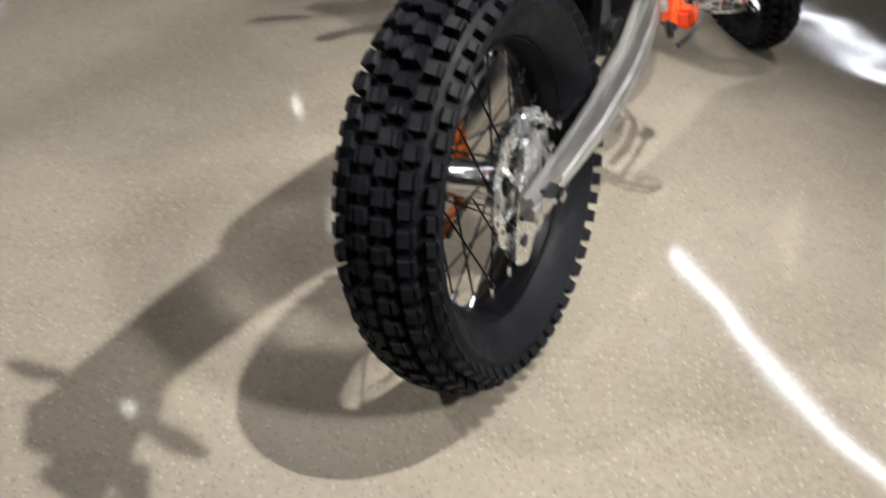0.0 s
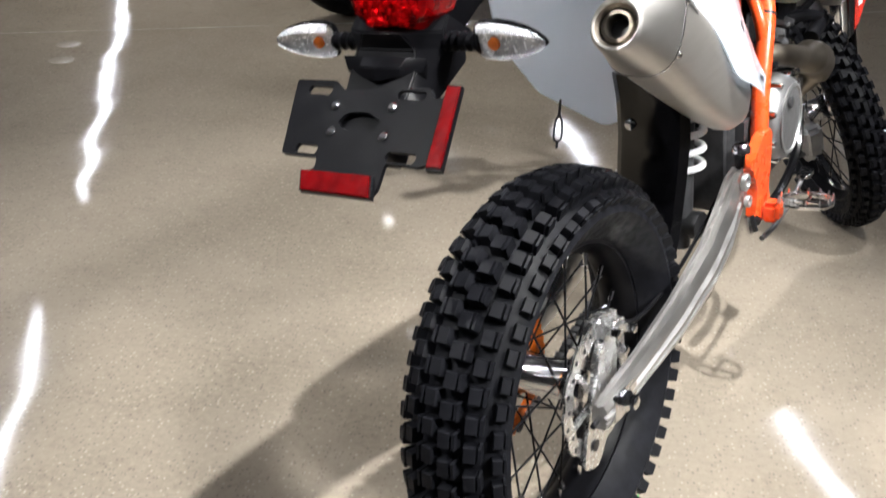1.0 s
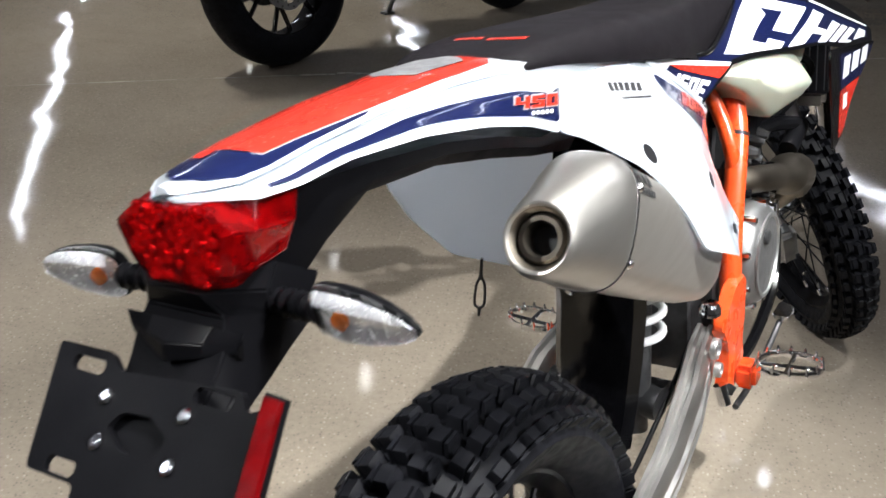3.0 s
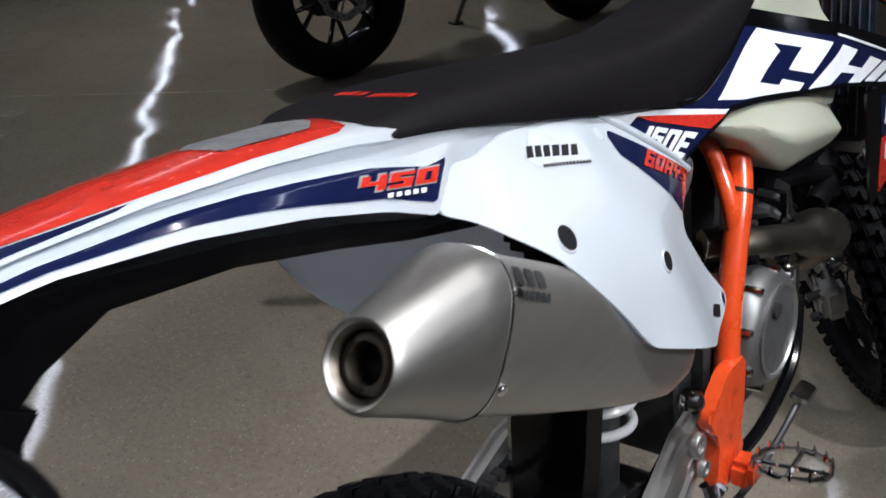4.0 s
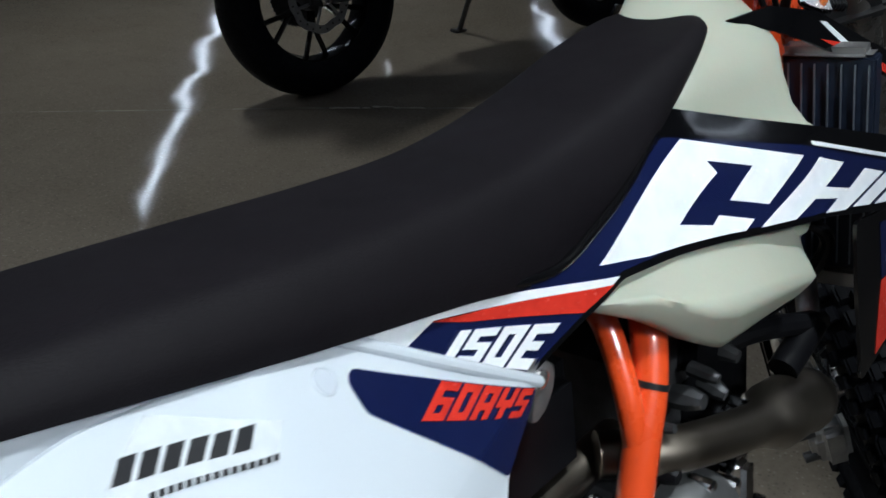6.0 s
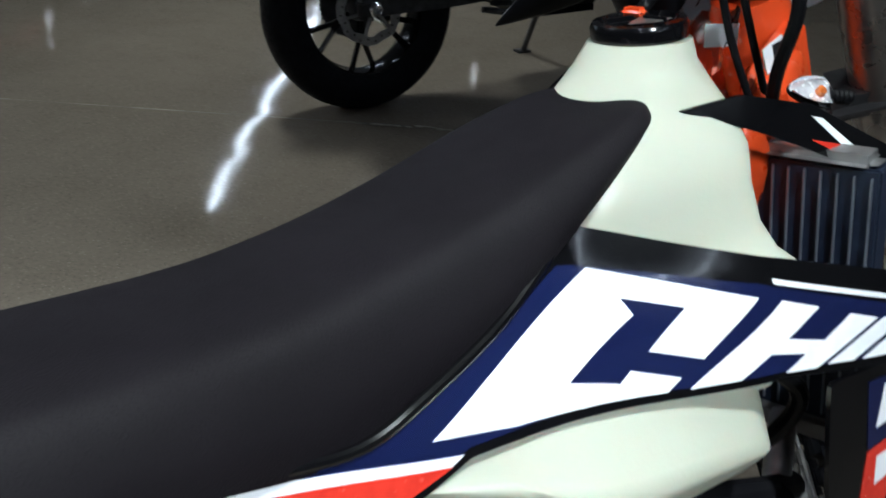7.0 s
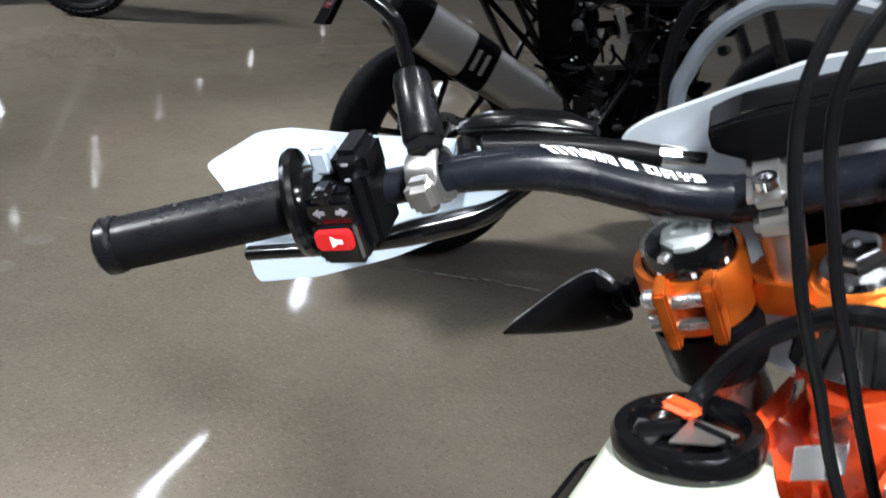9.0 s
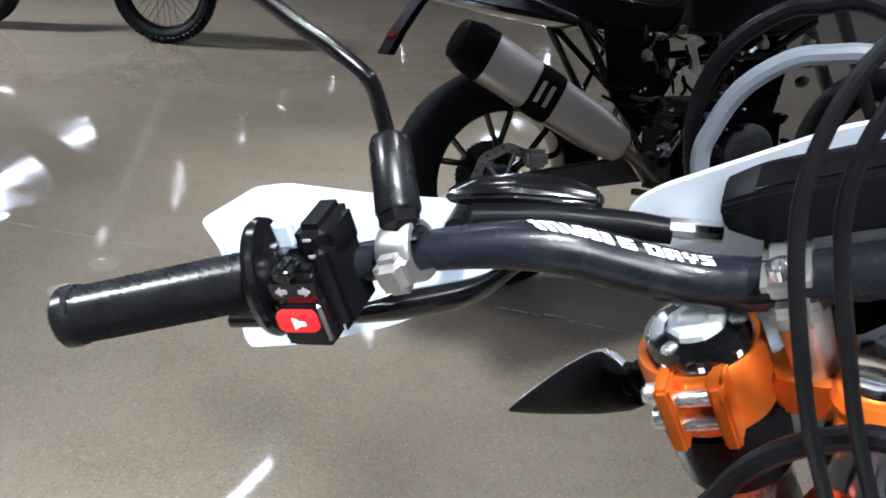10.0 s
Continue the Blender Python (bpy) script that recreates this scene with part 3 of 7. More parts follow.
# sprocket on the far side, orange with cut-outs, and the chain
bm = bmesh.new()
TEETH = 52
ring = []
for k in range(TEETH * 4):
    a, r = 2 * math.pi * k / (TEETH * 4), 0.112 + (0.004 if k % 4 in (1, 2) else 0.0)
    ring.append((r * math.sin(a), 0.334 + r * math.cos(a)))
inner = [(0.086 * math.sin(2 * math.pi * k / (TEETH * 4)), 0.334 + 0.086 * math.cos(2 * math.pi * k / (TEETH * 4))) for k in range(TEETH * 4)]
vs = [[bm.verts.new((a, v, b)) for a, b in q] for v in (0.066, 0.072) for q in (ring, inner)]
for k in range(TEETH * 4):
    j = (k + 1) % (TEETH * 4)
    for a, b in ((0, 1), (3, 2), (1, 3), (2, 0)):
        bm.faces.new((vs[a][k], vs[a][j], vs[b][j], vs[b][k]))
sprocket = part("sprocket", bm, ANODISED, bike, "orange anodised rear sprocket")
for k in range(6):
    a = 2 * math.pi * k / 6 + 0.3
    bm = bmesh.new()
    tube(bm, [(math.sin(a) * 0.04, 0.069, 0.334 + math.cos(a) * 0.04), (math.sin(a) * 0.09, 0.069, 0.334 + math.cos(a) * 0.09)], [0.016, 0.010], 8, squash=(1, 0.3))
    part("sprocket_arm", bm, ANODISED, sprocket)
bm = bmesh.new()
for w0, w1 in ((0.446, 0.50), (0.222, 0.42)):
    p, q = Vector((0.0, 0.069, w0)), Vector((0.60, 0.060, w1))
    n = 38
    for k in range(n):
        c = p.lerp(q, (k + 0.5) / n)
        box(bm, (0.0125, 0.012 if k % 2 else 0.016, 0.012), Matrix.Translation(c) @ Matrix.Rotation(-math.atan2(w1 - w0, 0.6), 4, "Y"))
part("chain", bm, DARK_METAL, bike, "dark roller chain", kind="stuff")

# swingarm: two tapering box arms joined by a cross piece
for s in (-1, 1):
    bm = bmesh.new()
    rings = []
    for u, v, w, hh, ww in ((-0.055, 0.106, 0.334, 0.017, 0.010), (0.02, 0.106, 0.336, 0.021, 0.013), (0.09, 0.107, 0.342, 0.022, 0.013), (0.22, 0.112, 0.362, 0.029, 0.014), (0.36, 0.116, 0.398, 0.036, 0.015), (0.46, 0.112, 0.433, 0.043, 0.016), (0.54, 0.100, 0.455, 0.040, 0.016), (0.61, 0.090, 0.468, 0.026, 0.015)):
        ring = []
        for a, b in ((-1, -0.55), (-1, 0.55), (-0.62, 1), (-0.30, 1), (-0.12, 0.86), (0.20, 0.86), (0.34, 1), (0.66, 1), (1, 0.62), (1, 0.40), (0.62, 0.22), (0.62, 0.06), (1, -0.10), (1, -0.28), (0.70, -0.40), (1, -0.55), (0.62, -1), (-0.62, -1)):
            ring.append((u, s * (v + (0.014 if s < 0 else 0.0) + a * ww * 1.25), w + b * hh * 1.22))
        rings.append(ring)
    loft(bm, rings)
    arm = part("swingarm_leg", bm, ALU, bike, "brushed aluminium swingarm leg", 25)
    bm = bmesh.new()
    lathe(bm, [(0.008, 0), (0.016, 0.001), (0.017, 0.012), (0.012, 0.016), (0.012, 0.024), (0.008, 0.026)], Matrix.Translation((0.004, s * 0.116 - 0.007 * (1 - s), 0.334)) @ Matrix.Rotation(radians(90 * s), 4, "X").inverted(), 6)
    part("axle_nut", bm, CHROME, arm, "polished axle nut")
    bm = bmesh.new()
    slab(bm, rounded([(-0.032, 0.312), (0.045, 0.316), (0.045, 0.356), (-0.032, 0.356)], 0.01), flat_uv(s * 0.118 - 0.007 * (1 - s)), -0.004, 0.004, 0.0015)
    part("axle_plate", bm, CHROME, arm)
    bm = bmesh.new()
    tube(bm, [(-0.04, s * 0.106 - 0.007 * (1 - s), 0.334), (-0.078, s * 0.106 - 0.007 * (1 - s), 0.331)], 0.0045, 8)
    part("adjuster_bolt", bm, CHROME, arm)
bm = bmesh.new()
tube(bm, [(0.46, -0.085, 0.435), (0.47, 0, 0.44), (0.46, 0.085, 0.435)], 0.026, 12)
part("swingarm_bridge", bm, DARK_METAL, bike)

# rear caliper with its hanger, pads and bleed screw
bm = bmesh.new()
slab(bm, rounded([(-0.040, 0.300), (0.020, 0.292), (0.052, 0.330), (0.062, 0.395), (0.040, 0.430), (0.000, 0.415), (-0.012, 0.372)], 0.012), flat_uv(-0.092), -0.006, 0.006, 0.002)
caliper = part("caliper_bracket", bm, BRIGHT, bike, "cast aluminium rear caliper bracket")
bm = bmesh.new()
box(bm, (0.088, 0.036, 0.048), Matrix.Translation((0.048, -0.082, 0.428)) @ Matrix.Rotation(radians(18), 4, "Y"), 0.012, 3)
box(bm, (0.050, 0.020, 0.030), Matrix.Translation((0.048, -0.106, 0.432)) @ Matrix.Rotation(radians(18), 4, "Y"), 0.008, 3)
part("caliper_body", bm, BRIGHT, caliper, "silver rear brake caliper")
for u, w in ((0.020, 0.436), (0.078, 0.418), (0.046, 0.396)):
    bm = bmesh.new()
    lathe(bm, [(0.008, 0), (0.008, 0.010), (0.005, 0.012)], Matrix.Translation((u, -0.112, w)) @ Matrix.Rotation(radians(90), 4, "X"), 6)
    part("caliper_bolt", bm, CHROME, caliper)
bm = bmesh.new()
slab(bm, rounded([(-0.068, 0.236), (-0.020, 0.216), (0.014, 0.252), (0.036, 0.318), (0.010, 0.372), (-0.028, 0.352), (-0.048, 0.300)], 0.014), flat_uv(-0.094), -0.003, 0.003, 0.001)
part("disc_guard", bm, BRIGHT, bike, "aluminium shark-fin disc guard")
for u, w in ((-0.030, 0.262), (0.004, 0.300)):
    bm = bmesh.new()
    lathe(bm, [(0.0095, 0), (0.0095, 0.0035), (0.006, 0.004)], Matrix.Translation((u, -0.0965, w)) @ Matrix.Rotation(radians(90), 4, "X"), 14)
    part("guard_hole", bm, INK, bike, "dark hole in the disc guard")
bm = bmesh.new()
tube(bm, smooth_path([(0.08, -0.088, 0.43), (0.16, -0.084, 0.385), (0.30, -0.088, 0.39), (0.46, -0.088, 0.43), (0.58, -0.09, 0.48)]), 0.004, 8)
part("brake_hose", bm, HOSE, bike, "thin black rear brake hose")

# chain-side mud flap in front of the rear wheel
bm = bmesh.new()
rings = []
for w, u, hv in ((0.40, 0.372, 0.050), (0.46, 0.386, 0.054), (0.54, 0.394, 0.054), (0.62, 0.394, 0.048), (0.69, 0.385, 0.045), (0.74, 0.372, 0.045)):
    hr = 0.066 + 0.026 * min(1.0, (w - 0.40) / 0.26)
    rings.append([(u + 0.012, -hr, w), (u, -hr + 0.014, w), (u - 0.002, 0, w), (u, hv - 0.012, w), (u + 0.010, hv, w), (u + 0.016, hv - 0.004, w), (u + 0.006, 0, w), (u + 0.018, -hr + 0.004, w)])
loft(bm, rings)
flap = part("mud_flap", bm, GLOSS_BLACK, bike, "glossy black plastic mud flap ahead of the rear wheel")
bm = bmesh.new()
lathe(bm, [(0.010, 0), (0.010, 0.003), (0.006, 0.005)], Matrix.Translation((0.388, 0.016, 0.645)) @ Matrix.Rotation(radians(-90), 4, "Y"), 16)
part("flap_screw", bm, CHROME, flap)

# rear shock: white coil spring round a damper with a reservoir
a, b = Vector((0.450, -0.046, 0.39)), Vector((0.490, -0.040, 0.66))
ax = (b - a).normalized()
e1 = ax.orthogonal().normalized()
e2 = ax.cross(e1)
bm = bmesh.new()
coil = [a + ax * (0.138 + 0.125 * k / 96) + (e1 * math.cos(2 * math.pi * k / 24) + e2 * math.sin(2 * math.pi * k / 24)) * 0.040 for k in range(97)]
tube(bm, coil, 0.0066, 10)
shock = part("shock_spring", bm, SPRING, bike, "white coil spring of the rear shock")
bm = bmesh.new()
tube(bm, [a, a + ax * 0.06, a + ax * 0.061, b], [0.020, 0.020, 0.024, 0.024], 16)
part("damper_body", bm, DARK_METAL, shock)
bm = bmesh.new()
tube(bm, [(0.53, -0.06, 0.60), (0.56, -0.05, 0.70)], 0.026, 16)
part("reservoir", bm, DARK_METAL, shock)

# silencer: oval steel body, satin cone with rolled mouth, straps and rivets
S0, S1 = Vector((-0.003, -0.159, 0.9285)), Vector((0.506, -0.129, 0.656))
sd = (S1 - S0).normalized()
sl = Vector((0, 1, 0)).cross(sd).normalized() * -1
sl = sl if sl.z > 0 else -sl
sv = sd.cross(sl).normalized()


def oval(d, a, b, n=40, shift=0.0):
    """A rounded, squarish ring across the silencer: d along it, a sideways and b upright half sizes."""
    ring = []
    for k in range(n):
        t = 2 * math.pi * k / n
        p = 2 / (2 + 0.75 * max(0.0, min(1.0, d / 0.083)))
        c, s = math.cos(t), math.sin(t)
        ring.append(S0 + sd * d + sv * (a * math.copysign(abs(c) ** p, c)) + sl * (b * math.copysign(abs(s) ** p, s) + shift))
    return ring


def disk_ring(d, r, n=40, shift=0.0):
    return [S0 + sd * d + sv * (r * math.cos(2 * math.pi * k / n)) + sl * (r * math.sin(2 * math.pi * k / n) + shift) for k in range(n)]


bm = bmesh.new()
loft(bm, [oval(d, a, b) for d, a, b in ((0.081, 0.0510, 0.0645), (0.091, 0.0515, 0.0650), (0.16, 0.0515, 0.066), (0.21, 0.0480, 0.067), (0.27, 0.0455, 0.067), (0.34, 0.0435, 0.0665), (0.43, 0.0415, 0.065), (0.518, 0.039, 0.058), (0.558, 0.034, 0.042), (0.573, 0.024, 0.026))])
silencer = part("silencer_body", bm, STEEL, bike, "brushed steel silencer body", 70)
bm = bmesh.new()
D = -0.027                                   # the mouth sits below the body's axis
loft(bm, [disk_ring(-0.014, 0.0285, shift=D), oval(-0.017, 0.0300, 0.0305, shift=D), oval(-0.0175, 0.0315, 0.0325, shift=D), oval(-0.014, 0.0335, 0.0350, shift=D), oval(-0.009, 0.0360, 0.0380, shift=D * 0.95), oval(0.024, 0.0420, 0.0480, shift=D * 0.6), oval(0.060, 0.0490, 0.0610, shift=D * 0.2), oval(0.083, 0.0530, 0.0675), oval(0.088, 0.0530, 0.0675), oval(0.090, 0.050, 0.064)], caps=False)
part("silencer_end_cone", bm, SATIN, silencer, "satin steel end cone with rolled mouth")
bm = bmesh.new()
loft(bm, [disk_ring(0.034, 0.0235, shift=D), disk_ring(-0.004, 0.0235, shift=D), disk_ring(-0.009, 0.0250, shift=D), disk_ring(-0.014, 0.0285, shift=D)], caps=False)
# darker brown-grey metal than the cone around it
part("outlet_bowl", bm, PIPE, silencer, "brown-grey inside of the mouth")
bm = bmesh.new()
loft(bm, [oval(0.0868, 0.0525, 0.0670), oval(0.0872, 0.0540, 0.0686), oval(0.0892, 0.0540, 0.0686), oval(0.0896, 0.0525, 0.0670)], caps=False)
part("seam_band", bm, CHROME, silencer, "bright rolled seam round the silencer")
bm = bmesh.new()
loft(bm, [disk_ring(0.012, 0.0145, 28, D), disk_ring(-0.006, 0.0150, 28, D), disk_ring(-0.010, 0.0165, 28, D), disk_ring(-0.010, 0.0205, 28, D), disk_ring(-0.006, 0.0234, 28, D)], caps=False)
part("outlet_ring", bm, PIPE, silencer, "heat-browned outlet ring")
bm = bmesh.new()
loft(bm, [disk_ring(0.010, 0.0150, 28, D), disk_ring(0.011, 0.0150, 28, D)])
part("outlet_bore", bm, INK, silencer)
for t in (0.50, -0.42, 2.64, 3.56):
    bm = bmesh.new()
    c, h = math.cos(t), math.sin(t)
    spot_at = S0 + sd * 0.097 + sv * (0.0520 * math.copysign(abs(c) ** 0.727, c)) + sl * (0.0660 * math.copysign(abs(h) ** 0.727, h))
    no = (sv * c + sl * h).normalized()
    lathe(bm, [(0.0052, -0.002), (0.0052, 0.002), (0.0040, 0.0036), (0.001, 0.0042)], Matrix.Translation(spot_at) @ no.to_track_quat("Z", "Y").to_matrix().to_4x4(), 12)
    part("rivet", bm, CHROME, silencer)
# dark stamped mark on the silencer: plain bars in two rows
def on_can(d, h):
    k = max(-1, min(1, h / 0.067))
    return S0 + sd * d + sv * (0.0522 * (1 - abs(k) ** 2.75) ** (1 / 2.75) + 0.0006) + sl * h


for lo, hi, n, wide in ((0.046, 0.0585, 3, 0.0150), (0.0355, 0.0425, 6, 0.0080)):
    for k in range(n):
        d0, lean = 0.098 + k * 0.0540 / n + (0.001 if n == 3 else 0.0), 0.003
        bm = bmesh.new()
        rows = [[on_can(d0 + wide * x + lean * (j / 4), lo + (hi - lo) * j / 4) for x in (0.0, 0.85)] for j in range(5)]
        loft(bm, rows, caps=False, loop=False)
        part("stamped_bar", bm, DARK_METAL, silencer)
bm = bmesh.new()
tube(bm, smooth_path([S0 + sd * 0.563, S0 + sd * 0.633 + Vector((0, 0.02, 0.0)), (0.66, -0.050, 0.655), (0.72, -0.040, 0.66), (0.80, -0.050, 0.672)]), 0.021, 14)
part("mid_pipe", bm, PIPE, bike, "dull steel exhaust mid pipe")

# header with its big resonator, down past the engine
bm = bmesh.new()
hp = smooth_path([(0.74, -0.060, 0.684), (0.80, -0.112, 0.674), (0.92, -0.135, 0.642), (1.02, -0.136, 0.615), (1.075, -0.125, 0.585), (1.085, -0.095, 0.545), (1.06, -0.05, 0.53), (0.98, -0.02, 0.60)], 6)
tube(bm, hp, [0.023 + 0.014 * max(0.0, min(1.0, (p[0] - 0.925) / 0.03)) * (1.0 if p[2] > 0.57 else 0.3) for p in hp], 18)
part("header_pipe", bm, PIPE, bike, "browned steel header pipe with resonator")

# engine: case, clutch cover, cylinder, head and small fittings
bm = bmesh.new()
box(bm, (0.34, 0.20, 0.22), Matrix.Translation((0.78, -0.005, 0.50)), 0.03, 3)
box(bm, (0.14, 0.15, 0.24), Matrix.Translation((0.86, 0.0, 0.68)) @ Matrix.Rotation(radians(8), 4, "Y"), 0.02, 2)
engine = part("engine_block", bm, DARK_METAL, bike, "dark cast engine block")
bm = bmesh.new()
box(bm, (0.19, 0.17, 0.15), Matrix.Translation((0.945, -0.010, 0.752)) @ Matrix.Rotation(radians(8), 4, "Y"), 0.028, 3)
box(bm, (0.12, 0.10, 0.10), Matrix.Translation((0.84, -0.020, 0.79)), 0.02, 2)
box(bm, (0.20, 0.13, 0.14), Matrix.Translation((0.95, -0.012, 0.650)), 0.025, 2)
part("cylinder_head", bm, BLACK, engine, "black cylinder head under the tank")
m = Matrix.Translation((0.800, -0.100, 0.545)) @ Matrix.Rotation(radians(90), 4, "X")
bm = bmesh.new()
lathe(bm, [(0.092, 0), (0.092, 0.020), (0.088, 0.034), (0.080, 0.044), (0.066, 0.049), (0.030, 0.051), (0.001, 0.051)], m, 48)
cover = part("clutch_cover", bm, DULL_CAST, engine, "silver cast clutch cover")
for k in range(9):
    bm = bmesh.new()
    a = 2 * math.pi * k / 9
    lathe(bm, [(0.0065, 0.018), (0.0065, 0.042), (0.004, 0.044)], m @ Matrix.Translation((0.089 * math.cos(a), 0.089 * math.sin(a), 0)), 8)
    part("cover_screw", bm, CHROME, cover)
bm = bmesh.new()
lathe(bm, [(0.070, 0.046), (0.072, 0.0515), (0.066, 0.0525), (0.064, 0.048)], m, 48, closed=True)
part("cover_rim", bm, CAST, cover, "raised rim of the clutch cover")
bm = bmesh.new()
lathe(bm, [(0.012, 0.050), (0.012, 0.056), (0.008, 0.058), (0.001, 0.058)], m @ Matrix.Translation((-0.02, 0.04, 0)), 16)
part("oil_plug", bm, DARK_METAL, cover, "dark oil filler plug")
bm = bmesh.new()
box(bm, (0.07, 0.05, 0.06), Matrix.Translation((0.93, -0.115, 0.63)) @ Matrix.Rotation(radians(25), 4, "Y"), 0.015, 3)
box(bm, (0.04, 0.03, 0.09), Matrix.Translation((0.90, -0.125, 0.57)), 0.012, 3)
part("water_pump", bm, CHROME, engine, "bright water pump housing")
bm = bmesh.new()
tube(bm, smooth_path([(0.95, -0.125, 0.53), (0.90, -0.135, 0.44), (0.80, -0.13, 0.385), (0.70, -0.125, 0.375)]), 0.010, 8)
part("cradle_guard", bm, GLOSS_BLACK, bike, "black lower frame guard")
rng = random.Random(7)
for k in range(26):
    u, w = rng.uniform(0.66, 0.98), rng.uniform(0.58, 0.725)
    v = -0.070 - rng.uniform(0.0, 0.025)
    bm = bmesh.new()
    r = rng.uniform(0.006, 0.014)
    lathe(bm, [(r, 0), (r, rng.uniform(0.012, 0.03)), (r * 0.6, 0.032)], Matrix.Translation((u, v, w)) @ Matrix.Rotation(radians(90 + rng.uniform(-25, 25)), 4, "X"), 8)
    part("engine_fitting", bm, (DARK_METAL, CHROME, BLACK, DARK_METAL)[k % 4], engine)
for pts, r in (([(0.90, -0.06, 0.71), (0.98, -0.105, 0.715), (1.05, -0.13, 0.70), (1.10, -0.13, 0.68)], 0.013), ([(1.03, -0.12, 0.84), (1.06, -0.15, 0.80), (1.05, -0.12, 0.74), (0.99, -0.06, 0.68)], 0.008)):
    bm = bmesh.new()
    tube(bm, smooth_path(pts), r, 10)
    part("engine_hose", bm, HOSE, bike, "black rubber engine hose")
# airbox and inner black parts behind the frame
bm = bmesh.new()
box(bm, (0.20, 0.13, 0.20), Matrix.Translation((0.53, 0.0, 0.84)) @ Matrix.Rotation(radians(10), 4, "Y"), 0.03, 2)
box(bm, (0.16, 0.12, 0.14), Matrix.Translation((0.66, 0.0, 0.74)), 0.03, 2)
part("airbox", bm, BLACK, bike, "black plastic airbox")

# orange frame: main tube, rear stay, top cradle and the peg casting, both sides
for s in (-1, 0.66):
    bm = bmesh.new()
    tube(bm, smooth_path([(0.90, s * 0.040, 0.87), (0.825, s * 0.064, 0.850), (0.788, s * 0.092, 0.812), (0.764, s * 0.106, 0.764), (0.739, s * 0.112, 0.720), (0.713, s * 0.116, 0.665), (0.690, s * 0.120, 0.610), (0.666, s * 0.126, 0.52)]), [0.0175] * 43, 14, squash=(1.0, 1.0))
    main = part("frame_tube", bm, ORANGE, bike, "orange painted steel frame tube")
    bm = bmesh.new()
    tube(bm, smooth_path([(0.750, s * 0.052, 0.848), (0.752, s * 0.070, 0.822), (0.744, s * 0.088, 0.790), (0.735, s * 0.104, 0.750), (0.732, s * 0.112, 0.705)]), 0.0125, 12)
    part("frame_stay", bm, ORANGE, main)
    bm = bmesh.new()
    lathe(bm, [(0.0182, -0.003), (0.0190, -0.003), (0.0190, 0.003), (0.0182, 0.003)], Matrix.Translation((0.764, s * 0.106, 0.764)) @ Matrix.Rotation(radians(28), 4, "Y"), 16)
    part("cable_tie", bm, INK, main)
    bm = bmesh.new()
    slab(bm, rounded([(0.575, 0.520), (0.630, 0.560), (0.690, 0.560), (0.684, 0.490), (0.672, 0.446), (0.684, 0.408), (0.646, 0.384), (0.592, 0.392), (0.596, 0.432), (0.604, 0.474), (0.580, 0.494)], 0.012), flat_uv(s * 0.135), -0.010, 0.010, 0.004)
    cast = part("peg_casting", bm, ORANGE, bike, "orange frame casting that carries the footpeg")
    for u, w, r in ((0.545, 0.496, 0.017), (0.560, 0.452, 0.012), (0.650, 0.520, 0.006), (0.640, 0.458, 0.006)):
        bm = bmesh.new()
        lathe(bm, [(r * 0.55, 0.0), (r * 0.55, 0.007), (r * 0.6, 0.009), (r * 0.95, 0.009), (r, 0.007), (r, 0.0)], Matrix.Translation((u, s * 0.136, w)) @ Matrix.Rotation(radians(90 if s < 0 else -90), 4, "X"), 18, closed=True)
        part("casting_bush", bm, CAST if r > 0.01 else INK, cast)
    bm = bmesh.new()
    lathe(bm, [(0.017, 0), (0.017, 0.010), (0.012, 0.018), (0.001, 0.019)], Matrix.Translation((0.549, s * 0.130, 0.552)), 18)
    part("oil_cap", bm, CHROME, cast, "bright reservoir cap")
    # footpeg: hinge block, cleated rim and braces
    s = -1 if s < 0 else 1
    bm = bmesh.new()
    box(bm, (0.045, 0.036, 0.040), Matrix.Translation((0.648, s * 0.160, 0.402)), 0.008)
    peg = part("peg_mount", bm, ORANGE, bike, "orange footpeg hinge block")
    rim = [(0.630, 0.178), (0.668, 0.182), (0.684, 0.205), (0.688, 0.240), (0.676, 0.266), (0.650, 0.272), (0.628, 0.255), (0.618, 0.215)]
    pts = smooth_path([(u, s * v, 0.428) for u, v in rim], 5, closed=True)
    bm = bmesh.new()
    tube(bm, pts + pts[:1], 0.0042, 6, squash=(0.7, 1.6))
    part("peg_rim", bm, CHROME, peg, "toothed steel footpeg")
    for k in range(0, len(pts), 3):
        bm = bmesh.new()
        tube(bm, [pts[k], pts[k] + Vector((0, 0, 0.014))], [0.0042, 0.0016], 5)
        part("peg_tooth", bm, CHROME, peg)
    for q in ([(0.640, s * 0.180, 0.428), (0.652, s * 0.268, 0.428)], [(0.622, s * 0.225, 0.428), (0.684, s * 0.225, 0.428)]):
        bm = bmesh.new()
        tube(bm, q, 0.004, 6)
        part("peg_brace", bm, CHROME, peg)
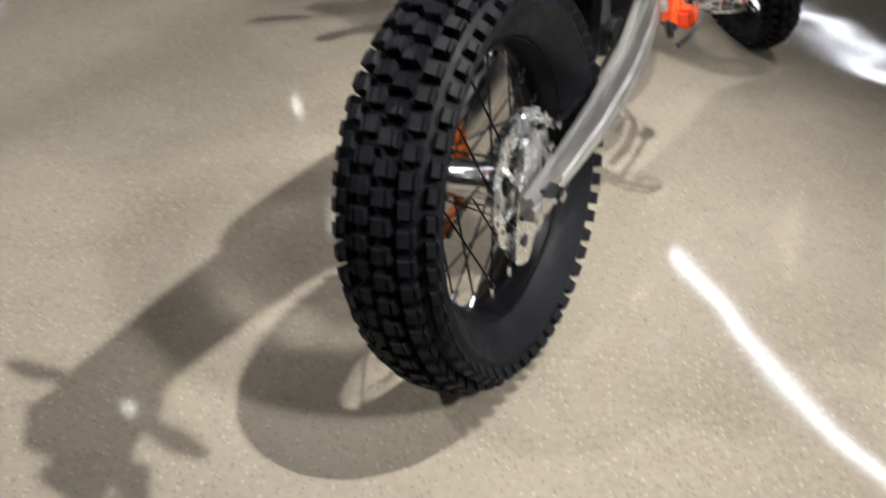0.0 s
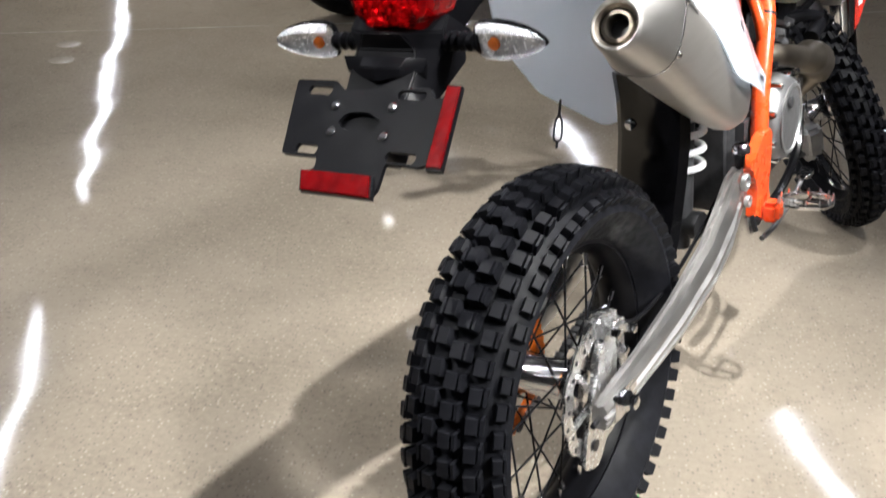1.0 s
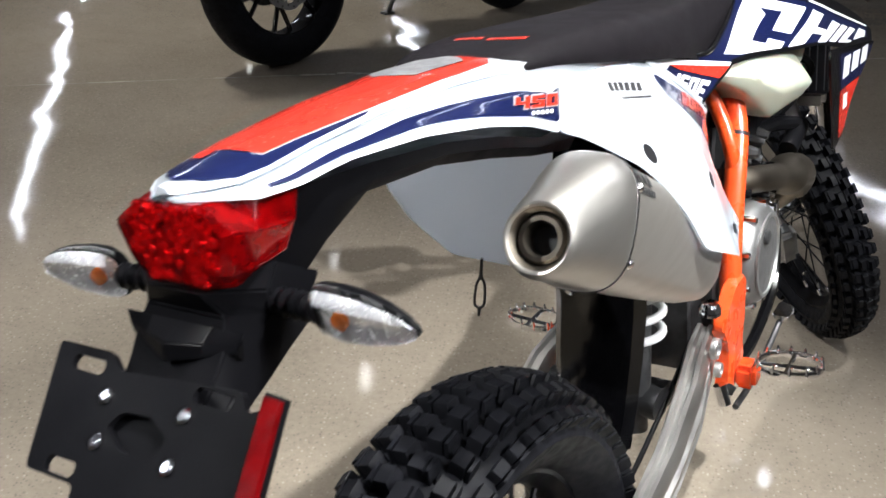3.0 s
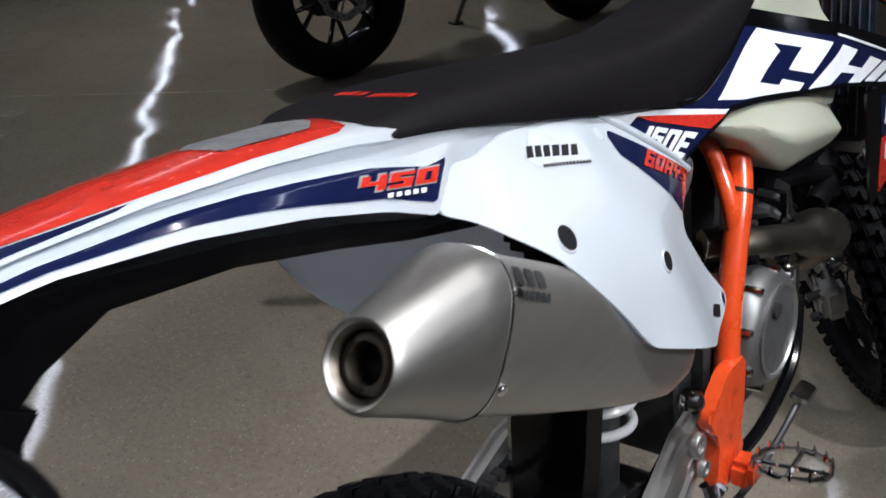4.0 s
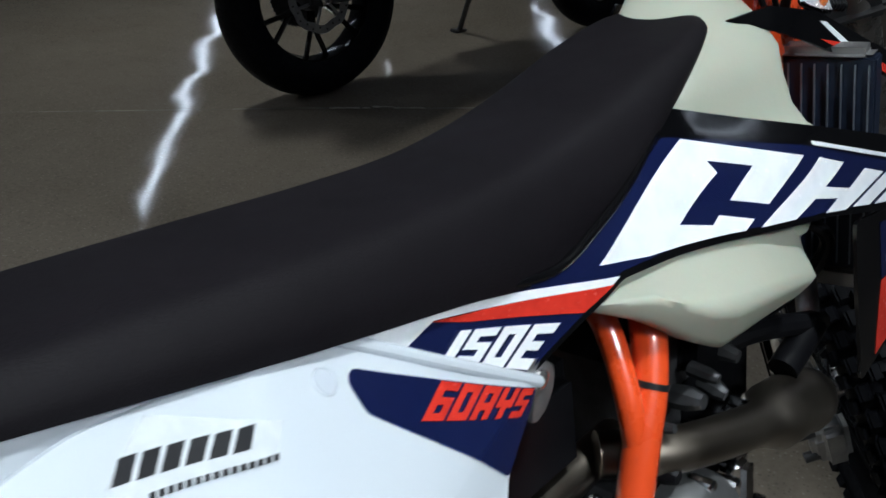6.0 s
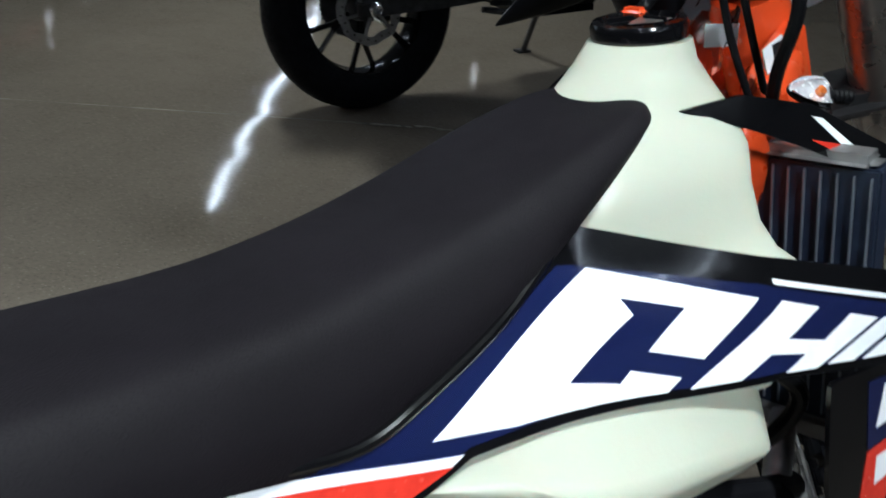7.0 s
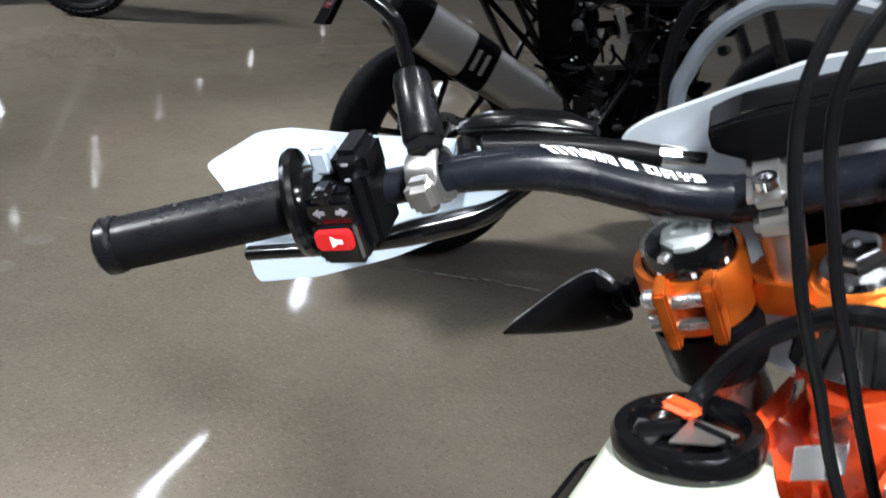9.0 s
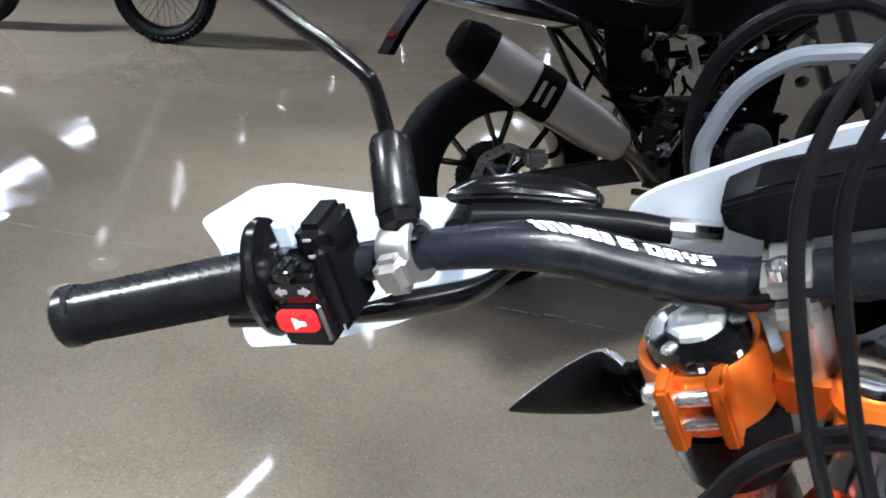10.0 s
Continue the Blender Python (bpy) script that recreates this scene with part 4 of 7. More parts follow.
# shift of frame below: linkage and brake lever
bm = bmesh.new()
box(bm, (0.09, 0.10, 0.035), Matrix.Translation((0.54, -0.02, 0.395)) @ Matrix.Rotation(radians(12), 4, "Y"), 0.01)
part("shock_linkage", bm, DARK_METAL, bike, "dark shock linkage rocker")
bm = bmesh.new()
tube(bm, [(0.572, -0.138, 0.418), (0.570, -0.148, 0.386)], 0.010, 10)
tube(bm, [(0.594, -0.138, 0.402), (0.594, -0.154, 0.394)], 0.010, 6)
part("lever_pivot", bm, CHROME, bike, "bright brake lever pivot")
bm = bmesh.new()
tube(bm, smooth_path([(0.62, -0.150, 0.352), (0.71, -0.152, 0.350), (0.81, -0.156, 0.372), (0.87, -0.160, 0.398)]), 0.0055, 8)
part("brake_lever", bm, DARK_METAL, bike, "cast brake pedal lever")
bm = bmesh.new()
slab(bm, rounded([(0.850, -0.177), (0.895, -0.177), (0.910, -0.147), (0.850, -0.147)], 0.008), lambda a, b, h: (a, b, 0.402 + h), -0.004, 0.004, 0.001)
part("brake_pedal", bm, CHROME, bike, "small toothed brake pedal tip")
# side stand down on the far side
bm = bmesh.new()
tube(bm, [(0.60, 0.135, 0.36), (0.585, 0.235, 0.055)], [0.014, 0.011], 12)
stand = part("side_stand", bm, ALU, bike, "side stand leg, folded out")
bm = bmesh.new()
box(bm, (0.06, 0.045, 0.012), Matrix.Translation((0.585, 0.240, 0.045)) @ Matrix.Rotation(radians(9), 4, "X"), 0.004)
part("stand_foot", bm, CAST, stand)

# ---- bodywork ----
PANEL_SHEET = Sheet([(.134, .955, -.108), (.242, .902, -.160), (.398, .82, -.179), (.42, .941, -.090), (.592, .852, -.106), (.618, .839, -.098), (.444, .958, -.076), (.315, .955, -.098), (.355, .936, -.119), (.14, .985, -.075), (.2, 1.0, -.074), (.3, .985, -.076), (.45, .705, -.195), (.55, .71, -.165), (.327, .76, -.190)])


def PANEL(a, b):
    """The side panel's skin, with a facet bent in ahead of its fold."""
    fold = float(np.interp(b, (0.70, 0.755, 0.803, 0.836, 0.852), (0.452, 0.430, 0.410, 0.413, 0.430)))
    return PANEL_SHEET(a, b) - 0.001 + 0.09 * max(0.0, min(a - fold, 2.0 * (0.852 - b), 0.07))


SHROUD = Sheet([(.444, .958, -.076), (.618, .839, -.098), (.699, .906, -.102), (.854, .966, -.090), (.872, .940, -.108), (.883, .901, -.125), (.964, .925, -.158), (.862, .987, -.075), (.79, .88, -.115), (1.06, .90, -.175), (1.2, .80, -.21), (1.25, .9, -.2)])
SIDE = rounded([(0.134, 0.955), (0.184, 0.982), (0.206, 0.980), (0.240, 0.984), (0.268, 0.985), (0.327, 0.977), (0.371, 0.968), (0.440, 0.959), (0.616, 0.842), (0.570, 0.832), (0.531, 0.820), (0.510, 0.803), (0.546, 0.752), (0.602, 0.692), (0.577, 0.680), (0.494, 0.677), (0.338, 0.752), (0.324, 0.765), (0.255, 0.846), (0.217, 0.894), (0.181, 0.925), (0.162, 0.941)], 0.010, 3)
for s in (-1, 1):
    bm = bmesh.new()
    drape(bm, SIDE if s < 0 else rounded([(0.110, 0.944), (0.150, 0.981), (0.38, 0.967), (0.428, 0.957), (0.603, 0.846), (0.60, 0.58), (0.52, 0.595), (0.400, 0.660), (0.275, 0.728), (0.192, 0.81), (0.140, 0.884)], 0.02, 3), PANEL if s < 0 else (lambda u, w: -0.112 - 0.022 * max(0.0, min(1.0, (0.96 - w) / 0.10))), 0.003, side=s, step=0.0125 if s < 0 else 0.02)
    part("side_panel", bm, WHITE if s < 0 else WHITE_IN, bike, "glossy white side panel" if s < 0 else "white side panel seen from inside")
bm = bmesh.new()
tube(bm, smooth_path([(u, PANEL(u, w) - 0.001, w) for u, w in ((0.440, 0.957), (0.528, 0.899), (0.614, 0.842))]), 0.0052, 10)
part("panel_rail", bm, WHITE, bike, "white rounded upper edge of the side panel")
bm = bmesh.new()
slab(bm, rounded([(0.604, 0.862), (0.620, 0.860), (0.640, 0.842), (0.634, 0.822), (0.618, 0.806), (0.604, 0.806), (0.610, 0.830)], 0.006), flat_uv(-0.094), -0.003, 0.003, 0.001)
bracket = part("panel_bracket", bm, CAST, bike, "silver bracket at the panel's corner")
bm = bmesh.new()
lathe(bm, [(0.008, 0), (0.008, 0.004), (0.004, 0.006)], Matrix.Translation((0.618, -0.097, 0.842)) @ Matrix.Rotation(radians(90), 4, "X"), 12)
part("bracket_bolt", bm, BRIGHT, bracket)
for u, w, r in ((0.243, 0.901, 0.0145), (0.399, 0.819, 0.0120), (0.417, 0.942, 0.0095), (0.583, 0.692, 0.0085)):
    bm = bmesh.new()
    e = 1e-3
    no = Vector((-(PANEL(u + e, w) - PANEL(u - e, w)) / (2 * e), 1, -(PANEL(u, w + e) - PANEL(u, w - e)) / (2 * e))).normalized() * -1
    m = Matrix.Translation((u, PANEL(u, w), w)) @ no.to_track_quat("Z", "Y").to_matrix().to_4x4()
    lathe(bm, [(r * 0.84, -0.002), (r * 0.86, 0.0012), (r * 0.92, 0.0014), (r * 1.0, 0.0010), (r * 1.06, -0.001), (r, -0.003)], m @ Matrix.Diagonal((1, 1, 1, 1)), 24, closed=True)
    ring = part("panel_grommet", bm, WHITE, bike, "moulded rim of a panel hole")
    bm = bmesh.new()
    lathe(bm, [(r * 0.88, -0.002), (r * 0.88, 0.0009)], m, 20)
    part("hole_floor", bm, WHITE_IN if u > 0.4 and w > 0.9 else INK, ring)


def decal(name, outline, f, mat, label="", out=0.0006, parent=bike, step=0.0125):
    bm = bmesh.new()
    drape(bm, outline, f, 0.0004, out, step)
    return part(name, bm, mat, parent, label)


decal("panel_decal", rounded([(0.440, 0.9395), (0.606, 0.842), (0.566, 0.831), (0.528, 0.820), (0.496, 0.855), (0.432, 0.917), (0.432, 0.935)], 0.004, 2), PANEL, NAVY, "navy decal on the white side panel", 0.0012)
decal("small_decal", [(0.520, 0.700), (0.538, 0.706), (0.562, 0.694), (0.546, 0.686)], PANEL, INK, "small dark square decal", 0.0012)


def block_letters(name, text, corners, f, mat, out, label):
    """Squared letters in the quad bottom left, top left, top right, bottom right of (u, w)."""
    bl, tl, tr, br = (Vector(q) for q in corners)
    wide = [0.42 if c == "I" else 1.0 for c in text]
    total, x0 = sum(wide) + 0.14 * (len(text) - 1), 0.0
    for c, width in zip(text, wide):
        def place(a, b):
            x = (x0 + a) / total
            p = (bl * (1 - x) + br * x) * (1 - b) + (tl * (1 - x) + tr * x) * b
            return (p.x, f(p.x, p.y) - out, p.y)
        bm = flat_fill(BLOCK_FONT[c], place)
        part(name, bm, mat, bike, label)
        x0 += width + 0.14


block_letters("sixdays_letter", "6DAYS", ((0.467, 0.895), (0.503, 0.902), (0.600, 0.845), (0.566, 0.843)), PANEL, RED, 0.0026, "red squared letter of 6DAYS")
# dealer sticker: plain dark bars on a faint grey patch
decal("sticker_patch", [(0.268, 0.962), (0.306, 0.977), (0.374, 0.943), (0.357, 0.934), (0.278, 0.950)], PANEL, material("sticker_grey", (0.52, 0.55, 0.59), 0.3, second=(0.60, 0.63, 0.67), scale=60), "faint grey dealer sticker", 0.0009)
for k in range(6):
    a = 0.272 + k * 0.0130
    b = 0.9625 - k * 0.0033
    decal("sticker_bar", [(a - 0.001, b - 0.001), (a + 0.0088, b - 0.0033), (a + 0.0200, b + 0.0040), (a + 0.0102, b + 0.0062)], PANEL, INK, "", 0.0014)
for k in range(15):
    a, b = 0.284 + k * 0.0050, 0.9503 - k * 0.00118
    decal("sticker_bar", [(a, b - 0.0010), (a + 0.0034, b - 0.0017), (a + 0.0054, b + 0.0006), (a + 0.0020, b + 0.0013)], PANEL, INK, "", 0.0014)

# radiator shroud with its graphics
SHR = rounded([(0.440, 0.962), (0.520, 0.943), (0.601, 0.925), (0.656, 0.918), (0.704, 0.930), (0.779, 0.952), (0.850, 0.988), (0.862, 0.991), (0.926, 0.968), (1.027, 0.934), (1.121, 0.902), (1.21, 0.862), (1.262, 0.826), (1.258, 0.794), (1.12, 0.822), (0.990, 0.856), (0.895, 0.866), (0.805, 0.877), (0.727, 0.884), (0.668, 0.867), (0.604, 0.846), (0.52, 0.903)], 0.006, 3)
bm = bmesh.new()
drape(bm, SHR, SHROUD, 0.004, step=0.0125)
part("radiator_shroud", bm, GLOSS_BLACK, bike, "glossy black radiator shroud carrying bright graphics")
bm = bmesh.new()
drape(bm, SHR, SHROUD, 0.004, side=1)
part("radiator_shroud", bm, GLOSS_BLACK, bike, "glossy black radiator shroud")
bm = bmesh.new()
tube(bm, smooth_path([(u, SHROUD(u, w) - 0.001, w) for u, w in ((0.60, 0.925), (0.656, 0.918), (0.704, 0.930), (0.779, 0.952), (0.850, 0.988))], 5), 0.0042, 10)
part("shroud_rim", bm, GLOSS_BLACK, bike, "glossy black rolled edge between seat and shroud")
decal("shroud_decal", [(0.448, 0.958), (0.520, 0.940), (0.601, 0.922), (0.656, 0.9145), (0.704, 0.926), (0.779, 0.948), (0.836, 0.971), (0.846, 0.969), (0.897, 0.954), (0.972, 0.932), (1.116, 0.876), (1.235, 0.834), (1.235, 0.818), (1.12, 0.832), (0.990, 0.862), (0.895, 0.873), (0.805, 0.884), (0.727, 0.891), (0.668, 0.873), (0.606, 0.852), (0.52, 0.908)], SHROUD, NAVY, "navy shroud graphic", 0.0008)
decal("shroud_decal", [(0.448, 0.957), (0.508, 0.943), (0.722, 0.8885), (0.711, 0.8850), (0.527, 0.930), (0.494, 0.923)], SHROUD, DECAL_WHITE, "white wedge of the shroud graphic", 0.0014)
decal("shroud_decal", [(0.525, 0.930), (0.712, 0.8850), (0.673, 0.876), (0.560, 0.915)], SHROUD, RED, "red wedge of the shroud graphic", 0.0020)
LET = [
    [(0.702, 0.905), (0.857, 0.965), (0.969, 0.923), (0.919, 0.8895), (0.882, 0.903), (0.9155, 0.9265), (0.873, 0.9415), (0.8785, 0.929), (0.815, 0.9005), (0.854, 0.888), (0.8645, 0.894), (0.900, 0.8805), (0.8875, 0.873), (0.765, 0.890)],
    [(0.9045, 0.871), (0.990, 0.9155), (1.029, 0.8995), (0.990, 0.8865), (1.031, 0.8725), (1.068, 0.882), (1.103, 0.868), (1.018, 0.8545), (0.985, 0.8615), (1.0075, 0.8695), (0.9725, 0.8795), (0.9445, 0.8675)],
    [(1.032, 0.853), (1.112, 0.866), (1.138, 0.856), (1.064, 0.845)],
    [(1.076, 0.842), (1.150, 0.854), (1.176, 0.844), (1.124, 0.837), (1.150, 0.830), (1.140, 0.828)],
    [(1.160, 0.829), (1.196, 0.842), (1.226, 0.832), (1.220, 0.822)],
]
for outline in LET:
    decal("letter", outline, SHROUD, DECAL_WHITE, "white block letter of the word CHILE", 0.0015)
decal("pinstripe", [(0.985, 0.933), (1.10, 0.890), (1.235, 0.840), (1.235, 0.837), (1.10, 0.8855), (0.985, 0.929)], SHROUD, DECAL_WHITE, "white edge stripe", 0.0015)
block_letters("isde_letter", "ISDE", ((0.522, 0.901), (0.548, 0.9135), (0.647, 0.878), (0.604, 0.8565)), SHROUD, DECAL_WHITE, 0.0026, "white squared letter of ISDE")

# lower shroud wing ahead of the radiator, with red tip and white letters
WING = Sheet([(1.10, .82, -.195), (1.02, .70, -.20), (1.20, .80, -.215), (1.12, .70, -.20), (1.25, .82, -.22)])
bm = bmesh.new()
drape(bm, rounded([(1.03, 0.838), (1.262, 0.806), (1.18, 0.745), (1.10, 0.665), (1.035, 0.655), (1.03, 0.75)], 0.008, 3), WING, 0.004)
part("shroud_wing", bm, GLOSS_BLACK, bike, "black lower wing of the radiator shroud")
decal("wing_decal", [(1.085, 0.818), (1.25, 0.801), (1.19, 0.757), (1.09, 0.752)], WING, NAVY, "navy wing graphic", 0.0008)
decal("wing_decal", [(1.09, 0.750), (1.187, 0.755), (1.115, 0.676), (1.075, 0.668)], WING, RED, "red tip of the shroud wing", 0.0008)
for k in range(3):
    decal("wing_bar", [(1.10 + 0.042 * k, 0.770 + 0.004 * k), (1.130 + 0.042 * k, 0.772 + 0.004 * k), (1.138 + 0.042 * k, 0.808), (1.108 + 0.042 * k, 0.808)], WING, DECAL_WHITE, "", 0.0014)
decal("wing_mark", [(1.105, 0.712), (1.128, 0.714), (1.128, 0.740), (1.105, 0.740)], WING, DECAL_WHITE, "small white square mark", 0.0014)

# fuel tank: one translucent moulding with a narrow filler neck, and a lobe under the shroud
bm = bmesh.new()


def superring(cu, cv, hu, hv, w, power=2.6, n=48, taper=1.0):
    out = []
    for k in range(n):
        t = 2 * math.pi * k / n
        c, s = math.cos(t), math.sin(t)
        x = math.copysign(abs(c) ** (2 / power), c)
        out.append((cu + hu * x, cv + hv * (taper + (1 - taper) * (x + 1) / 2) * math.copysign(abs(s) ** (2 / power), s), w))
    return out


def tank_ring(u0, u1, hv, w, power, taper=1.0, v=0.0):
    return superring((u0 + u1) / 2, v, (u1 - u0) / 2, hv, w, power, taper=taper)


loft(bm, [tank_ring(0.862, 1.050, 0.156, 0.82, 6, 0.48), tank_ring(0.864, 1.056, 0.172, 0.88, 6, 0.42), tank_ring(0.865, 1.060, 0.180, 0.918, 6, 0.40), tank_ring(0.866, 1.052, 0.150, 0.934, 6, 0.48), tank_ring(0.868, 1.046, 0.134, 0.955, 6, 0.54), tank_ring(0.872, 1.050, 0.122, 0.985, 5, 0.58, -0.002), tank_ring(0.885, 1.060, 0.108, 1.012, 4, 0.62, -0.008), tank_ring(0.915, 1.076, 0.079, 1.034, 3.2, 0.70, -0.009), tank_ring(0.958, 1.092, 0.057, 1.050, 2.5, 0.90, 0.001), tank_ring(0.995, 1.102, 0.049, 1.064, 2.1, 1.0, 0.015), tank_ring(1.014, 1.105, 0.0435, 1.080, 2.0, 1.0, 0.019)])
tank = part("fuel_tank", bm, TANK, bike, "translucent cream-white plastic fuel tank", 50)
bm = bmesh.new()
loft(bm, [[(top[0], -0.07, top[2] - 0.004), top, brim, ridge, low, (low[0], -0.07, low[2] + 0.006)] for top, brim, ridge, low in (
    ((0.690, -0.076, 0.884), (0.688, -0.086, 0.880), (0.690, -0.104, 0.874), (0.692, -0.098, 0.866)),
    ((0.745, -0.082, 0.884), (0.745, -0.098, 0.876), (0.745, -0.134, 0.864), (0.747, -0.124, 0.836)),
    ((0.795, -0.092, 0.882), (0.795, -0.112, 0.872), (0.795, -0.160, 0.836), (0.796, -0.134, 0.796)),
    ((0.85, -0.106, 0.874), (0.85, -0.126, 0.862), (0.838, -0.164, 0.822), (0.846, -0.136, 0.766)),
    ((0.92, -0.126, 0.866), (0.92, -0.144, 0.852), (0.915, -0.170, 0.808), (0.925, -0.142, 0.764)),
    ((0.972, -0.140, 0.846), (0.978, -0.150, 0.830), (0.978, -0.174, 0.796), (0.984, -0.150, 0.764)),
    ((1.008, -0.130, 0.838), (1.014, -0.138, 0.822), (1.016, -0.146, 0.790), (1.018, -0.130, 0.768)))])
bmesh.ops.subdivide_edges(bm, edges=bm.edges[:], cuts=3, use_grid_fill=True)
bmesh.ops.smooth_vert(bm, verts=bm.verts[:], factor=0.5, use_axis_x=True, use_axis_y=True, use_axis_z=True)
part("tank_lobe", bm, TANK, tank, "cream-white tank lobe below the shroud", 80)
# filler cap: black ring, folded grip, orange button, breather stub
CAPM = Matrix.Translation((1.062, 0.021, 1.080)) @ Matrix.Rotation(radians(-3), 4, "Y") @ Matrix.Diagonal((0.92, 0.92, 0.74, 1))
bm = bmesh.new()
lathe(bm, [(0.040, 0.0), (0.0445, 0.002), (0.0455, 0.016), (0.043, 0.022), (0.036, 0.023), (0.032, 0.014), (0.001, 0.014)], CAPM, 48)
cap = part("filler_cap", bm, GLOSS_BLACK, bike, "black quick-turn fuel cap")
for k in range(3):
    a = 2 * math.pi * k / 3 + 0.5
    bm = bmesh.new()
    box(bm, (0.034, 0.011, 0.014), CAPM @ Matrix.Rotation(a, 4, "Z") @ Matrix.Translation((0.018, 0, 0.020)), 0.004)
    part("cap_rib", bm, BLACK, cap)
bm = bmesh.new()
box(bm, (0.016, 0.026, 0.010), CAPM @ Matrix.Translation((0.006, 0.010, 0.028)), 0.004, 3)
part("cap_button", bm, ORANGE, cap, "orange cap button")
bm = bmesh.new()
slab(bm, [(0.006, 0.002), (-0.026, -0.008), (-0.010, -0.027), (0.009, -0.030)], lambda a, b, h: CAPM @ Vector((a, b, 0.0225 + h)), 0, 0.0012)
part("cap_label", bm, ALU, cap, "grey metal plate on the fuel cap")
bm = bmesh.new()
slab(bm, rounded([(-0.006, 0.010), (-0.028, 0.004), (-0.024, 0.022), (-0.010, 0.030)], 0.004), lambda a, b, h: CAPM @ Vector((a, b, 0.0150 + h)), 0, 0.003)
part("cap_recess", bm, DARK_METAL, cap)

# upper shroud spear: black blade with red and white stripes
SPEAR = Sheet([(1.00, 1.04, -.066), (1.055, 1.04, -.094), (1.055, 1.02, -.10), (1.21, .975, -.135), (1.21, .95, -.145), (1.13, 1.01, -.115)])
bm = bmesh.new()
drape(bm, rounded([(0.997, 1.041), (1.050, 1.047), (1.12, 1.028), (1.22, 0.972), (1.34, 0.898), (1.34, 0.862), (1.22, 0.938), (1.10, 0.998), (1.046, 1.022)], 0.003, 2), SPEAR, 0.004)
part("shroud_spear", bm, GLOSS_BLACK, bike, "glossy black pointed upper shroud blade")
bm = bmesh.new()
drape(bm, rounded([(0.997, 1.041), (1.050, 1.047), (1.12, 1.028), (1.22, 0.972), (1.34, 0.898), (1.34, 0.862), (1.22, 0.938), (1.10, 0.998), (1.046, 1.022)], 0.003, 2), SPEAR, 0.004)
bmesh.ops.transform(bm, matrix=Matrix.Translation((0, 0.004, 0)) @ Matrix.Diagonal((1, -1, 1, 1)), verts=bm.verts[:])
bmesh.ops.reverse_faces(bm, faces=bm.faces[:])
part("shroud_spear", bm, GLOSS_BLACK, bike, "glossy black pointed upper shroud blade")
decal("spear_stripe", [(1.11, 1.002), (1.15, 0.990), (1.30, 0.908), (1.33, 0.885), (1.20, 0.951)], SPEAR, RED, "red stripe on the shroud blade", 0.001)
decal("spear_stripe", [(1.115, 1.020), (1.128, 1.016), (1.165, 0.985), (1.150, 0.988)], SPEAR, DECAL_WHITE, "white stripe on the shroud blade", 0.001)

# radiator: frame with core and upright fins, pipe stub
RADM = Matrix.Translation((1.145, -0.103, 0.855)) @ Matrix.Rotation(radians(6), 4, "Z") @ Matrix.Rotation(radians(-4), 4, "Y")
bm = bmesh.new()
box(bm, (0.024, 0.124, 0.25), RADM, 0.002)
rad = part("radiator_core", bm, CORE, bike, "dark blue-grey radiator core")
for k in range(9):
    bm = bmesh.new()
    box(bm, (0.004, 0.0014, 0.236), RADM @ Matrix.Translation((-0.013, -0.055 + k * 0.0138, 0)))
    part("radiator_fin", bm, FINS, rad)
for z in (-0.135, 0.128):
    bm = bmesh.new()
    box(bm, (0.036, 0.116, 0.030 if z < 0 else 0.016), RADM @ Matrix.Translation((0, 0, z)), 0.008)
    part("radiator_tank", bm, CAST, rad, "silver radiator end tank")
bm = bmesh.new()
tube(bm, [RADM @ Vector((-0.01, 0.01, -0.135)), (1.06, -0.135, 0.685)], 0.013, 14)
part("radiator_stub", bm, CAST, rad, "silver coolant stub pipe")
bm = bmesh.new()
tube(bm, [(1.068, -0.134, 0.692), (1.00, -0.13, 0.665)], 0.017, 14)
part("coolant_hose", bm, HOSE, bike, "black coolant hose")

# seat: long lofted cushion with a flat top, rising to the tank
bm = bmesh.new()
SEAT_ST = np.array(((0.100, 1.022, 1.014, 0.050, 0.040), (0.106, 1.030, 1.017, 0.064, 0.052), (0.128, 1.036, 1.019, 0.076, 0.060), (0.20, 1.036, 1.009, 0.081, 0.067), (0.30, 1.028, 0.989, 0.086, 0.073), (0.42, 1.016, 0.964, 0.091, 0.080), (0.55, 1.004, 0.938, 0.091, 0.080), (0.64, 1.000, 0.918, 0.089, 0.077), (0.72, 1.005, 0.926, 0.087, 0.074), (0.80, 1.017, 0.962, 0.085, 0.072), (0.88, 1.034, 1.002, 0.080, 0.070), (0.93, 1.044, 1.024, 0.072, 0.064), (0.962, 1.050, 1.035, 0.063, 0.056), (0.979, 1.051, 1.038, 0.054, 0.047), (0.987, 1.048, 1.040, 0.046, 0.041)))
SEAT_SEC = ((-1.0, -0.06), (-1.03, 0.25), (-1.0, 0.55), (-0.93, 0.80), (-0.82, 0.94), (-0.60, 1.0), (-0.30, 1.025), (0, 1.03))
curves = [smooth_path([(row[0], row[k], row[k + 1]) for row in SEAT_ST], 6) for k in (1, 3)]
rings = []
for (u, top, side), (_, hw, tw) in zip(*curves):
    half = []
    for x, z, _ in smooth_path([(x, z, 0) for x, z in SEAT_SEC], 3):
        half.append((u, x * (hw + (tw - hw) * max(0.0, z) * 0.55), side + (top - side) * z))
    rings.append(half + [(a, -b, c) for a, b, c in half[-2::-1]])
loft(bm, rings)
seat = part("seat", bm, SEAT, bike, "long black grippy seat cushion", 50)


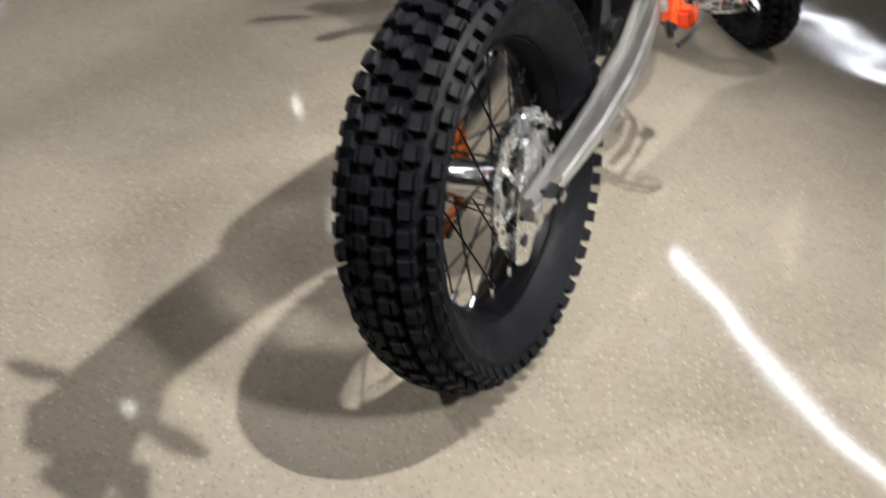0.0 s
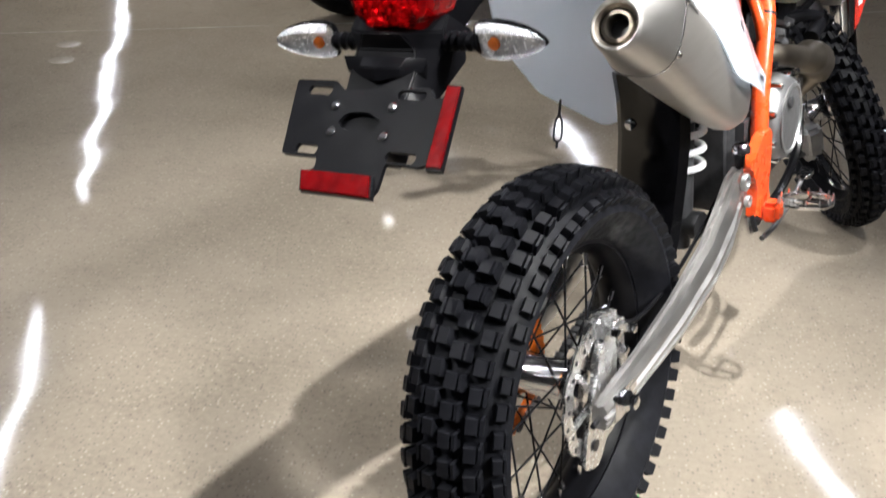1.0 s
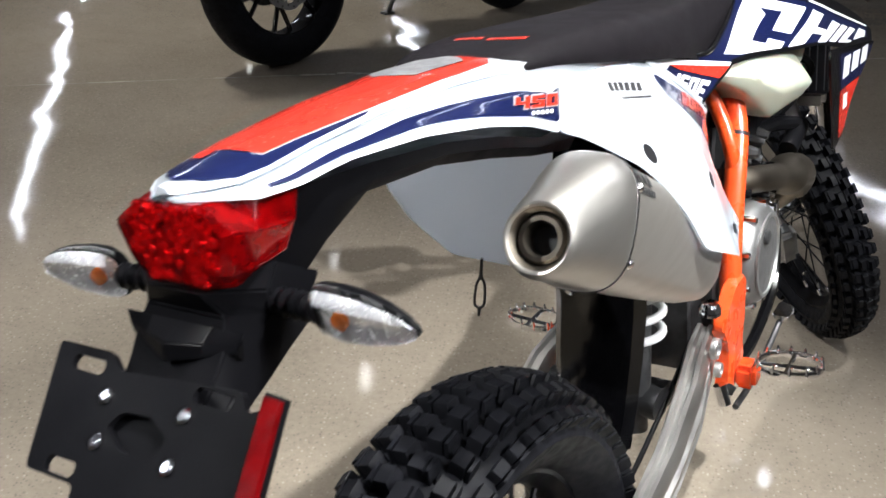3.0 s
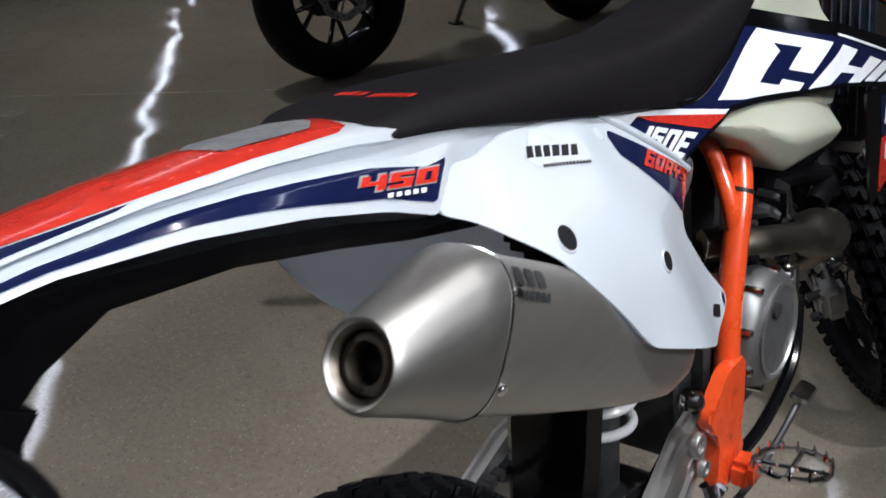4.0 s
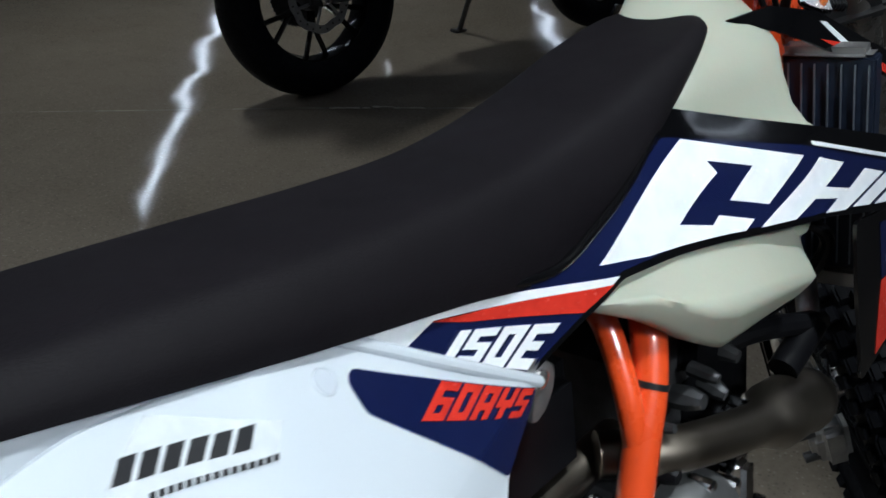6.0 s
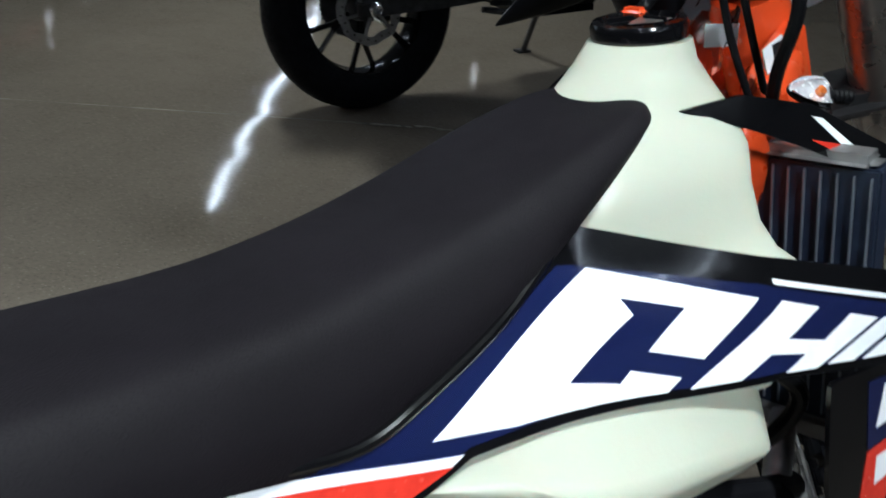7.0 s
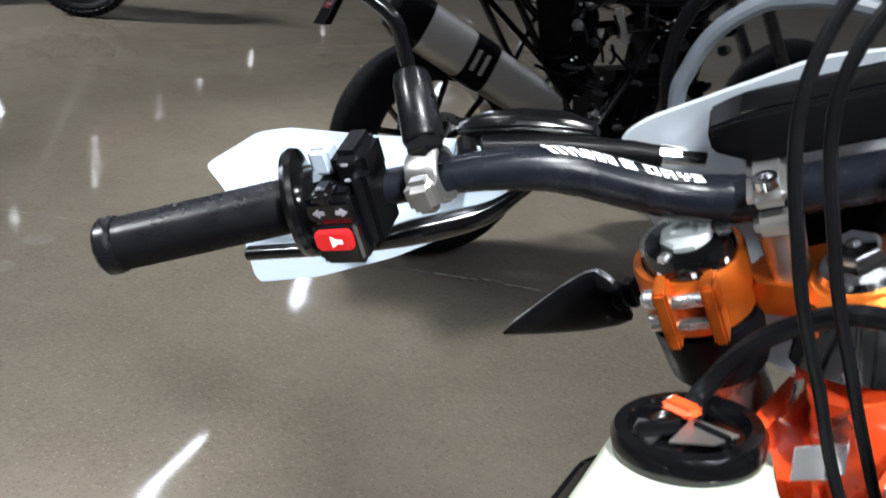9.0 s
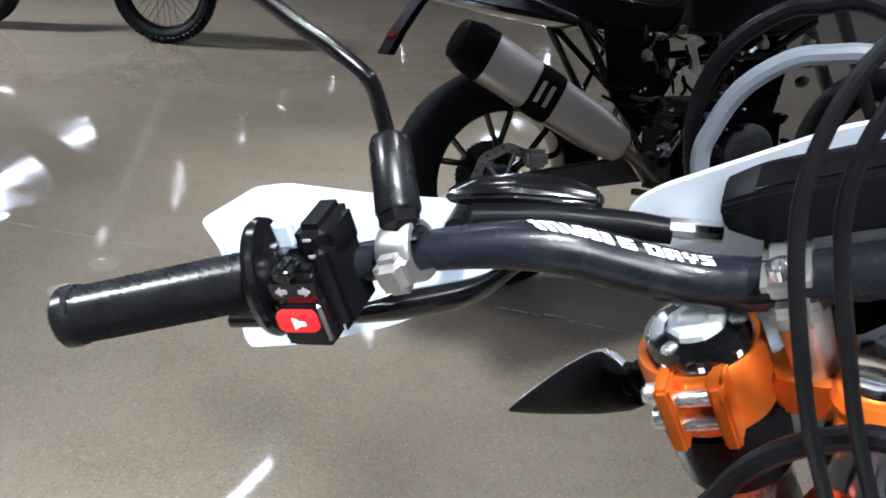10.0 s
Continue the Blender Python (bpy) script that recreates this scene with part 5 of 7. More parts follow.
def seat_top(u, v):
    """A point on the seat's upper skin."""
    top, side, hw, tw = (float(np.interp(u, SEAT_ST[:, 0], SEAT_ST[:, k])) for k in (1, 2, 3, 4))
    z = float(np.interp(-abs(v) / (hw + (tw - hw) * 0.55), [q[0] for q in SEAT_SEC[3:]], [q[1] for q in SEAT_SEC[3:]]))
    return u, v, side + (top - side) * z + 0.0012


for a0, v0, a1, v1, n in ((0.174, 0.036, 0.180, 0.002, 3), (0.175, -0.004, 0.188, -0.046, 6)):
    for k in range(n):
        f0, f1 = (k + 0.06) / n, (k + 0.86) / n
        bm = bmesh.new()
        loft(bm, [[seat_top(a0 + (a1 - a0) * (f0 + (f1 - f0) * x) + d, v0 + (v1 - v0) * (f0 + (f1 - f0) * x)) for x in (0, 0.5, 1)] for d in (0.0, 0.006, 0.012)], caps=False, loop=False)
        part("seat_mark", bm, RED, seat, "red printed bar on the seat")

# rear fender: lofted white shell, black underside, red and navy graphics
FST = ((-0.292, 1.027, 1.034, 0.012, 0.016), (-0.280, 1.026, 1.035, 0.030, 0.036), (-0.262, 1.024, 1.036, 0.046, 0.063), (-0.235, 1.025, 1.038, 0.052, 0.077), (-0.19, 1.030, 1.041, 0.055, 0.087), (-0.10, 1.021, 1.044, 0.057, 0.094), (0.0, 1.000, 1.042, 0.060, 0.095), (0.08, 0.977, 1.036, 0.063, 0.096), (0.138, 0.953, 1.027, 0.066, 0.098), (0.166, 0.961, 1.021, 0.067, 0.088), (0.20, 0.968, 1.014, 0.068, 0.070), (0.30, 0.966, 0.993, 0.068, 0.069), (0.38, 0.955, 0.977, 0.066, 0.067), (0.432, 0.948, 0.964, 0.062, 0.063))


PROFILE = ((0.0, 0.0), (0.26, 0.10), (0.52, 0.30), (0.58, 0.42), (0.64, 1.0), (1.0, 1.0))      # height up the flank, way in from the low edge


def fender_at(u, f):
    """A point of the fender's flank at the height f of its way up."""
    p = np.array(FST)
    lo, hi, t, b = (float(np.interp(u, p[:, 0], p[:, k])) for k in (1, 2, 3, 4))
    x = float(np.interp(f, [q[0] for q in PROFILE], [q[1] for q in PROFILE]))
    return u, -(b + (t - b) * x), lo + (hi - lo) * f


def fender_side(u, w):
    p = np.array(FST)
    lo, hi = (float(np.interp(u, p[:, 0], p[:, k])) for k in (1, 2))
    return fender_at(u, max(0.0, min(0.58, (w - lo) / max(1e-6, hi - lo))))[1]


bm = bmesh.new()
rings = []
for i in range(49):
    u = -0.292 + i * (0.724 / 48)
    p = np.array(FST)
    lo, hi, t, b = (float(np.interp(u, p[:, 0], p[:, k])) for k in (1, 2, 3, 4))
    dip = 0.004 - 0.006 * max(0.0, min(1.0, (u - 0.10) / 0.06))
    half = [(-b, lo), (-(b + (t - b) * 0.10), lo + (hi - lo) * 0.26), (-(b + (t - b) * 0.30), lo + (hi - lo) * 0.52), (-(b + (t - b) * 0.42), lo + (hi - lo) * 0.58), (-(t - dip), lo + (hi - lo) * 0.64), (-(t - dip), lo + (hi - lo) * 0.80), (-(t + 0.003), lo + (hi - lo) * 0.86), (-(t + 0.001), hi - 0.002), (-t + 0.004, hi), (-t * 0.6, hi + 0.003), (0, hi + 0.004)]
    ring = [(u, v, w) for v, w in half] + [(u, 0.80 * (t + (-v - t) * (0.12 if -v > t else 1.0)), w - 0.005) for v, w in half[-2::-1]]
    inside = [(b - 0.004, lo), (b - (b - t) * 0.10 - 0.005, lo + (hi - lo) * 0.26), (t * 0.88 - 0.005, lo + (hi - lo) * 0.54), (t * 0.8, hi - 0.006)]
    under = [(u, v, w) for v, w in inside] + [(u, 0, hi - 0.002)] + [(u, -v, w) for v, w in inside[::-1]]
    under = [(a, (0.80 * min(v, t * 0.96) if v > 0 else v), w) for a, v, w in under]
    rings.append(ring + under)
loft(bm, rings)
fender = part("rear_fender", bm, WHITE, bike, "glossy white rear fender", 40)


def top_patch(name, outline, mat, label, out=0.0012, parent=fender):
    """A decal on the fender's top, outline in (u, v)."""
    work = flat_fill([outline], lambda a, b: (a, b, 0))
    for no, lo, hi in (((1, 0, 0), -0.3, 0.25), ((0, 1, 0), -0.1, 0.1)):
        x = lo
        while x < hi:
            bmesh.ops.bisect_plane(work, geom=work.verts[:] + work.edges[:] + work.faces[:], plane_co=(x, x, 0), plane_no=no, dist=1e-5)
            x += 0.0183 if no[0] else 0.02
    p = np.array(FST)
    for q in work.verts:
        hi, t = (float(np.interp(q.co.x, p[:, 0], p[:, k])) for k in (2, 3))
        a = abs(q.co.y)
        q.co.z = (hi + 0.004 - 0.001 * (a / (0.6 * t)) if a < 0.6 * t else hi + 0.003 - 0.004 * (a - 0.6 * t) / (0.4 * t - 0.004)) + out
        if q.co.y > 0:
            q.co.y *= 0.80
            q.co.z -= 0.005 * min(1.0, a / t)
    return part(name, work, mat, parent, label)


RT = [(-0.222, -0.0350), (-0.10, -0.0505), (0.02, -0.0555), (0.080, -0.054), (0.100, -0.042), (0.110, -0.014), (0.110, 0.014), (0.100, 0.046), (0.08, 0.062), (0.02, 0.0600), (-0.10, 0.0560), (-0.19, 0.0515), (-0.229, 0.0465)]
top_patch("fender_decal", RT, RED, "red graphic on the fender's top")
top_patch("fender_patch", [(-0.010, -0.030), (0.070, -0.033), (0.094, -0.010), (0.094, 0.012), (0.078, 0.046), (0.006, 0.044), (-0.024, 0.010)], material("grey_grip_patch", (0.105, 0.105, 0.112), 0.55, second=(0.14, 0.14, 0.148), scale=60, rough_to=0.7, bump=0.2, bump_scale=900, spec=0.25), "grey grip patch on the fender", 0.0020)
top_patch("fender_tip_decal", [(-0.283, -0.004), (-0.275, -0.024), (-0.259, -0.0425), (-0.234, -0.050), (-0.12, -0.0540), (-0.11, -0.0515), (-0.224, -0.0370), (-0.229, 0.0405), (-0.260, 0.032), (-0.274, 0.015)], NAVY, "navy tip graphic on the fender", 0.0012)
top_patch("fender_mark", [(-0.244, 0.006), (-0.226, 0.008), (-0.225, 0.028), (-0.240, 0.026)], RED, "small red emblem shape", 0.0018)


def fender_decal(name, outline, mat, label, out=0.0012):
    bm = bmesh.new()
    drape(bm, outline, fender_side, 0.0003, out, 0.0125)
    return part(name, bm, mat, fender, label)


FLANK = ((-0.252, 0.36, 0.52), (-0.20, 0.34, 0.575), (-0.08, 0.32, 0.59), (-0.04, 0.28, 0.59), (0.0, 0.21, 0.575), (0.04, 0.18, 0.575), (0.08, 0.165, 0.57), (0.134, 0.15, 0.555), (0.172, 0.46, 0.50))      # u, lower and upper edge
bm = bmesh.new()
rows = []
for k in range(64):
    u = -0.252 + 0.424 * k / 63
    f0, f1 = (float(np.interp(u, [q[0] for q in FLANK], [q[i] for q in FLANK])) for i in (1, 2))
    marks = [f0 + (f1 - f0) * j / 10 for j in range(11)]
    rows.append([Vector(fender_at(u, f)) + Vector((0, -0.0012, 0.0006)) for f in marks])
loft(bm, rows, caps=False, loop=False)
part("fender_flank_decal", bm, NAVY, fender, "navy stripe along the fender flank")
block_letters("digit_outline", "450", ((0.0490, 1.0005), (0.0620, 1.0110), (0.1580, 0.9905), (0.1430, 0.9795)), lambda u, w: fender_side(u, w) - 0.008, GREY_DECAL, 0.0026, "grey outline of a squared digit")
block_letters("number_digit", "450", ((0.0525, 1.0010), (0.0632, 1.0095), (0.1550, 0.9897), (0.1425, 0.9810)), lambda u, w: fender_side(u, w) - 0.008, RED, 0.0034, "red squared digit of the number 450")
for k in range(5):
    a = 0.080 + k * 0.0098
    fender_decal("model_bar", [(a, 0.9880 - k * 0.0022), (a + 0.0060, 0.9868 - k * 0.0022), (a + 0.0078, 0.9900 - k * 0.0022), (a + 0.0018, 0.9912 - k * 0.0022)], DECAL_WHITE, "", 0.0032)

fender.location = (0, -0.008, 0)

VC = -0.012                                  # the middle of the tail lamp
VS = 0.005                                   # the stalk sits a little to the far side
# black tail underside and stalk that carries the lamps and the number holder
bm = bmesh.new()
rings = []
for u, top, low, hw in ((-0.262, 1.016, 0.950, 0.046), (-0.230, 1.016, 0.930, 0.058), (-0.20, 1.020, 0.968, 0.082), (-0.15, 1.016, 0.990, 0.088), (-0.05, 1.000, 0.978, 0.088), (0.05, 0.975, 0.952, 0.085), (0.14, 0.946, 0.925, 0.080), (0.24, 0.935, 0.90, 0.074)):
    hl = hw * 0.52
    rings.append([(u, -hw, top), (u, -hw, (top + low) / 2), (u, -hw * 0.86, low), (u, hl * 0.86, low), (u, hl, (top + low) / 2), (u, hl, top - 0.004)])
loft(bm, rings)
part("tail_underside", bm, BLACK, bike, "black plastic tail underside")
bm = bmesh.new()
rings = []
for q, hw, ridge, d in (((-0.262, 0.972), 0.060, 0.34, 0.060), ((-0.276, 0.955), 0.062, 0.40, 0.056), ((-0.270, 0.934), 0.060, 0.62, 0.050), ((-0.284, 0.914), 0.052, 0.80, 0.044), ((-0.300, 0.896), 0.050, 0.80, 0.036), ((-0.318, 0.880), 0.049, 0.80, 0.028), ((-0.338, 0.866), 0.047, 0.80, 0.012)):
    u, w = q
    hw += 0.006
    rings.append([(u - d * 0.25, VS - hw * ridge, w + 0.002), (u + d * 0.25, VS - hw, w - 0.002), (u + d, VS - hw, w - d * 0.5), (u + d, VS + hw, w - d * 0.5), (u + d * 0.25, VS + hw, w - 0.002), (u - d * 0.25, VS + hw * ridge, w + 0.002)])
loft(bm, rings)
bmesh.ops.bevel(bm, geom=bm.edges[:], offset=0.0018, segments=2, affect="EDGES", clamp_overlap=True)
part("tail_stalk", bm, BLACK, bike, "black plastic stalk under the tail lamp")
bm = bmesh.new()
loft(bm, [[(-0.288, VS + 0.062 * k, 0.930), (-0.310 + 0.020 * abs(k), VS + 0.058 * k, 0.922 - 0.004 * abs(k)), (-0.312 + 0.020 * abs(k), VS + 0.054 * k, 0.906 + 0.006 * abs(k)), (-0.285, VS + 0.054 * k, 0.900)] for k in (-1, -0.5, 0, 0.5, 1)])
bmesh.ops.bevel(bm, geom=bm.edges[:], offset=0.0012, segments=2, affect="EDGES", clamp_overlap=True)
part("plate_lamp", bm, BLACK, bike, "small black number lamp")
# tail lamp: faceted red lens
bm = bmesh.new()
RIM = [(0.063, 1.020), (0.058, 0.996), (0.046, 0.972), (0.030, 0.960), (-0.030, 0.960), (-0.046, 0.972), (-0.058, 0.996), (-0.063, 1.020)]
MID = [(0.044, 1.022), (0.057, 1.002), (0.048, 0.972), (0.030, 0.955), (-0.030, 0.955), (-0.048, 0.972), (-0.057, 1.002), (-0.044, 1.022)]
TIP = [(0.026, 1.026), (0.055, 1.008), (0.043, 0.975), (0.026, 0.962), (-0.024, 0.963), (-0.044, 0.975), (-0.055, 1.008), (-0.026, 1.026)]
loft(bm, [[(-0.226 - 0.1 * (1.03 - w), VC + v, w) for v, w in RIM], [(-0.262 - 0.1 * (1.03 - w), VC + v, w) for v, w in MID], [(-0.288, VC + v, w) for v, w in TIP], [(-0.293, VC + v * 0.88, 0.996 + (w - 0.996) * 0.88) for v, w in TIP]])
lens = part("tail_lamp_lens", bm, LENS_RED, bike, "faceted red tail lamp lens", 20)
rng = random.Random(3)
for k in range(110):
    v, w = VC + rng.uniform(-0.042, 0.042), rng.uniform(0.968, 1.022)
    if abs(v - VC) > 0.028 and w < 0.980:
        continue
    bm = bmesh.new()
    r = rng.uniform(0.0035, 0.0062)
    mm = Matrix.Translation((-0.2935, v, w)) @ Matrix.Rotation(radians(-90), 4, "Y") @ Matrix.Rotation(rng.uniform(0, 1), 4, "Z")
    lathe(bm, [(r, -0.0005), (r * 0.6, 0.0010), (0.0004, 0.0014)], mm, 6)
    part("lens_facet", bm, LENS_FACET, lens, angle=10)
bm = bmesh.new()
loft(bm, [[(-0.226 - 0.1 * (1.03 - w), VC + v * 1.03, w + 0.001) for v, w in RIM], [(-0.265 - 0.1 * (1.03 - w), VC + v * 1.03, w + 0.001) for v, w in MID], [(-0.2945, VC + v * 1.02, w + 0.001) for v, w in TIP], [(-0.2985, VC + v * 0.92, 0.996 + (w - 0.996) * 0.92) for v, w in TIP]])
bmesh.ops.bevel(bm, geom=bm.edges[:], offset=0.002, segments=2, affect="EDGES", clamp_overlap=True)
part("lens_cover", bm, LENS_COVER, lens, "clear glossy red outer lens", 30).visible_shadow = False
# number-plate holder: slotted black plate with two red reflectors
PO, PX, PY = Vector((-0.365, 0, 0.858)), Vector((0, -1, 0)), Vector((0.735, 0, 0.678))
PN = PX.cross(PY).normalized()
PN = PN if PN.x < 0 else -PN


def on_plate(a, b, h):
    return PO + PX * a + PY * b + PN * h


def slot_plate(bm, outline, holes, low, high):
    """A plate with openings: outline and holes are loops of (a, b)."""
    for h, flip in ((low, True), (high, False)):
        loops = []
        for loop in [outline] + holes:
            vs = [bm.verts.new(on_plate(a, b, h)) for a, b in loop]
            loops.append([bm.edges.new((vs[i], vs[(i + 1) % len(vs)])) for i in range(len(vs))])
        bmesh.ops.triangle_fill(bm, use_beauty=True, use_dissolve=False, edges=[e for q in loops for e in q])
    for loop in [outline] + holes:
        a = [on_plate(x, y, low) for x, y in loop]
        b = [on_plate(x, y, high) for x, y in loop]
        for i in range(len(loop)):
            j = (i + 1) % len(loop)
            bm.faces.new([bm.verts.new(q) for q in (a[i], a[j], b[j], b[i])])
    bmesh.ops.remove_doubles(bm, verts=bm.verts[:], dist=1e-5)


def slot(cx, cy, hx, hy):
    return [(cx + x * hx, cy + y * hy) for x, y in ((-1, -0.4), (-0.85, -1), (0.85, -1), (1, -0.4), (1, 0.4), (0.85, 1), (-0.85, 1), (-1, 0.4))]


bm = bmesh.new()
slot_plate(bm, rounded([(-0.117, 0.068), (-0.056, 0.069), (-0.040, 0.057), (0.078, 0.066), (0.088, 0.052), (0.104, 0.058), (0.112, -0.024), (0.098, -0.030), (0.056, -0.028), (0.059, -0.060), (0.052, -0.072), (-0.038, -0.072), (-0.050, -0.048), (-0.037, -0.044), (-0.040, -0.030), (-0.094, -0.030)], 0.005, 3),
           [slot(-0.076, 0.0555, 0.018, 0.0058), slot(0.056, 0.0555, 0.019, 0.0058), slot(-0.060, -0.021, 0.016, 0.0058), slot(0.073, -0.0205, 0.020, 0.0062), rounded([(-0.032, 0.016), (-0.022, 0.029), (0.006, 0.031), (0.031, 0.020), (0.022, 0.003), (-0.008, 0.002)], 0.005, 2)], -0.0025, 0.0025)
holder = part("number_plate_holder", bm, BLACK, bike, "slotted black plastic number-plate holder, empty")
bm = bmesh.new()
slab(bm, rounded([(-0.050, 0.050), (0.044, 0.050), (0.050, -0.014), (-0.050, -0.014)], 0.006), on_plate, -0.040, -0.006, 0.003)
part("holder_back_box", bm, BLACK, holder, "black box behind the holder")
for a, b in ((-0.043, 0.036), (0.0375, 0.0385), (-0.034, 0.003), (0.041, 0.002)):
    bm = bmesh.new()
    lathe(bm, [(0.0060, 0.002), (0.0060, 0.0045), (0.0035, 0.0065)], Matrix.Translation(on_plate(a, b, 0)) @ PN.to_track_quat("Z", "Y").to_matrix().to_4x4(), 14)
    part("holder_screw", bm, CHROME, holder, "bright screw")
for outline, name in (([(0.102, 0.066), (0.119, 0.065), (0.132, -0.030), (0.114, -0.031)], "side"), ([(-0.048, -0.050), (0.048, -0.048), (0.057, -0.073), (-0.038, -0.074)], "low")):
    bm = bmesh.new()
    grown = [(0.5 * sum(p[0] for p in outline) / 2 + (a - sum(p[0] for p in outline) / 4) * 1.06, sum(p[1] for p in outline) / 4 + (b - sum(p[1] for p in outline) / 4) * 1.06) for a, b in outline]
    slab(bm, grown, on_plate, 0.001, 0.007)
    back = part("reflector_back", bm, BLACK, holder, "black reflector tray")
    bm = bmesh.new()
    slab(bm, outline, on_plate, 0.006, 0.010, 0.001)
    part("reflector", bm, REFLEX, back, "red reflector")

# rear turn signals: stalk, black shell, clear lens, bright bowl and amber bulb
def turn_signal(root, base, tip, back, name="turn_signal", size=1.0, slim=False):
    """base: the stalk's foot; tip: the lamp's far end; back: the way its lens faces."""
    base, tip, back = Vector(base), Vector(tip), Vector(back).normalized()
    d = (tip - base).normalized()
    back = (back - d * back.dot(d)).normalized()
    up = back.cross(d).normalized()
    up = up if up.z > 0 else -up
    length = (tip - base).length
    bm = bmesh.new()
    pts = [base + d * (length * (0.30 if slim else 0.38) * k / 10) for k in range(11)]
    tube(bm, pts, [(0.0115 if k % 2 else 0.0095) * size for k in range(11)], 12)
    stalk = part(name, bm, BLACK, root, "black ribbed turn-signal stalk")
    stations = ((0.265, 0.012, 0.010), (0.275, 0.0225, 0.015), (0.33, 0.0255, 0.019), (0.48, 0.0260, 0.021), (0.64, 0.0235, 0.019), (0.78, 0.0190, 0.015), (0.90, 0.0120, 0.010), (0.97, 0.0055, 0.005), (1.0, 0.0010, 0.001))
    stations = [(0.36 + (f - 0.265) * 0.87, hh * 0.92, dd) for f, hh, dd in stations]
    if slim:
        stations = ((0.27, 0.012, 0.010), (0.30, 0.024, 0.015), (0.36, 0.025, 0.018), (0.50, 0.0215, 0.018), (0.64, 0.0165, 0.015), (0.78, 0.011, 0.011), (0.91, 0.0055, 0.006), (1.0, 0.0012, 0.002))
    stations = [(f, hh * size, dd * size) for f, hh, dd in stations]
    for what, mat, sign in (("shell", BLACK, -1), ("lens", LENS_CLEAR, 1)):
        bm = bmesh.new()
        rings = []
        for f, hh, dd in stations:
            c = base + d * (length * f) + up * (hh * 0.10)
            ring = []
            for k in range(13):
                a = math.pi * k / 12
                ring.append(c + up * (hh * math.cos(a)) + (back * sign) * (dd * (0.75 if sign < 0 else 0.8) * math.sin(a)))
            rings.append(ring)
        loft(bm, rings)
        ob = part(what, bm, mat, stalk, "clear turn-signal lens" if sign > 0 else "black turn-signal shell")
        ob.visible_shadow = sign < 0
    bm = bmesh.new()
    rings = []
    for f, hh, dd in stations[1:-1]:
        c = base + d * (length * f) + up * (hh * 0.10) + back * 0.001
        rings.append([c + up * (hh * 0.9 * math.cos(math.pi * k / 8)) + back * (0.004 * (1 - math.sin(math.pi * k / 8))) for k in range(9)])
    loft(bm, rings, caps=False, loop=False)
    part("bowl", bm, MIRRORED, stalk, "bright faceted lamp bowl")
    bm = bmesh.new()
    for k in range(30):
        f = 0.40 + 0.52 * k / 29
        hh, dd = (float(np.interp(f, [q[0] for q in stations], [q[i] for q in stations])) for i in (1, 2))
        c = base + d * (length * f) + up * (hh * 0.10)
        tube(bm, [c + up * (hh * math.cos(g)) * 0.97 + back * (dd * 0.8 * math.sin(g)) * 0.94 for g in (0.35, 0.65, 0.95)], 0.0009 * size, 6)
    part("reflector_ribs", bm, MIRRORED, stalk, "fine bright ribs along the lens rim")
    bm = bmesh.new()
    c = base + d * (length * 0.52) + back * 0.004
    tube(bm, [c - back * 0.003, c + back * 0.002, c + back * 0.004], [0.0070 * size, 0.0065 * size, 0.003 * size], 14)
    part("bulb", bm, AMBER, stalk, "amber bulb")
    return stalk


turn_signal(bike, (-0.252, -0.056, 0.940), (-0.262, -0.194, 0.944), (-1, -0.12, -0.28))
turn_signal(bike, (-0.252, 0.050, 0.938), (-0.268, 0.190, 0.940), (-1, 0.12, -0.20))

# black rubber loop hanging below the far panel
bm = bmesh.new()
down = Vector((0, 0.156, -0.988))
top = Vector((0.326, 0.119, 0.702))
across = Vector((1, 0, 0)) * 0.3 + Vector((0, -1, 0)) * 0.95
for s in (-1, 1):
    tube(bm, smooth_path([top, top + down * 0.028 + across * (0.001 * s), top + down * 0.042 + across * (0.006 * s), top + down * 0.072 + across * (0.007 * s), top + down * 0.080 + across * (0.001 * s), top + down * 0.092]), 0.0022, 6)
part("rubber_loop", bm, INK, bike, "black rubber strap hanging in a loop")
PAPER_METAL = material("pale_anodised_dial", (0.62, 0.65, 0.66), 0.3, 0.3, second=(0.52, 0.55, 0.56), scale=60)
# ---- front end, turned to the left: x ahead, y left, z up along the steering axis ----
rake, lock = radians(25.5), radians(35)
axis = Vector((-math.sin(rake), 0, math.cos(rake)))
ahead = Vector((math.cos(rake), 0, math.sin(rake))) * math.cos(lock) + Vector((0, 1, 0)) * math.sin(lock)
STEER = Matrix((ahead, axis.cross(ahead), axis)).transposed().to_4x4()
STEER.translation = (1.18, 0, 1.16)


def st(*p):
    return STEER @ Vector(p)


def sts(points):
    return [STEER @ Vector(p) for p in points]


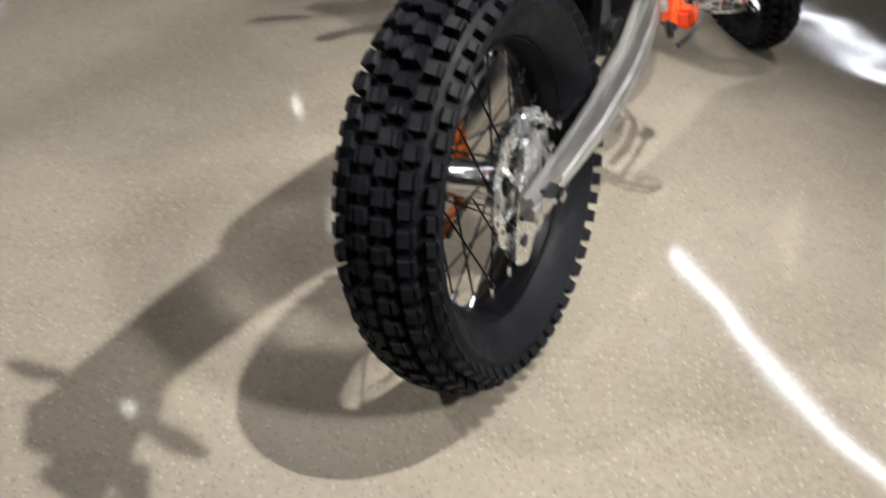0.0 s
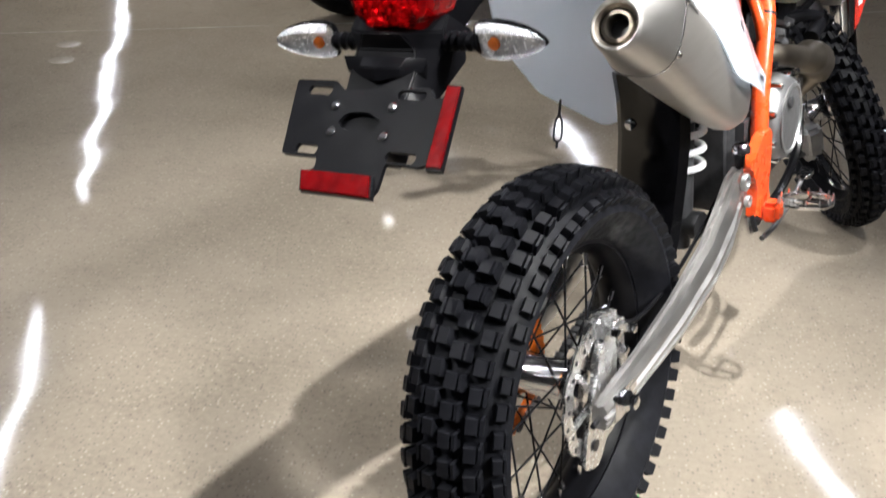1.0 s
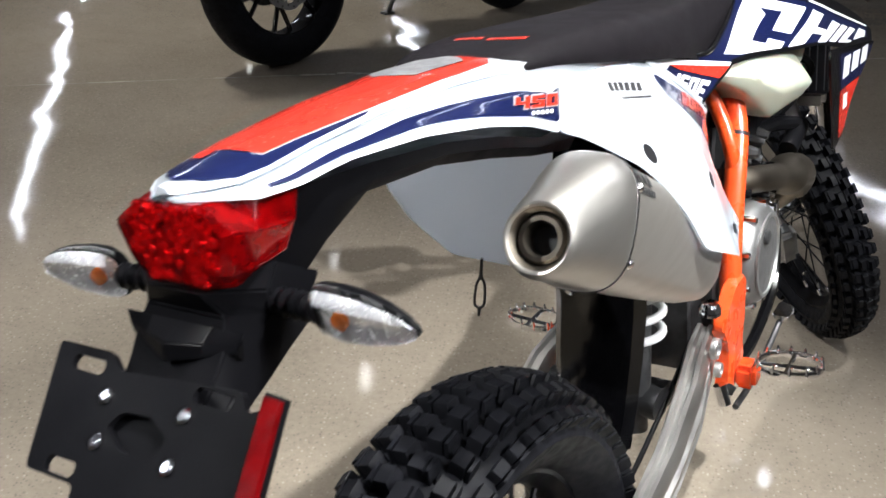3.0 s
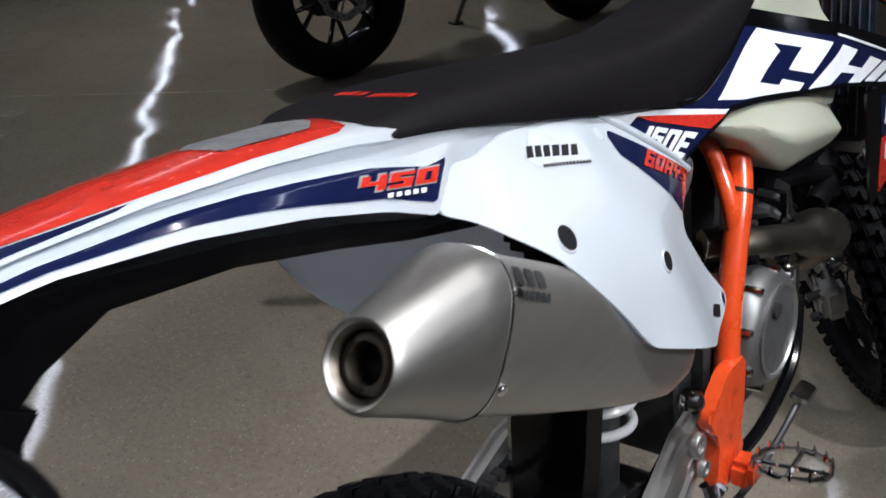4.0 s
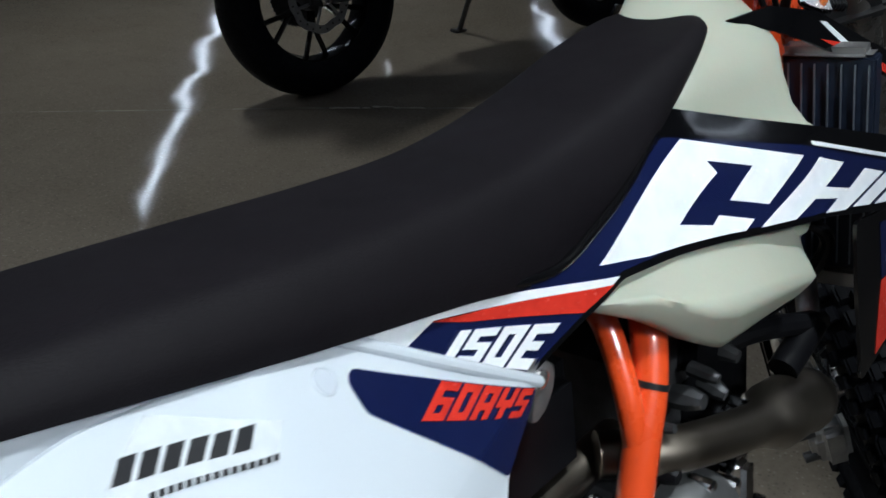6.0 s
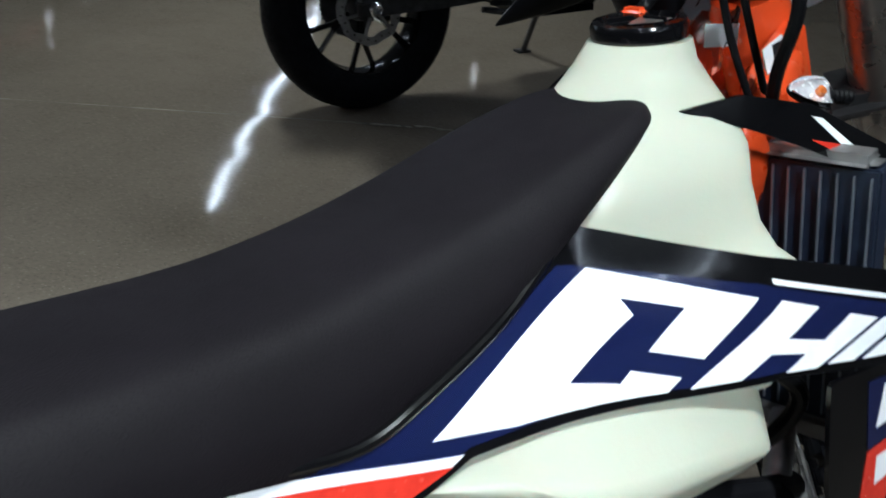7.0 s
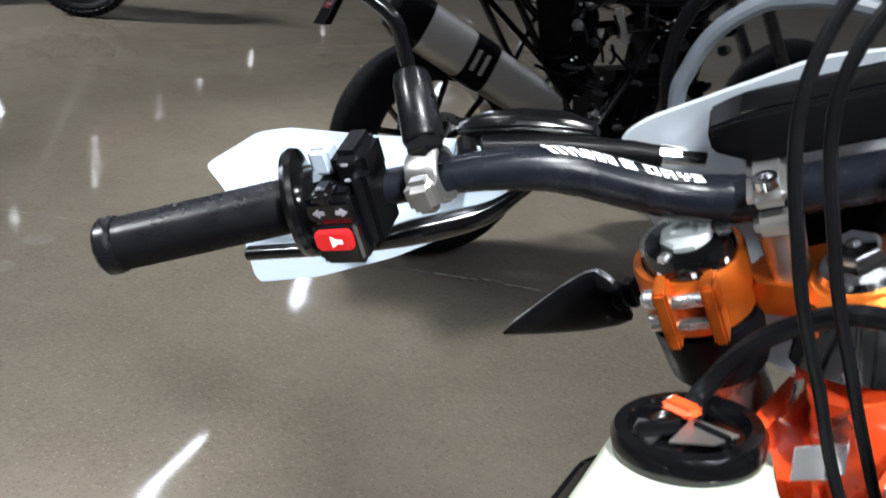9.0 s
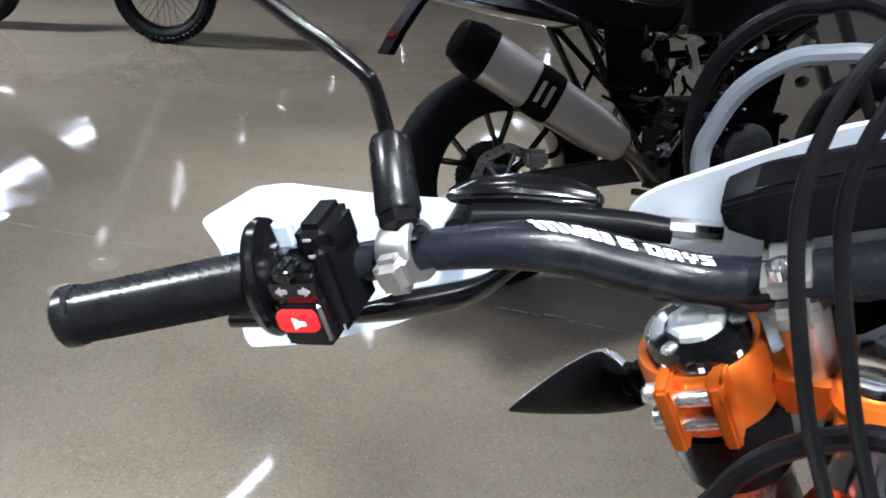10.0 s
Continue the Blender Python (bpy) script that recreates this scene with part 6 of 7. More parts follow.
FW = STEER @ Matrix.Rotation(radians(6), 4, "Z") @ Matrix.Translation((0.0, 0, -0.920))
wheel(bike, FW, 0.348, 0.050, 0.262, 0.045, knobs=54)
disc_rotor(bike, FW @ Matrix.Translation((0, 0.062, 0)), 0.130)
bm = bmesh.new()
box(bm, (0.05, 0.05, 0.10), FW @ Matrix.Translation((-0.125, 0.070, 0.02)), 0.012, 3)
box(bm, (0.03, 0.03, 0.05), FW @ Matrix.Translation((-0.125, 0.092, 0.02)), 0.008, 3)
front_caliper = part("front_caliper", bm, CAST, bike, "silver front brake caliper")
for z in (-0.015, 0.05):
    bm = bmesh.new()
    lathe(bm, [(0.009, 0), (0.009, 0.03)], FW @ Matrix.Translation((-0.125, 0.090, z)) @ Matrix.Rotation(radians(-90), 4, "X"), 12)
    part("caliper_piston", bm, DARK_METAL, front_caliper)
for s in (-1, 1):
    bm = bmesh.new()
    tube(bm, sts([(0.018, s * 0.095, 0.036), (0.022, s * 0.095, -0.20), (0.022, s * 0.095, -0.21), (0.022, s * 0.095, -0.50)]), [0.0275, 0.0275, 0.0295, 0.029], 24)
    leg = part("fork_outer_tube", bm, FORK_TUBE, bike, "bronze-grey fork outer tube")
    bm = bmesh.new()
    tube(bm, sts([(0.022, s * 0.095, -0.49), (0.022, s * 0.095, -0.86)]), 0.024, 20)
    part("fork_slider", bm, CHROME, leg)
    bm = bmesh.new()
    box(bm, (0.075, 0.040, 0.10), STEER @ Matrix.Translation((0.012, s * 0.088, -0.905)), 0.014, 3)
    part("axle_clamp", bm, CAST, leg)
    bm = bmesh.new()
    slab(bm, rounded([(0.045, -0.50), (0.070, -0.52), (0.080, -0.88), (0.02, -0.93), (-0.01, -0.90), (0.0, -0.52)], 0.01), lambda a, b, h: st(a, s * 0.122 + h, b), -0.002, 0.002, 0.001)
    part("fork_guard", bm, BLACK, leg, "black plastic fork guard")
    bm = bmesh.new()
    tube(bm, sts([(0.021, s * 0.095, -0.062), (0.019, s * 0.095, -0.018)]), [0.033, 0.036], 24)
    part("fork_collar", bm, BLACK, leg, "black rubber collar below the clamp")
    # cap with adjuster
    M = STEER @ Matrix.Translation((0.014, s * 0.092, 0.021))
    bm = bmesh.new()
    lathe(bm, [(0.0275, -0.010), (0.0295, -0.008), (0.0295, 0.001), (0.0285, 0.003), (0.0275, 0.003)], M, 36)
    part("fork_top_ring", bm, CHROME, leg, "bright fork top ring")
    bm = bmesh.new()
    lathe(bm, [(0.0272, 0.002), (0.0280, 0.004), (0.0280, 0.013), (0.0260, 0.018), (0.0175, 0.019), (0.017, 0.015), (0.001, 0.015)], M, 36)
    cap2 = part("fork_cap", bm, GLOSS_BLACK, leg, "black fork cap with white scale marks")
    bm = bmesh.new()
    lathe(bm, [(0.0165, 0.014), (0.0165, 0.021), (0.0145, 0.023), (0.009, 0.0235), (0.008, 0.021), (0.001, 0.021)], M @ Matrix.Rotation(0.4, 4, "Z"), 8)
    part("adjuster_dial", bm, PAPER_METAL, cap2, "pale metal adjuster dial", 20)
    for k in range(3):
        bm = bmesh.new()
        a = k * 2.1 + 0.5
        box(bm, (0.009, 0.007, 0.005), M @ Matrix.Rotation(a, 4, "Z") @ Matrix.Translation((0.0225, 0, 0.0185)), 0.0015)
        part("cap_lug", bm, BRIGHT, cap2)
    for k in range(8):
        a = k * 0.785 + 0.15
        bm = bmesh.new()
        box(bm, (0.0006, 0.0030, 0.0034), M @ Matrix.Rotation(a, 4, "Z") @ Matrix.Translation((0.0281, 0, 0.0085)))
        part("scale_mark", bm, PAPER, cap2)
    # clamp round the leg with its pinch ears and bolts
    bm = bmesh.new()
    lathe(bm, [(0.0288, -0.056), (0.0335, -0.056), (0.0350, -0.053), (0.0350, -0.017), (0.0335, -0.014), (0.0288, -0.014)], STEER @ Matrix.Translation((0.018, s * 0.095, 0.040)), 36, closed=True)
    clamp = part("top_clamp_ring", bm, ANODISED, bike, "orange anodised top clamp round the fork leg")
    for y in (0.080, 0.108):
        bm = bmesh.new()
        box(bm, (0.030, 0.009, 0.044), STEER @ Matrix.Translation((-0.014, s * y, 0.008)), 0.002)
        part("clamp_ear", bm, ANODISED, clamp)
    for z in (0.018, 0.001):
        bm = bmesh.new()
        tube(bm, sts([(-0.0215, s * 0.083, z), (-0.0215, s * 0.105, z)]), 0.0046, 12)
        part("pinch_bolt", bm, BRIGHT, clamp, "bright pinch bolt")
        bm = bmesh.new()
        lathe(bm, [(0.0064, 0), (0.0064, 0.008), (0.0045, 0.010), (0.0035, 0.010), (0.0035, 0.006)], STEER @ Matrix.Translation((-0.016, s * 0.112, z)) @ Matrix.Rotation(radians(-90 * s), 4, "X"), 14)
        part("pinch_bolt_head", bm, BRIGHT, clamp, "bright bolt head")
    bm = bmesh.new()
    slab(bm, rounded([(0.034, 0.062 * s), (0.040, 0.0), (-0.002, 0.0), (-0.004, 0.030 * s), (0.010, 0.064 * s)][:: 1 if s > 0 else -1], 0.006), lambda a, b, h: st(a, b, h), -0.022, 0.002, 0.003)
    part("top_clamp_arm", bm, ANODISED, clamp)
    # handlebar mount: tapered post and cap
    bm = bmesh.new()
    tube(bm, sts([(0.016, s * 0.038, -0.006), (0.016, s * 0.038, 0.012), (0.017, s * 0.038, 0.034), (0.018, s * 0.038, 0.042)]), [0.0125, 0.0125, 0.0140, 0.0160], 16)
    box(bm, (0.050, 0.024, 0.014), STEER @ Matrix.Translation((0.018, s * 0.038, 0.048)), 0.004, 2)
    mount = part("bar_mount", bm, ALU, bike, "silver handlebar mount")
    bm = bmesh.new()
    box(bm, (0.052, 0.024, 0.014), STEER @ Matrix.Translation((0.018, s * 0.038, 0.0690)) @ Matrix.Rotation(radians(-4), 4, "Y"), 0.005, 3)
    part("mount_cap", bm, ALU, mount)
    for x in (-0.001, 0.037):
        bm = bmesh.new()
        lathe(bm, [(0.0072, 0), (0.0072, 0.006), (0.0045, 0.006), (0.0040, 0.002), (0.0005, 0.002)], STEER @ Matrix.Translation((x, s * 0.038, 0.0745)), 16)
        part("mount_bolt", bm, CHROME, mount, "bright mount bolt")
    bm = bmesh.new()
    box(bm, (0.075, 0.10, 0.028), STEER @ Matrix.Translation((0.022, s * 0.085, -0.215)), 0.012, 2)
    part("lower_clamp", bm, DARK_METAL, bike, "dark lower triple clamp")
bm = bmesh.new()
lathe(bm, [(0.020, -0.036), (0.032, -0.034), (0.032, 0.000), (0.027, 0.005)], STEER, 28)
stem = part("stem_boss", bm, ANODISED, bike, "orange steering stem boss")
bm = bmesh.new()
lathe(bm, [(0.022, 0.003), (0.023, 0.008), (0.0205, 0.012)], STEER, 24)
lathe(bm, [(0.0175, 0.012), (0.018, 0.020), (0.014, 0.026), (0.005, 0.027), (0.005, 0.021)], STEER, 6)
part("stem_nut", bm, CHROME, stem, "bright stem nut")
bm = bmesh.new()
lathe(bm, [(0.0085, 0), (0.0085, 0.006), (0.005, 0.007)], STEER @ Matrix.Translation((-0.028, -0.022, -0.012)) @ Matrix.Rotation(radians(-90), 4, "Y"), 18)
part("stem_pinch_bolt", bm, CHROME, stem)

# head tube and orange spars
bm = bmesh.new()
tube(bm, [(1.187, 0, 1.105), (1.20, 0, 1.075), (1.262, 0, 0.945)], [0.036, 0.039, 0.039], 24)
head = part("head_tube", bm, ORANGE, bike, "orange frame head tube")
bm = bmesh.new()
tube(bm, [(1.190, 0, 1.139), (1.187, 0, 1.105)], [0.036, 0.040], 24)
part("head_bearing_ring", bm, CHROME, head, "bright bearing ring")
for s in (-1, 1):
    bm = bmesh.new()
    tube(bm, smooth_path([(1.225, s * 0.030, 1.03), (1.17, s * 0.046, 1.005), (1.10, s * 0.055, 0.95), (0.98, s * 0.055, 0.86)]), 0.034, 16, squash=(0.55, 1.25))
    part("frame_spar", bm, ORANGE, head)
    bm = bmesh.new()
    slab(bm, rounded([(1.165, 1.065), (1.205, 1.085), (1.245, 0.985), (1.20, 0.93), (1.13, 0.985), (1.13, 1.035)], 0.012), flat_uv(s * 0.044), -0.006, 0.006, 0.003)
    gusset = part("frame_gusset", bm, ORANGE, head)
    bm = bmesh.new()
    lathe(bm, [(0.0065, -0.001), (0.0065, 0.0015)], Matrix.Translation((1.168, s * 0.0505, 1.020)) @ Matrix.Rotation(radians(-90 * s), 4, "X"), 12)
    part("gusset_hole", bm, INK, gusset)
bm = bmesh.new()
slab(bm, [(1.137, 1.064), (1.168, 1.073), (1.180, 1.045), (1.150, 1.036)], flat_uv(-0.0510), -0.0006, 0.0006)
frame_sticker = part("frame_sticker", bm, PAPER, bike, "white sticker on the frame")
bm = bmesh.new()
slab(bm, [(1.152, 1.066), (1.166, 1.068), (1.170, 1.052), (1.158, 1.050)], flat_uv(-0.0520), -0.0004, 0.0004)
part("sticker_print", bm, INK, frame_sticker)
# clear bag and paper tag tied to the hoses
BAG = glassy("clear_bag", (0.92, 0.92, 0.93), 0.18, 1.1)
bm = bmesh.new()
rng = random.Random(11)
rows = []
for i in range(12):
    row = []
    for j in range(8):
        row.append((1.085 + 0.075 * j / 7 + rng.uniform(-0.004, 0.004), -0.028 + 0.022 * math.sin(j * 1.1 + i * 0.6) * 0.5 + rng.uniform(-0.004, 0.004), 1.125 - 0.10 * i / 11 + rng.uniform(-0.003, 0.003)))
    rows.append(row)
loft(bm, rows, caps=False, loop=False)
part("clear_bag", bm, BAG, bike, "crumpled clear plastic bag", 80)
bm = bmesh.new()
box(bm, (0.034, 0.0012, 0.019), Matrix.Translation((1.110, -0.028, 1.079)) @ Matrix.Rotation(radians(-20), 4, "Z") @ Matrix.Rotation(radians(4), 4, "Y"))
part("paper_tag", bm, PAPER, bike, "small white paper tag on the hoses")

# hoses and cables round the steering head
for pts, r, mat, label in (
    ([(1.16, -0.15, 1.38), (1.08, -0.070, 1.345), (1.049, -0.042, 1.285), (1.058, -0.040, 1.20), (1.083, -0.041, 1.130), (1.100, -0.044, 1.077), (1.125, -0.055, 1.01)], 0.0034, HOSE, "black control cable"),
    ([(1.19, -0.16, 1.38), (1.105, -0.080, 1.345), (1.070, -0.046, 1.285), (1.082, -0.043, 1.20), (1.104, -0.046, 1.130), (1.122, -0.050, 1.077), (1.14, -0.06, 1.01)], 0.0034, HOSE, "black control cable"),
    ([(1.070, 0.026, 1.094), (1.082, 0.034, 1.100), (1.090, 0.030, 1.110), (1.092, 0.018, 1.127), (1.094, -0.002, 1.146), (1.096, -0.026, 1.161), (1.098, -0.050, 1.170), (1.100, -0.074, 1.168), (1.104, -0.094, 1.140), (1.108, -0.097, 1.102), (1.12, -0.076, 1.05), (1.14, -0.06, 1.00)], 0.0058, HOSE, "black breather hose looping from the fuel cap"),
):
    bm = bmesh.new()
    tube(bm, smooth_path(pts, 10), r, 10)
    part("hose", bm, mat, bike, label)
for dx, r, mat in ((0.0, 0.0062, GREY_HOSE), (0.022, 0.0055, HOSE)):
    bm = bmesh.new()
    tube(bm, smooth_path(sts([(0.10, 0.10, -0.10), (0.15 + dx, 0.116 + dx * 0.3, -0.02), (0.16 + dx, 0.105 + dx * 0.4, 0.055), (0.16 + dx, 0.088 + dx * 0.4, 0.083 + dx * 0.6), (0.16 + dx, 0.065 + dx * 0.2, 0.104 + dx * 0.9), (0.16 + dx, 0.036, 0.1145 + dx), (0.16 + dx, 0.014, 0.1125 + dx), (0.16 + dx, -0.016, 0.102 + dx), (0.15 + dx, -0.07, 0.065), (0.12, -0.11, 0.0)]), 10), r, 10)
    part("front_hose", bm, mat, bike, "grey hose arching ahead of the headlight mask" if mat is GREY_HOSE else "black hose arching ahead of the headlight mask")

# handlebar
HALF = [(0.018, 0.045, 0.0565), (0.018, 0.065, 0.059), (0.016, 0.088, 0.067), (0.011, 0.116, 0.085), (0.004, 0.141, 0.104), (-0.003, 0.165, 0.116), (-0.012, 0.20, 0.126), (-0.025, 0.25, 0.134), (-0.036, 0.297, 0.141), (-0.068, 0.408, 0.156)]
BAR = smooth_path([(x, -y, z) for x, y, z in HALF[::-1]] + HALF, 8)
bm = bmesh.new()
tube(bm, [STEER @ p for p in BAR], [0.0145 if abs(p.y) < 0.14 else 0.0145 - 0.0035 * min(1, (abs(p.y) - 0.14) / 0.07) for p in BAR], 20)
bar = part("handlebar", bm, material("black_anodised_bar", (0.006, 0.007, 0.010), 0.23, 0.0, second=(0.008, 0.009, 0.013), scale=40, rough_to=0.30, bump=0.15, bump_scale=900, spec=0.22), bike, "black tapered handlebar with white lettering bars")


def on_bar(y, turn, r=0.0152):
    """A point on the bar's skin; turn in degrees from the rider's side to the top."""
    k = max(1, min(len(BAR) - 1, next((i for i, p in enumerate(BAR) if p.y >= y), len(BAR) - 1)))
    a, b = BAR[k - 1], BAR[k]
    along = (b - a).normalized()
    back = (Vector((-1, 0, 0)) + along * along.x).normalized()
    top = along.cross(back)
    top = top if top.z > 0 else -top
    return STEER @ (a.lerp(b, (y - a.y) / (b.y - a.y)) + (back * math.cos(radians(turn)) + top * math.sin(radians(turn))) * r)


# white print on the bar: slanted stripes, plain bars and the words 6 DAYS
for y, wide, lean in [(0.1600 - k * 0.0042, 0.0026, 0.006) for k in range(4)] + [(0.1425 - k * 0.0052, 0.0042, 0.003) for k in range(3)]:
    bm = bmesh.new()
    rows = [[on_bar(y - wide * a - lean * (k / 4), 70 + 26 * (1 - k / 4)) for a in (0, 0.5, 1)] for k in range(5)]
    loft(bm, rows, caps=False, loop=False)
    part("bar_print", bm, DECAL_WHITE, bar, "white printed bar")
y0 = 0.1250
for c in "6 DAYS":
    if c == " ":
        y0 -= 0.0035
        continue
    bm = flat_fill(BLOCK_FONT[c], lambda a, b: on_bar(y0 - 0.0074 * a - 0.003 * (1 - b), 70 + 26 * b))
    part("bar_letter", bm, DECAL_WHITE, bar, "white printed letter of 6 DAYS")
    y0 -= 0.0087
for s in (1, -1):
    g0, g1 = st(-0.0365, s * 0.300, 0.1415), st(-0.0715, s * 0.420, 0.1575)
    GM = Matrix.Translation(g0) @ (g1 - g0).normalized().to_track_quat("Z", "Y").to_matrix().to_4x4()
    gl = (g1 - g0).length
    bm = bmesh.new()
    n, rings = 40, []
    for k in range(37):
        h = 0.002 + (gl - 0.014) * k / 36
        rings.append([GM @ Vector((math.cos(2 * math.pi * i / n) * (0.0152 + 0.0019 * ((i + k) % 2)), math.sin(2 * math.pi * i / n) * (0.0152 + 0.0019 * ((i + k) % 2)), h)) for i in range(n)])
    for r, h in ((0.0178, gl - 0.011), (0.0186, gl - 0.008), (0.0186, gl - 0.002), (0.0165, gl + 0.0005), (0.006, gl + 0.001)):
        rings.append([GM @ Vector((math.cos(2 * math.pi * i / n) * r, math.sin(2 * math.pi * i / n) * r, h)) for i in range(n)])
    loft(bm, rings)
    part("grip", bm, GRIP_RUBBER, bar, "black knurled rubber handlebar grip", 12)
    bm = bmesh.new()
    lathe(bm, [(0.0125, -0.008), (0.029, -0.008), (0.0330, -0.007), (0.0340, -0.0035), (0.0325, 0.0), (0.024, 0.001), (0.018, 0.004), (0.0125, 0.004)], GM, 40)
    flange = part("grip_flange", bm, GLOSS_BLACK, bar, "black grip flange")
    bm = bmesh.new()
    lathe(bm, [(0.012, -0.017), (0.0205, -0.017), (0.0215, -0.016), (0.0215, -0.008), (0.012, -0.007)], GM, 36)
    part("grip_collar", bm, GLOSS_BLACK, bar, "black collar with small white marks")
    for k in range(6):
        bm = bmesh.new()
        box(bm, (0.0006, 0.0022, 0.0045), GM @ Matrix.Rotation(math.pi * (0.80 + 0.09 * k), 4, "Z") @ Matrix.Translation((0.0217, 0, -0.012)))
        part("collar_mark", bm, PAPER, flange)
# left switch block: lower housing with the horn, upper housing, ridge, slider
SW = STEER @ Matrix.Translation((-0.060, 0.262, 0.130)) @ Matrix.Rotation(radians(9), 4, "X")


def block_box(x0, x1, y0, y1, z0, z1, bevel):
    """A bevelled box given by its limits on the switch block."""
    box(bm, (x1 - x0, y1 - y0, z1 - z0), SW @ Matrix.Translation(((x0 + x1) / 2, (y0 + y1) / 2, (z0 + z1) / 2)), bevel, 3)


bm = bmesh.new()
block_box(0.0, 0.046, -0.010, 0.020, -0.020, 0.024, 0.004)
switch = part("switch_block", bm, BLACK, bike, "black handlebar switch block")
bm = bmesh.new()
block_box(0.010, 0.046, -0.018, 0.004, 0.016, 0.044, 0.006)
part("upper_housing", bm, BLACK, switch)
bm = bmesh.new()
block_box(0.004, 0.044, -0.018, -0.005, -0.020, 0.036, 0.006)
part("inner_ridge", bm, BLACK, switch)
bm = bmesh.new()
block_box(-0.005, 0.012, -0.011, 0.020, -0.022, 0.008, 0.004)
part("horn_bezel", bm, GLOSS_BLACK, switch)


def rider(a, b, h):
    """On the switch block's face towards the rider: a to the left, b up, h out."""
    return SW @ Vector((-h, a, b))


bm = bmesh.new()
slab(bm, rounded([(-0.007, -0.0075), (0.016, -0.0075), (0.016, 0.0042), (-0.007, 0.0042)], 0.002), rider, 0.004, 0.0085, 0.0012)
horn = part("horn_button", bm, material("red_button", (0.50, 0.012, 0.014), 0.22, coat=0.4), switch, "red horn button")
bm = bmesh.new()
slab(bm, [(-0.001, -0.0030), (0.002, -0.0030), (0.006, -0.0055), (0.006, 0.0022), (0.002, -0.0003), (-0.001, -0.0003)], rider, 0.0085, 0.0089)
part("horn_symbol", bm, PAPER, horn)
bm = bmesh.new()
slab(bm, rounded([(-0.009, 0.0085), (0.019, 0.0085), (0.019, 0.0185), (-0.009, 0.0185)], 0.002), rider, 0.0, 0.0012)
face = part("switch_face", bm, GLOSS_BLACK, switch)
for a, g in ((-0.002, -1), (0.012, 1)):
    bm = bmesh.new()
    slab(bm, [(a + g * 0.0040, 0.0135), (a, 0.0165), (a, 0.0148), (a - g * 0.0034, 0.0148), (a - g * 0.0034, 0.0122), (a, 0.0122), (a, 0.0105)][::g], rider, 0.0012, 0.0018)
    part("arrow_symbol", bm, GREY_DECAL, face)
bm = bmesh.new()
block_box(-0.006, 0.010, 0.000, 0.012, 0.020, 0.030, 0.003)
part("signal_slider", bm, GLOSS_BLACK, switch, "small black signal slider")
bm = bmesh.new()
block_box(0.018, 0.034, 0.006, 0.020, 0.026, 0.044, 0.003)
part("flash_tab", bm, GUARD, switch, "pale flash trigger")
for b in (0.028, 0.038):
    bm = bmesh.new()
    slab(bm, slot(-0.007, b, 0.0024, 0.0008), lambda x, y, h: rider(x, y, h - 0.010), 0, 0.0006)
    part("beam_symbol", bm, GREY_DECAL, switch)
# mirror: clamp, nut, boot, bent stalk, head
bm = bmesh.new()
lathe(bm, [(0.0130, -0.010), (0.0160, -0.010), (0.0170, -0.008), (0.0170, 0.008), (0.0160, 0.010), (0.0130, 0.010)], STEER @ Matrix.Translation((-0.0245, 0.214, 0.1355)) @ Matrix.Rotation(radians(-90), 4, "X"), 24, closed=True)
box(bm, (0.016, 0.020, 0.022), STEER @ Matrix.Translation((-0.043, 0.214, 0.134)), 0.005, 3)
mirror = part("mirror_clamp", bm, ALU, bike, "silver mirror clamp on the bar")
bm = bmesh.new()
tube(bm, sts([(-0.026, 0.213, 0.142), (-0.022, 0.213, 0.148), (-0.021, 0.213, 0.149), (-0.014, 0.2145, 0.156)]), [0.0095, 0.0095, 0.0120, 0.0115], 6)
part("mirror_nut", bm, GLOSS_BLACK, mirror)
bm = bmesh.new()
tube(bm, sts([(-0.0175, 0.2135, 0.1535), (-0.0155, 0.2140, 0.155), (0.015, 0.2215, 0.179), (0.0185, 0.2222, 0.1815), (0.0205, 0.2225, 0.183)]), [0.0110, 0.0126, 0.0116, 0.0105, 0.0055], 22)
part("mirror_boot", bm, GRIP_RUBBER, mirror, "black rubber mirror boot")
bm = bmesh.new()
tube(bm, smooth_path(sts([(0.017, 0.222, 0.180), (0.0215, 0.2205, 0.200), (0.022, 0.2195, 0.216), (0.022, 0.229, 0.234), (0.022, 0.244, 0.254), (0.022, 0.256, 0.272), (0.022, 0.276, 0.302), (0.022, 0.294, 0.33)]), 6), 0.0046, 12)
part("mirror_stalk", bm, GLOSS_BLACK, mirror, "glossy black mirror stalk")
bm = bmesh.new()
lathe(bm, [(0.001, -0.010), (0.035, -0.008), (0.048, 0.0), (0.048, 0.008), (0.044, 0.010), (0.001, 0.010)], STEER @ Matrix.Translation((0.008, 0.325, 0.375)) @ Matrix.Rotation(radians(-90), 4, "Y") @ Matrix.Diagonal((1, 1.4, 1, 1)), 32)
part("mirror_head", bm, BLACK, mirror, "black mirror head")
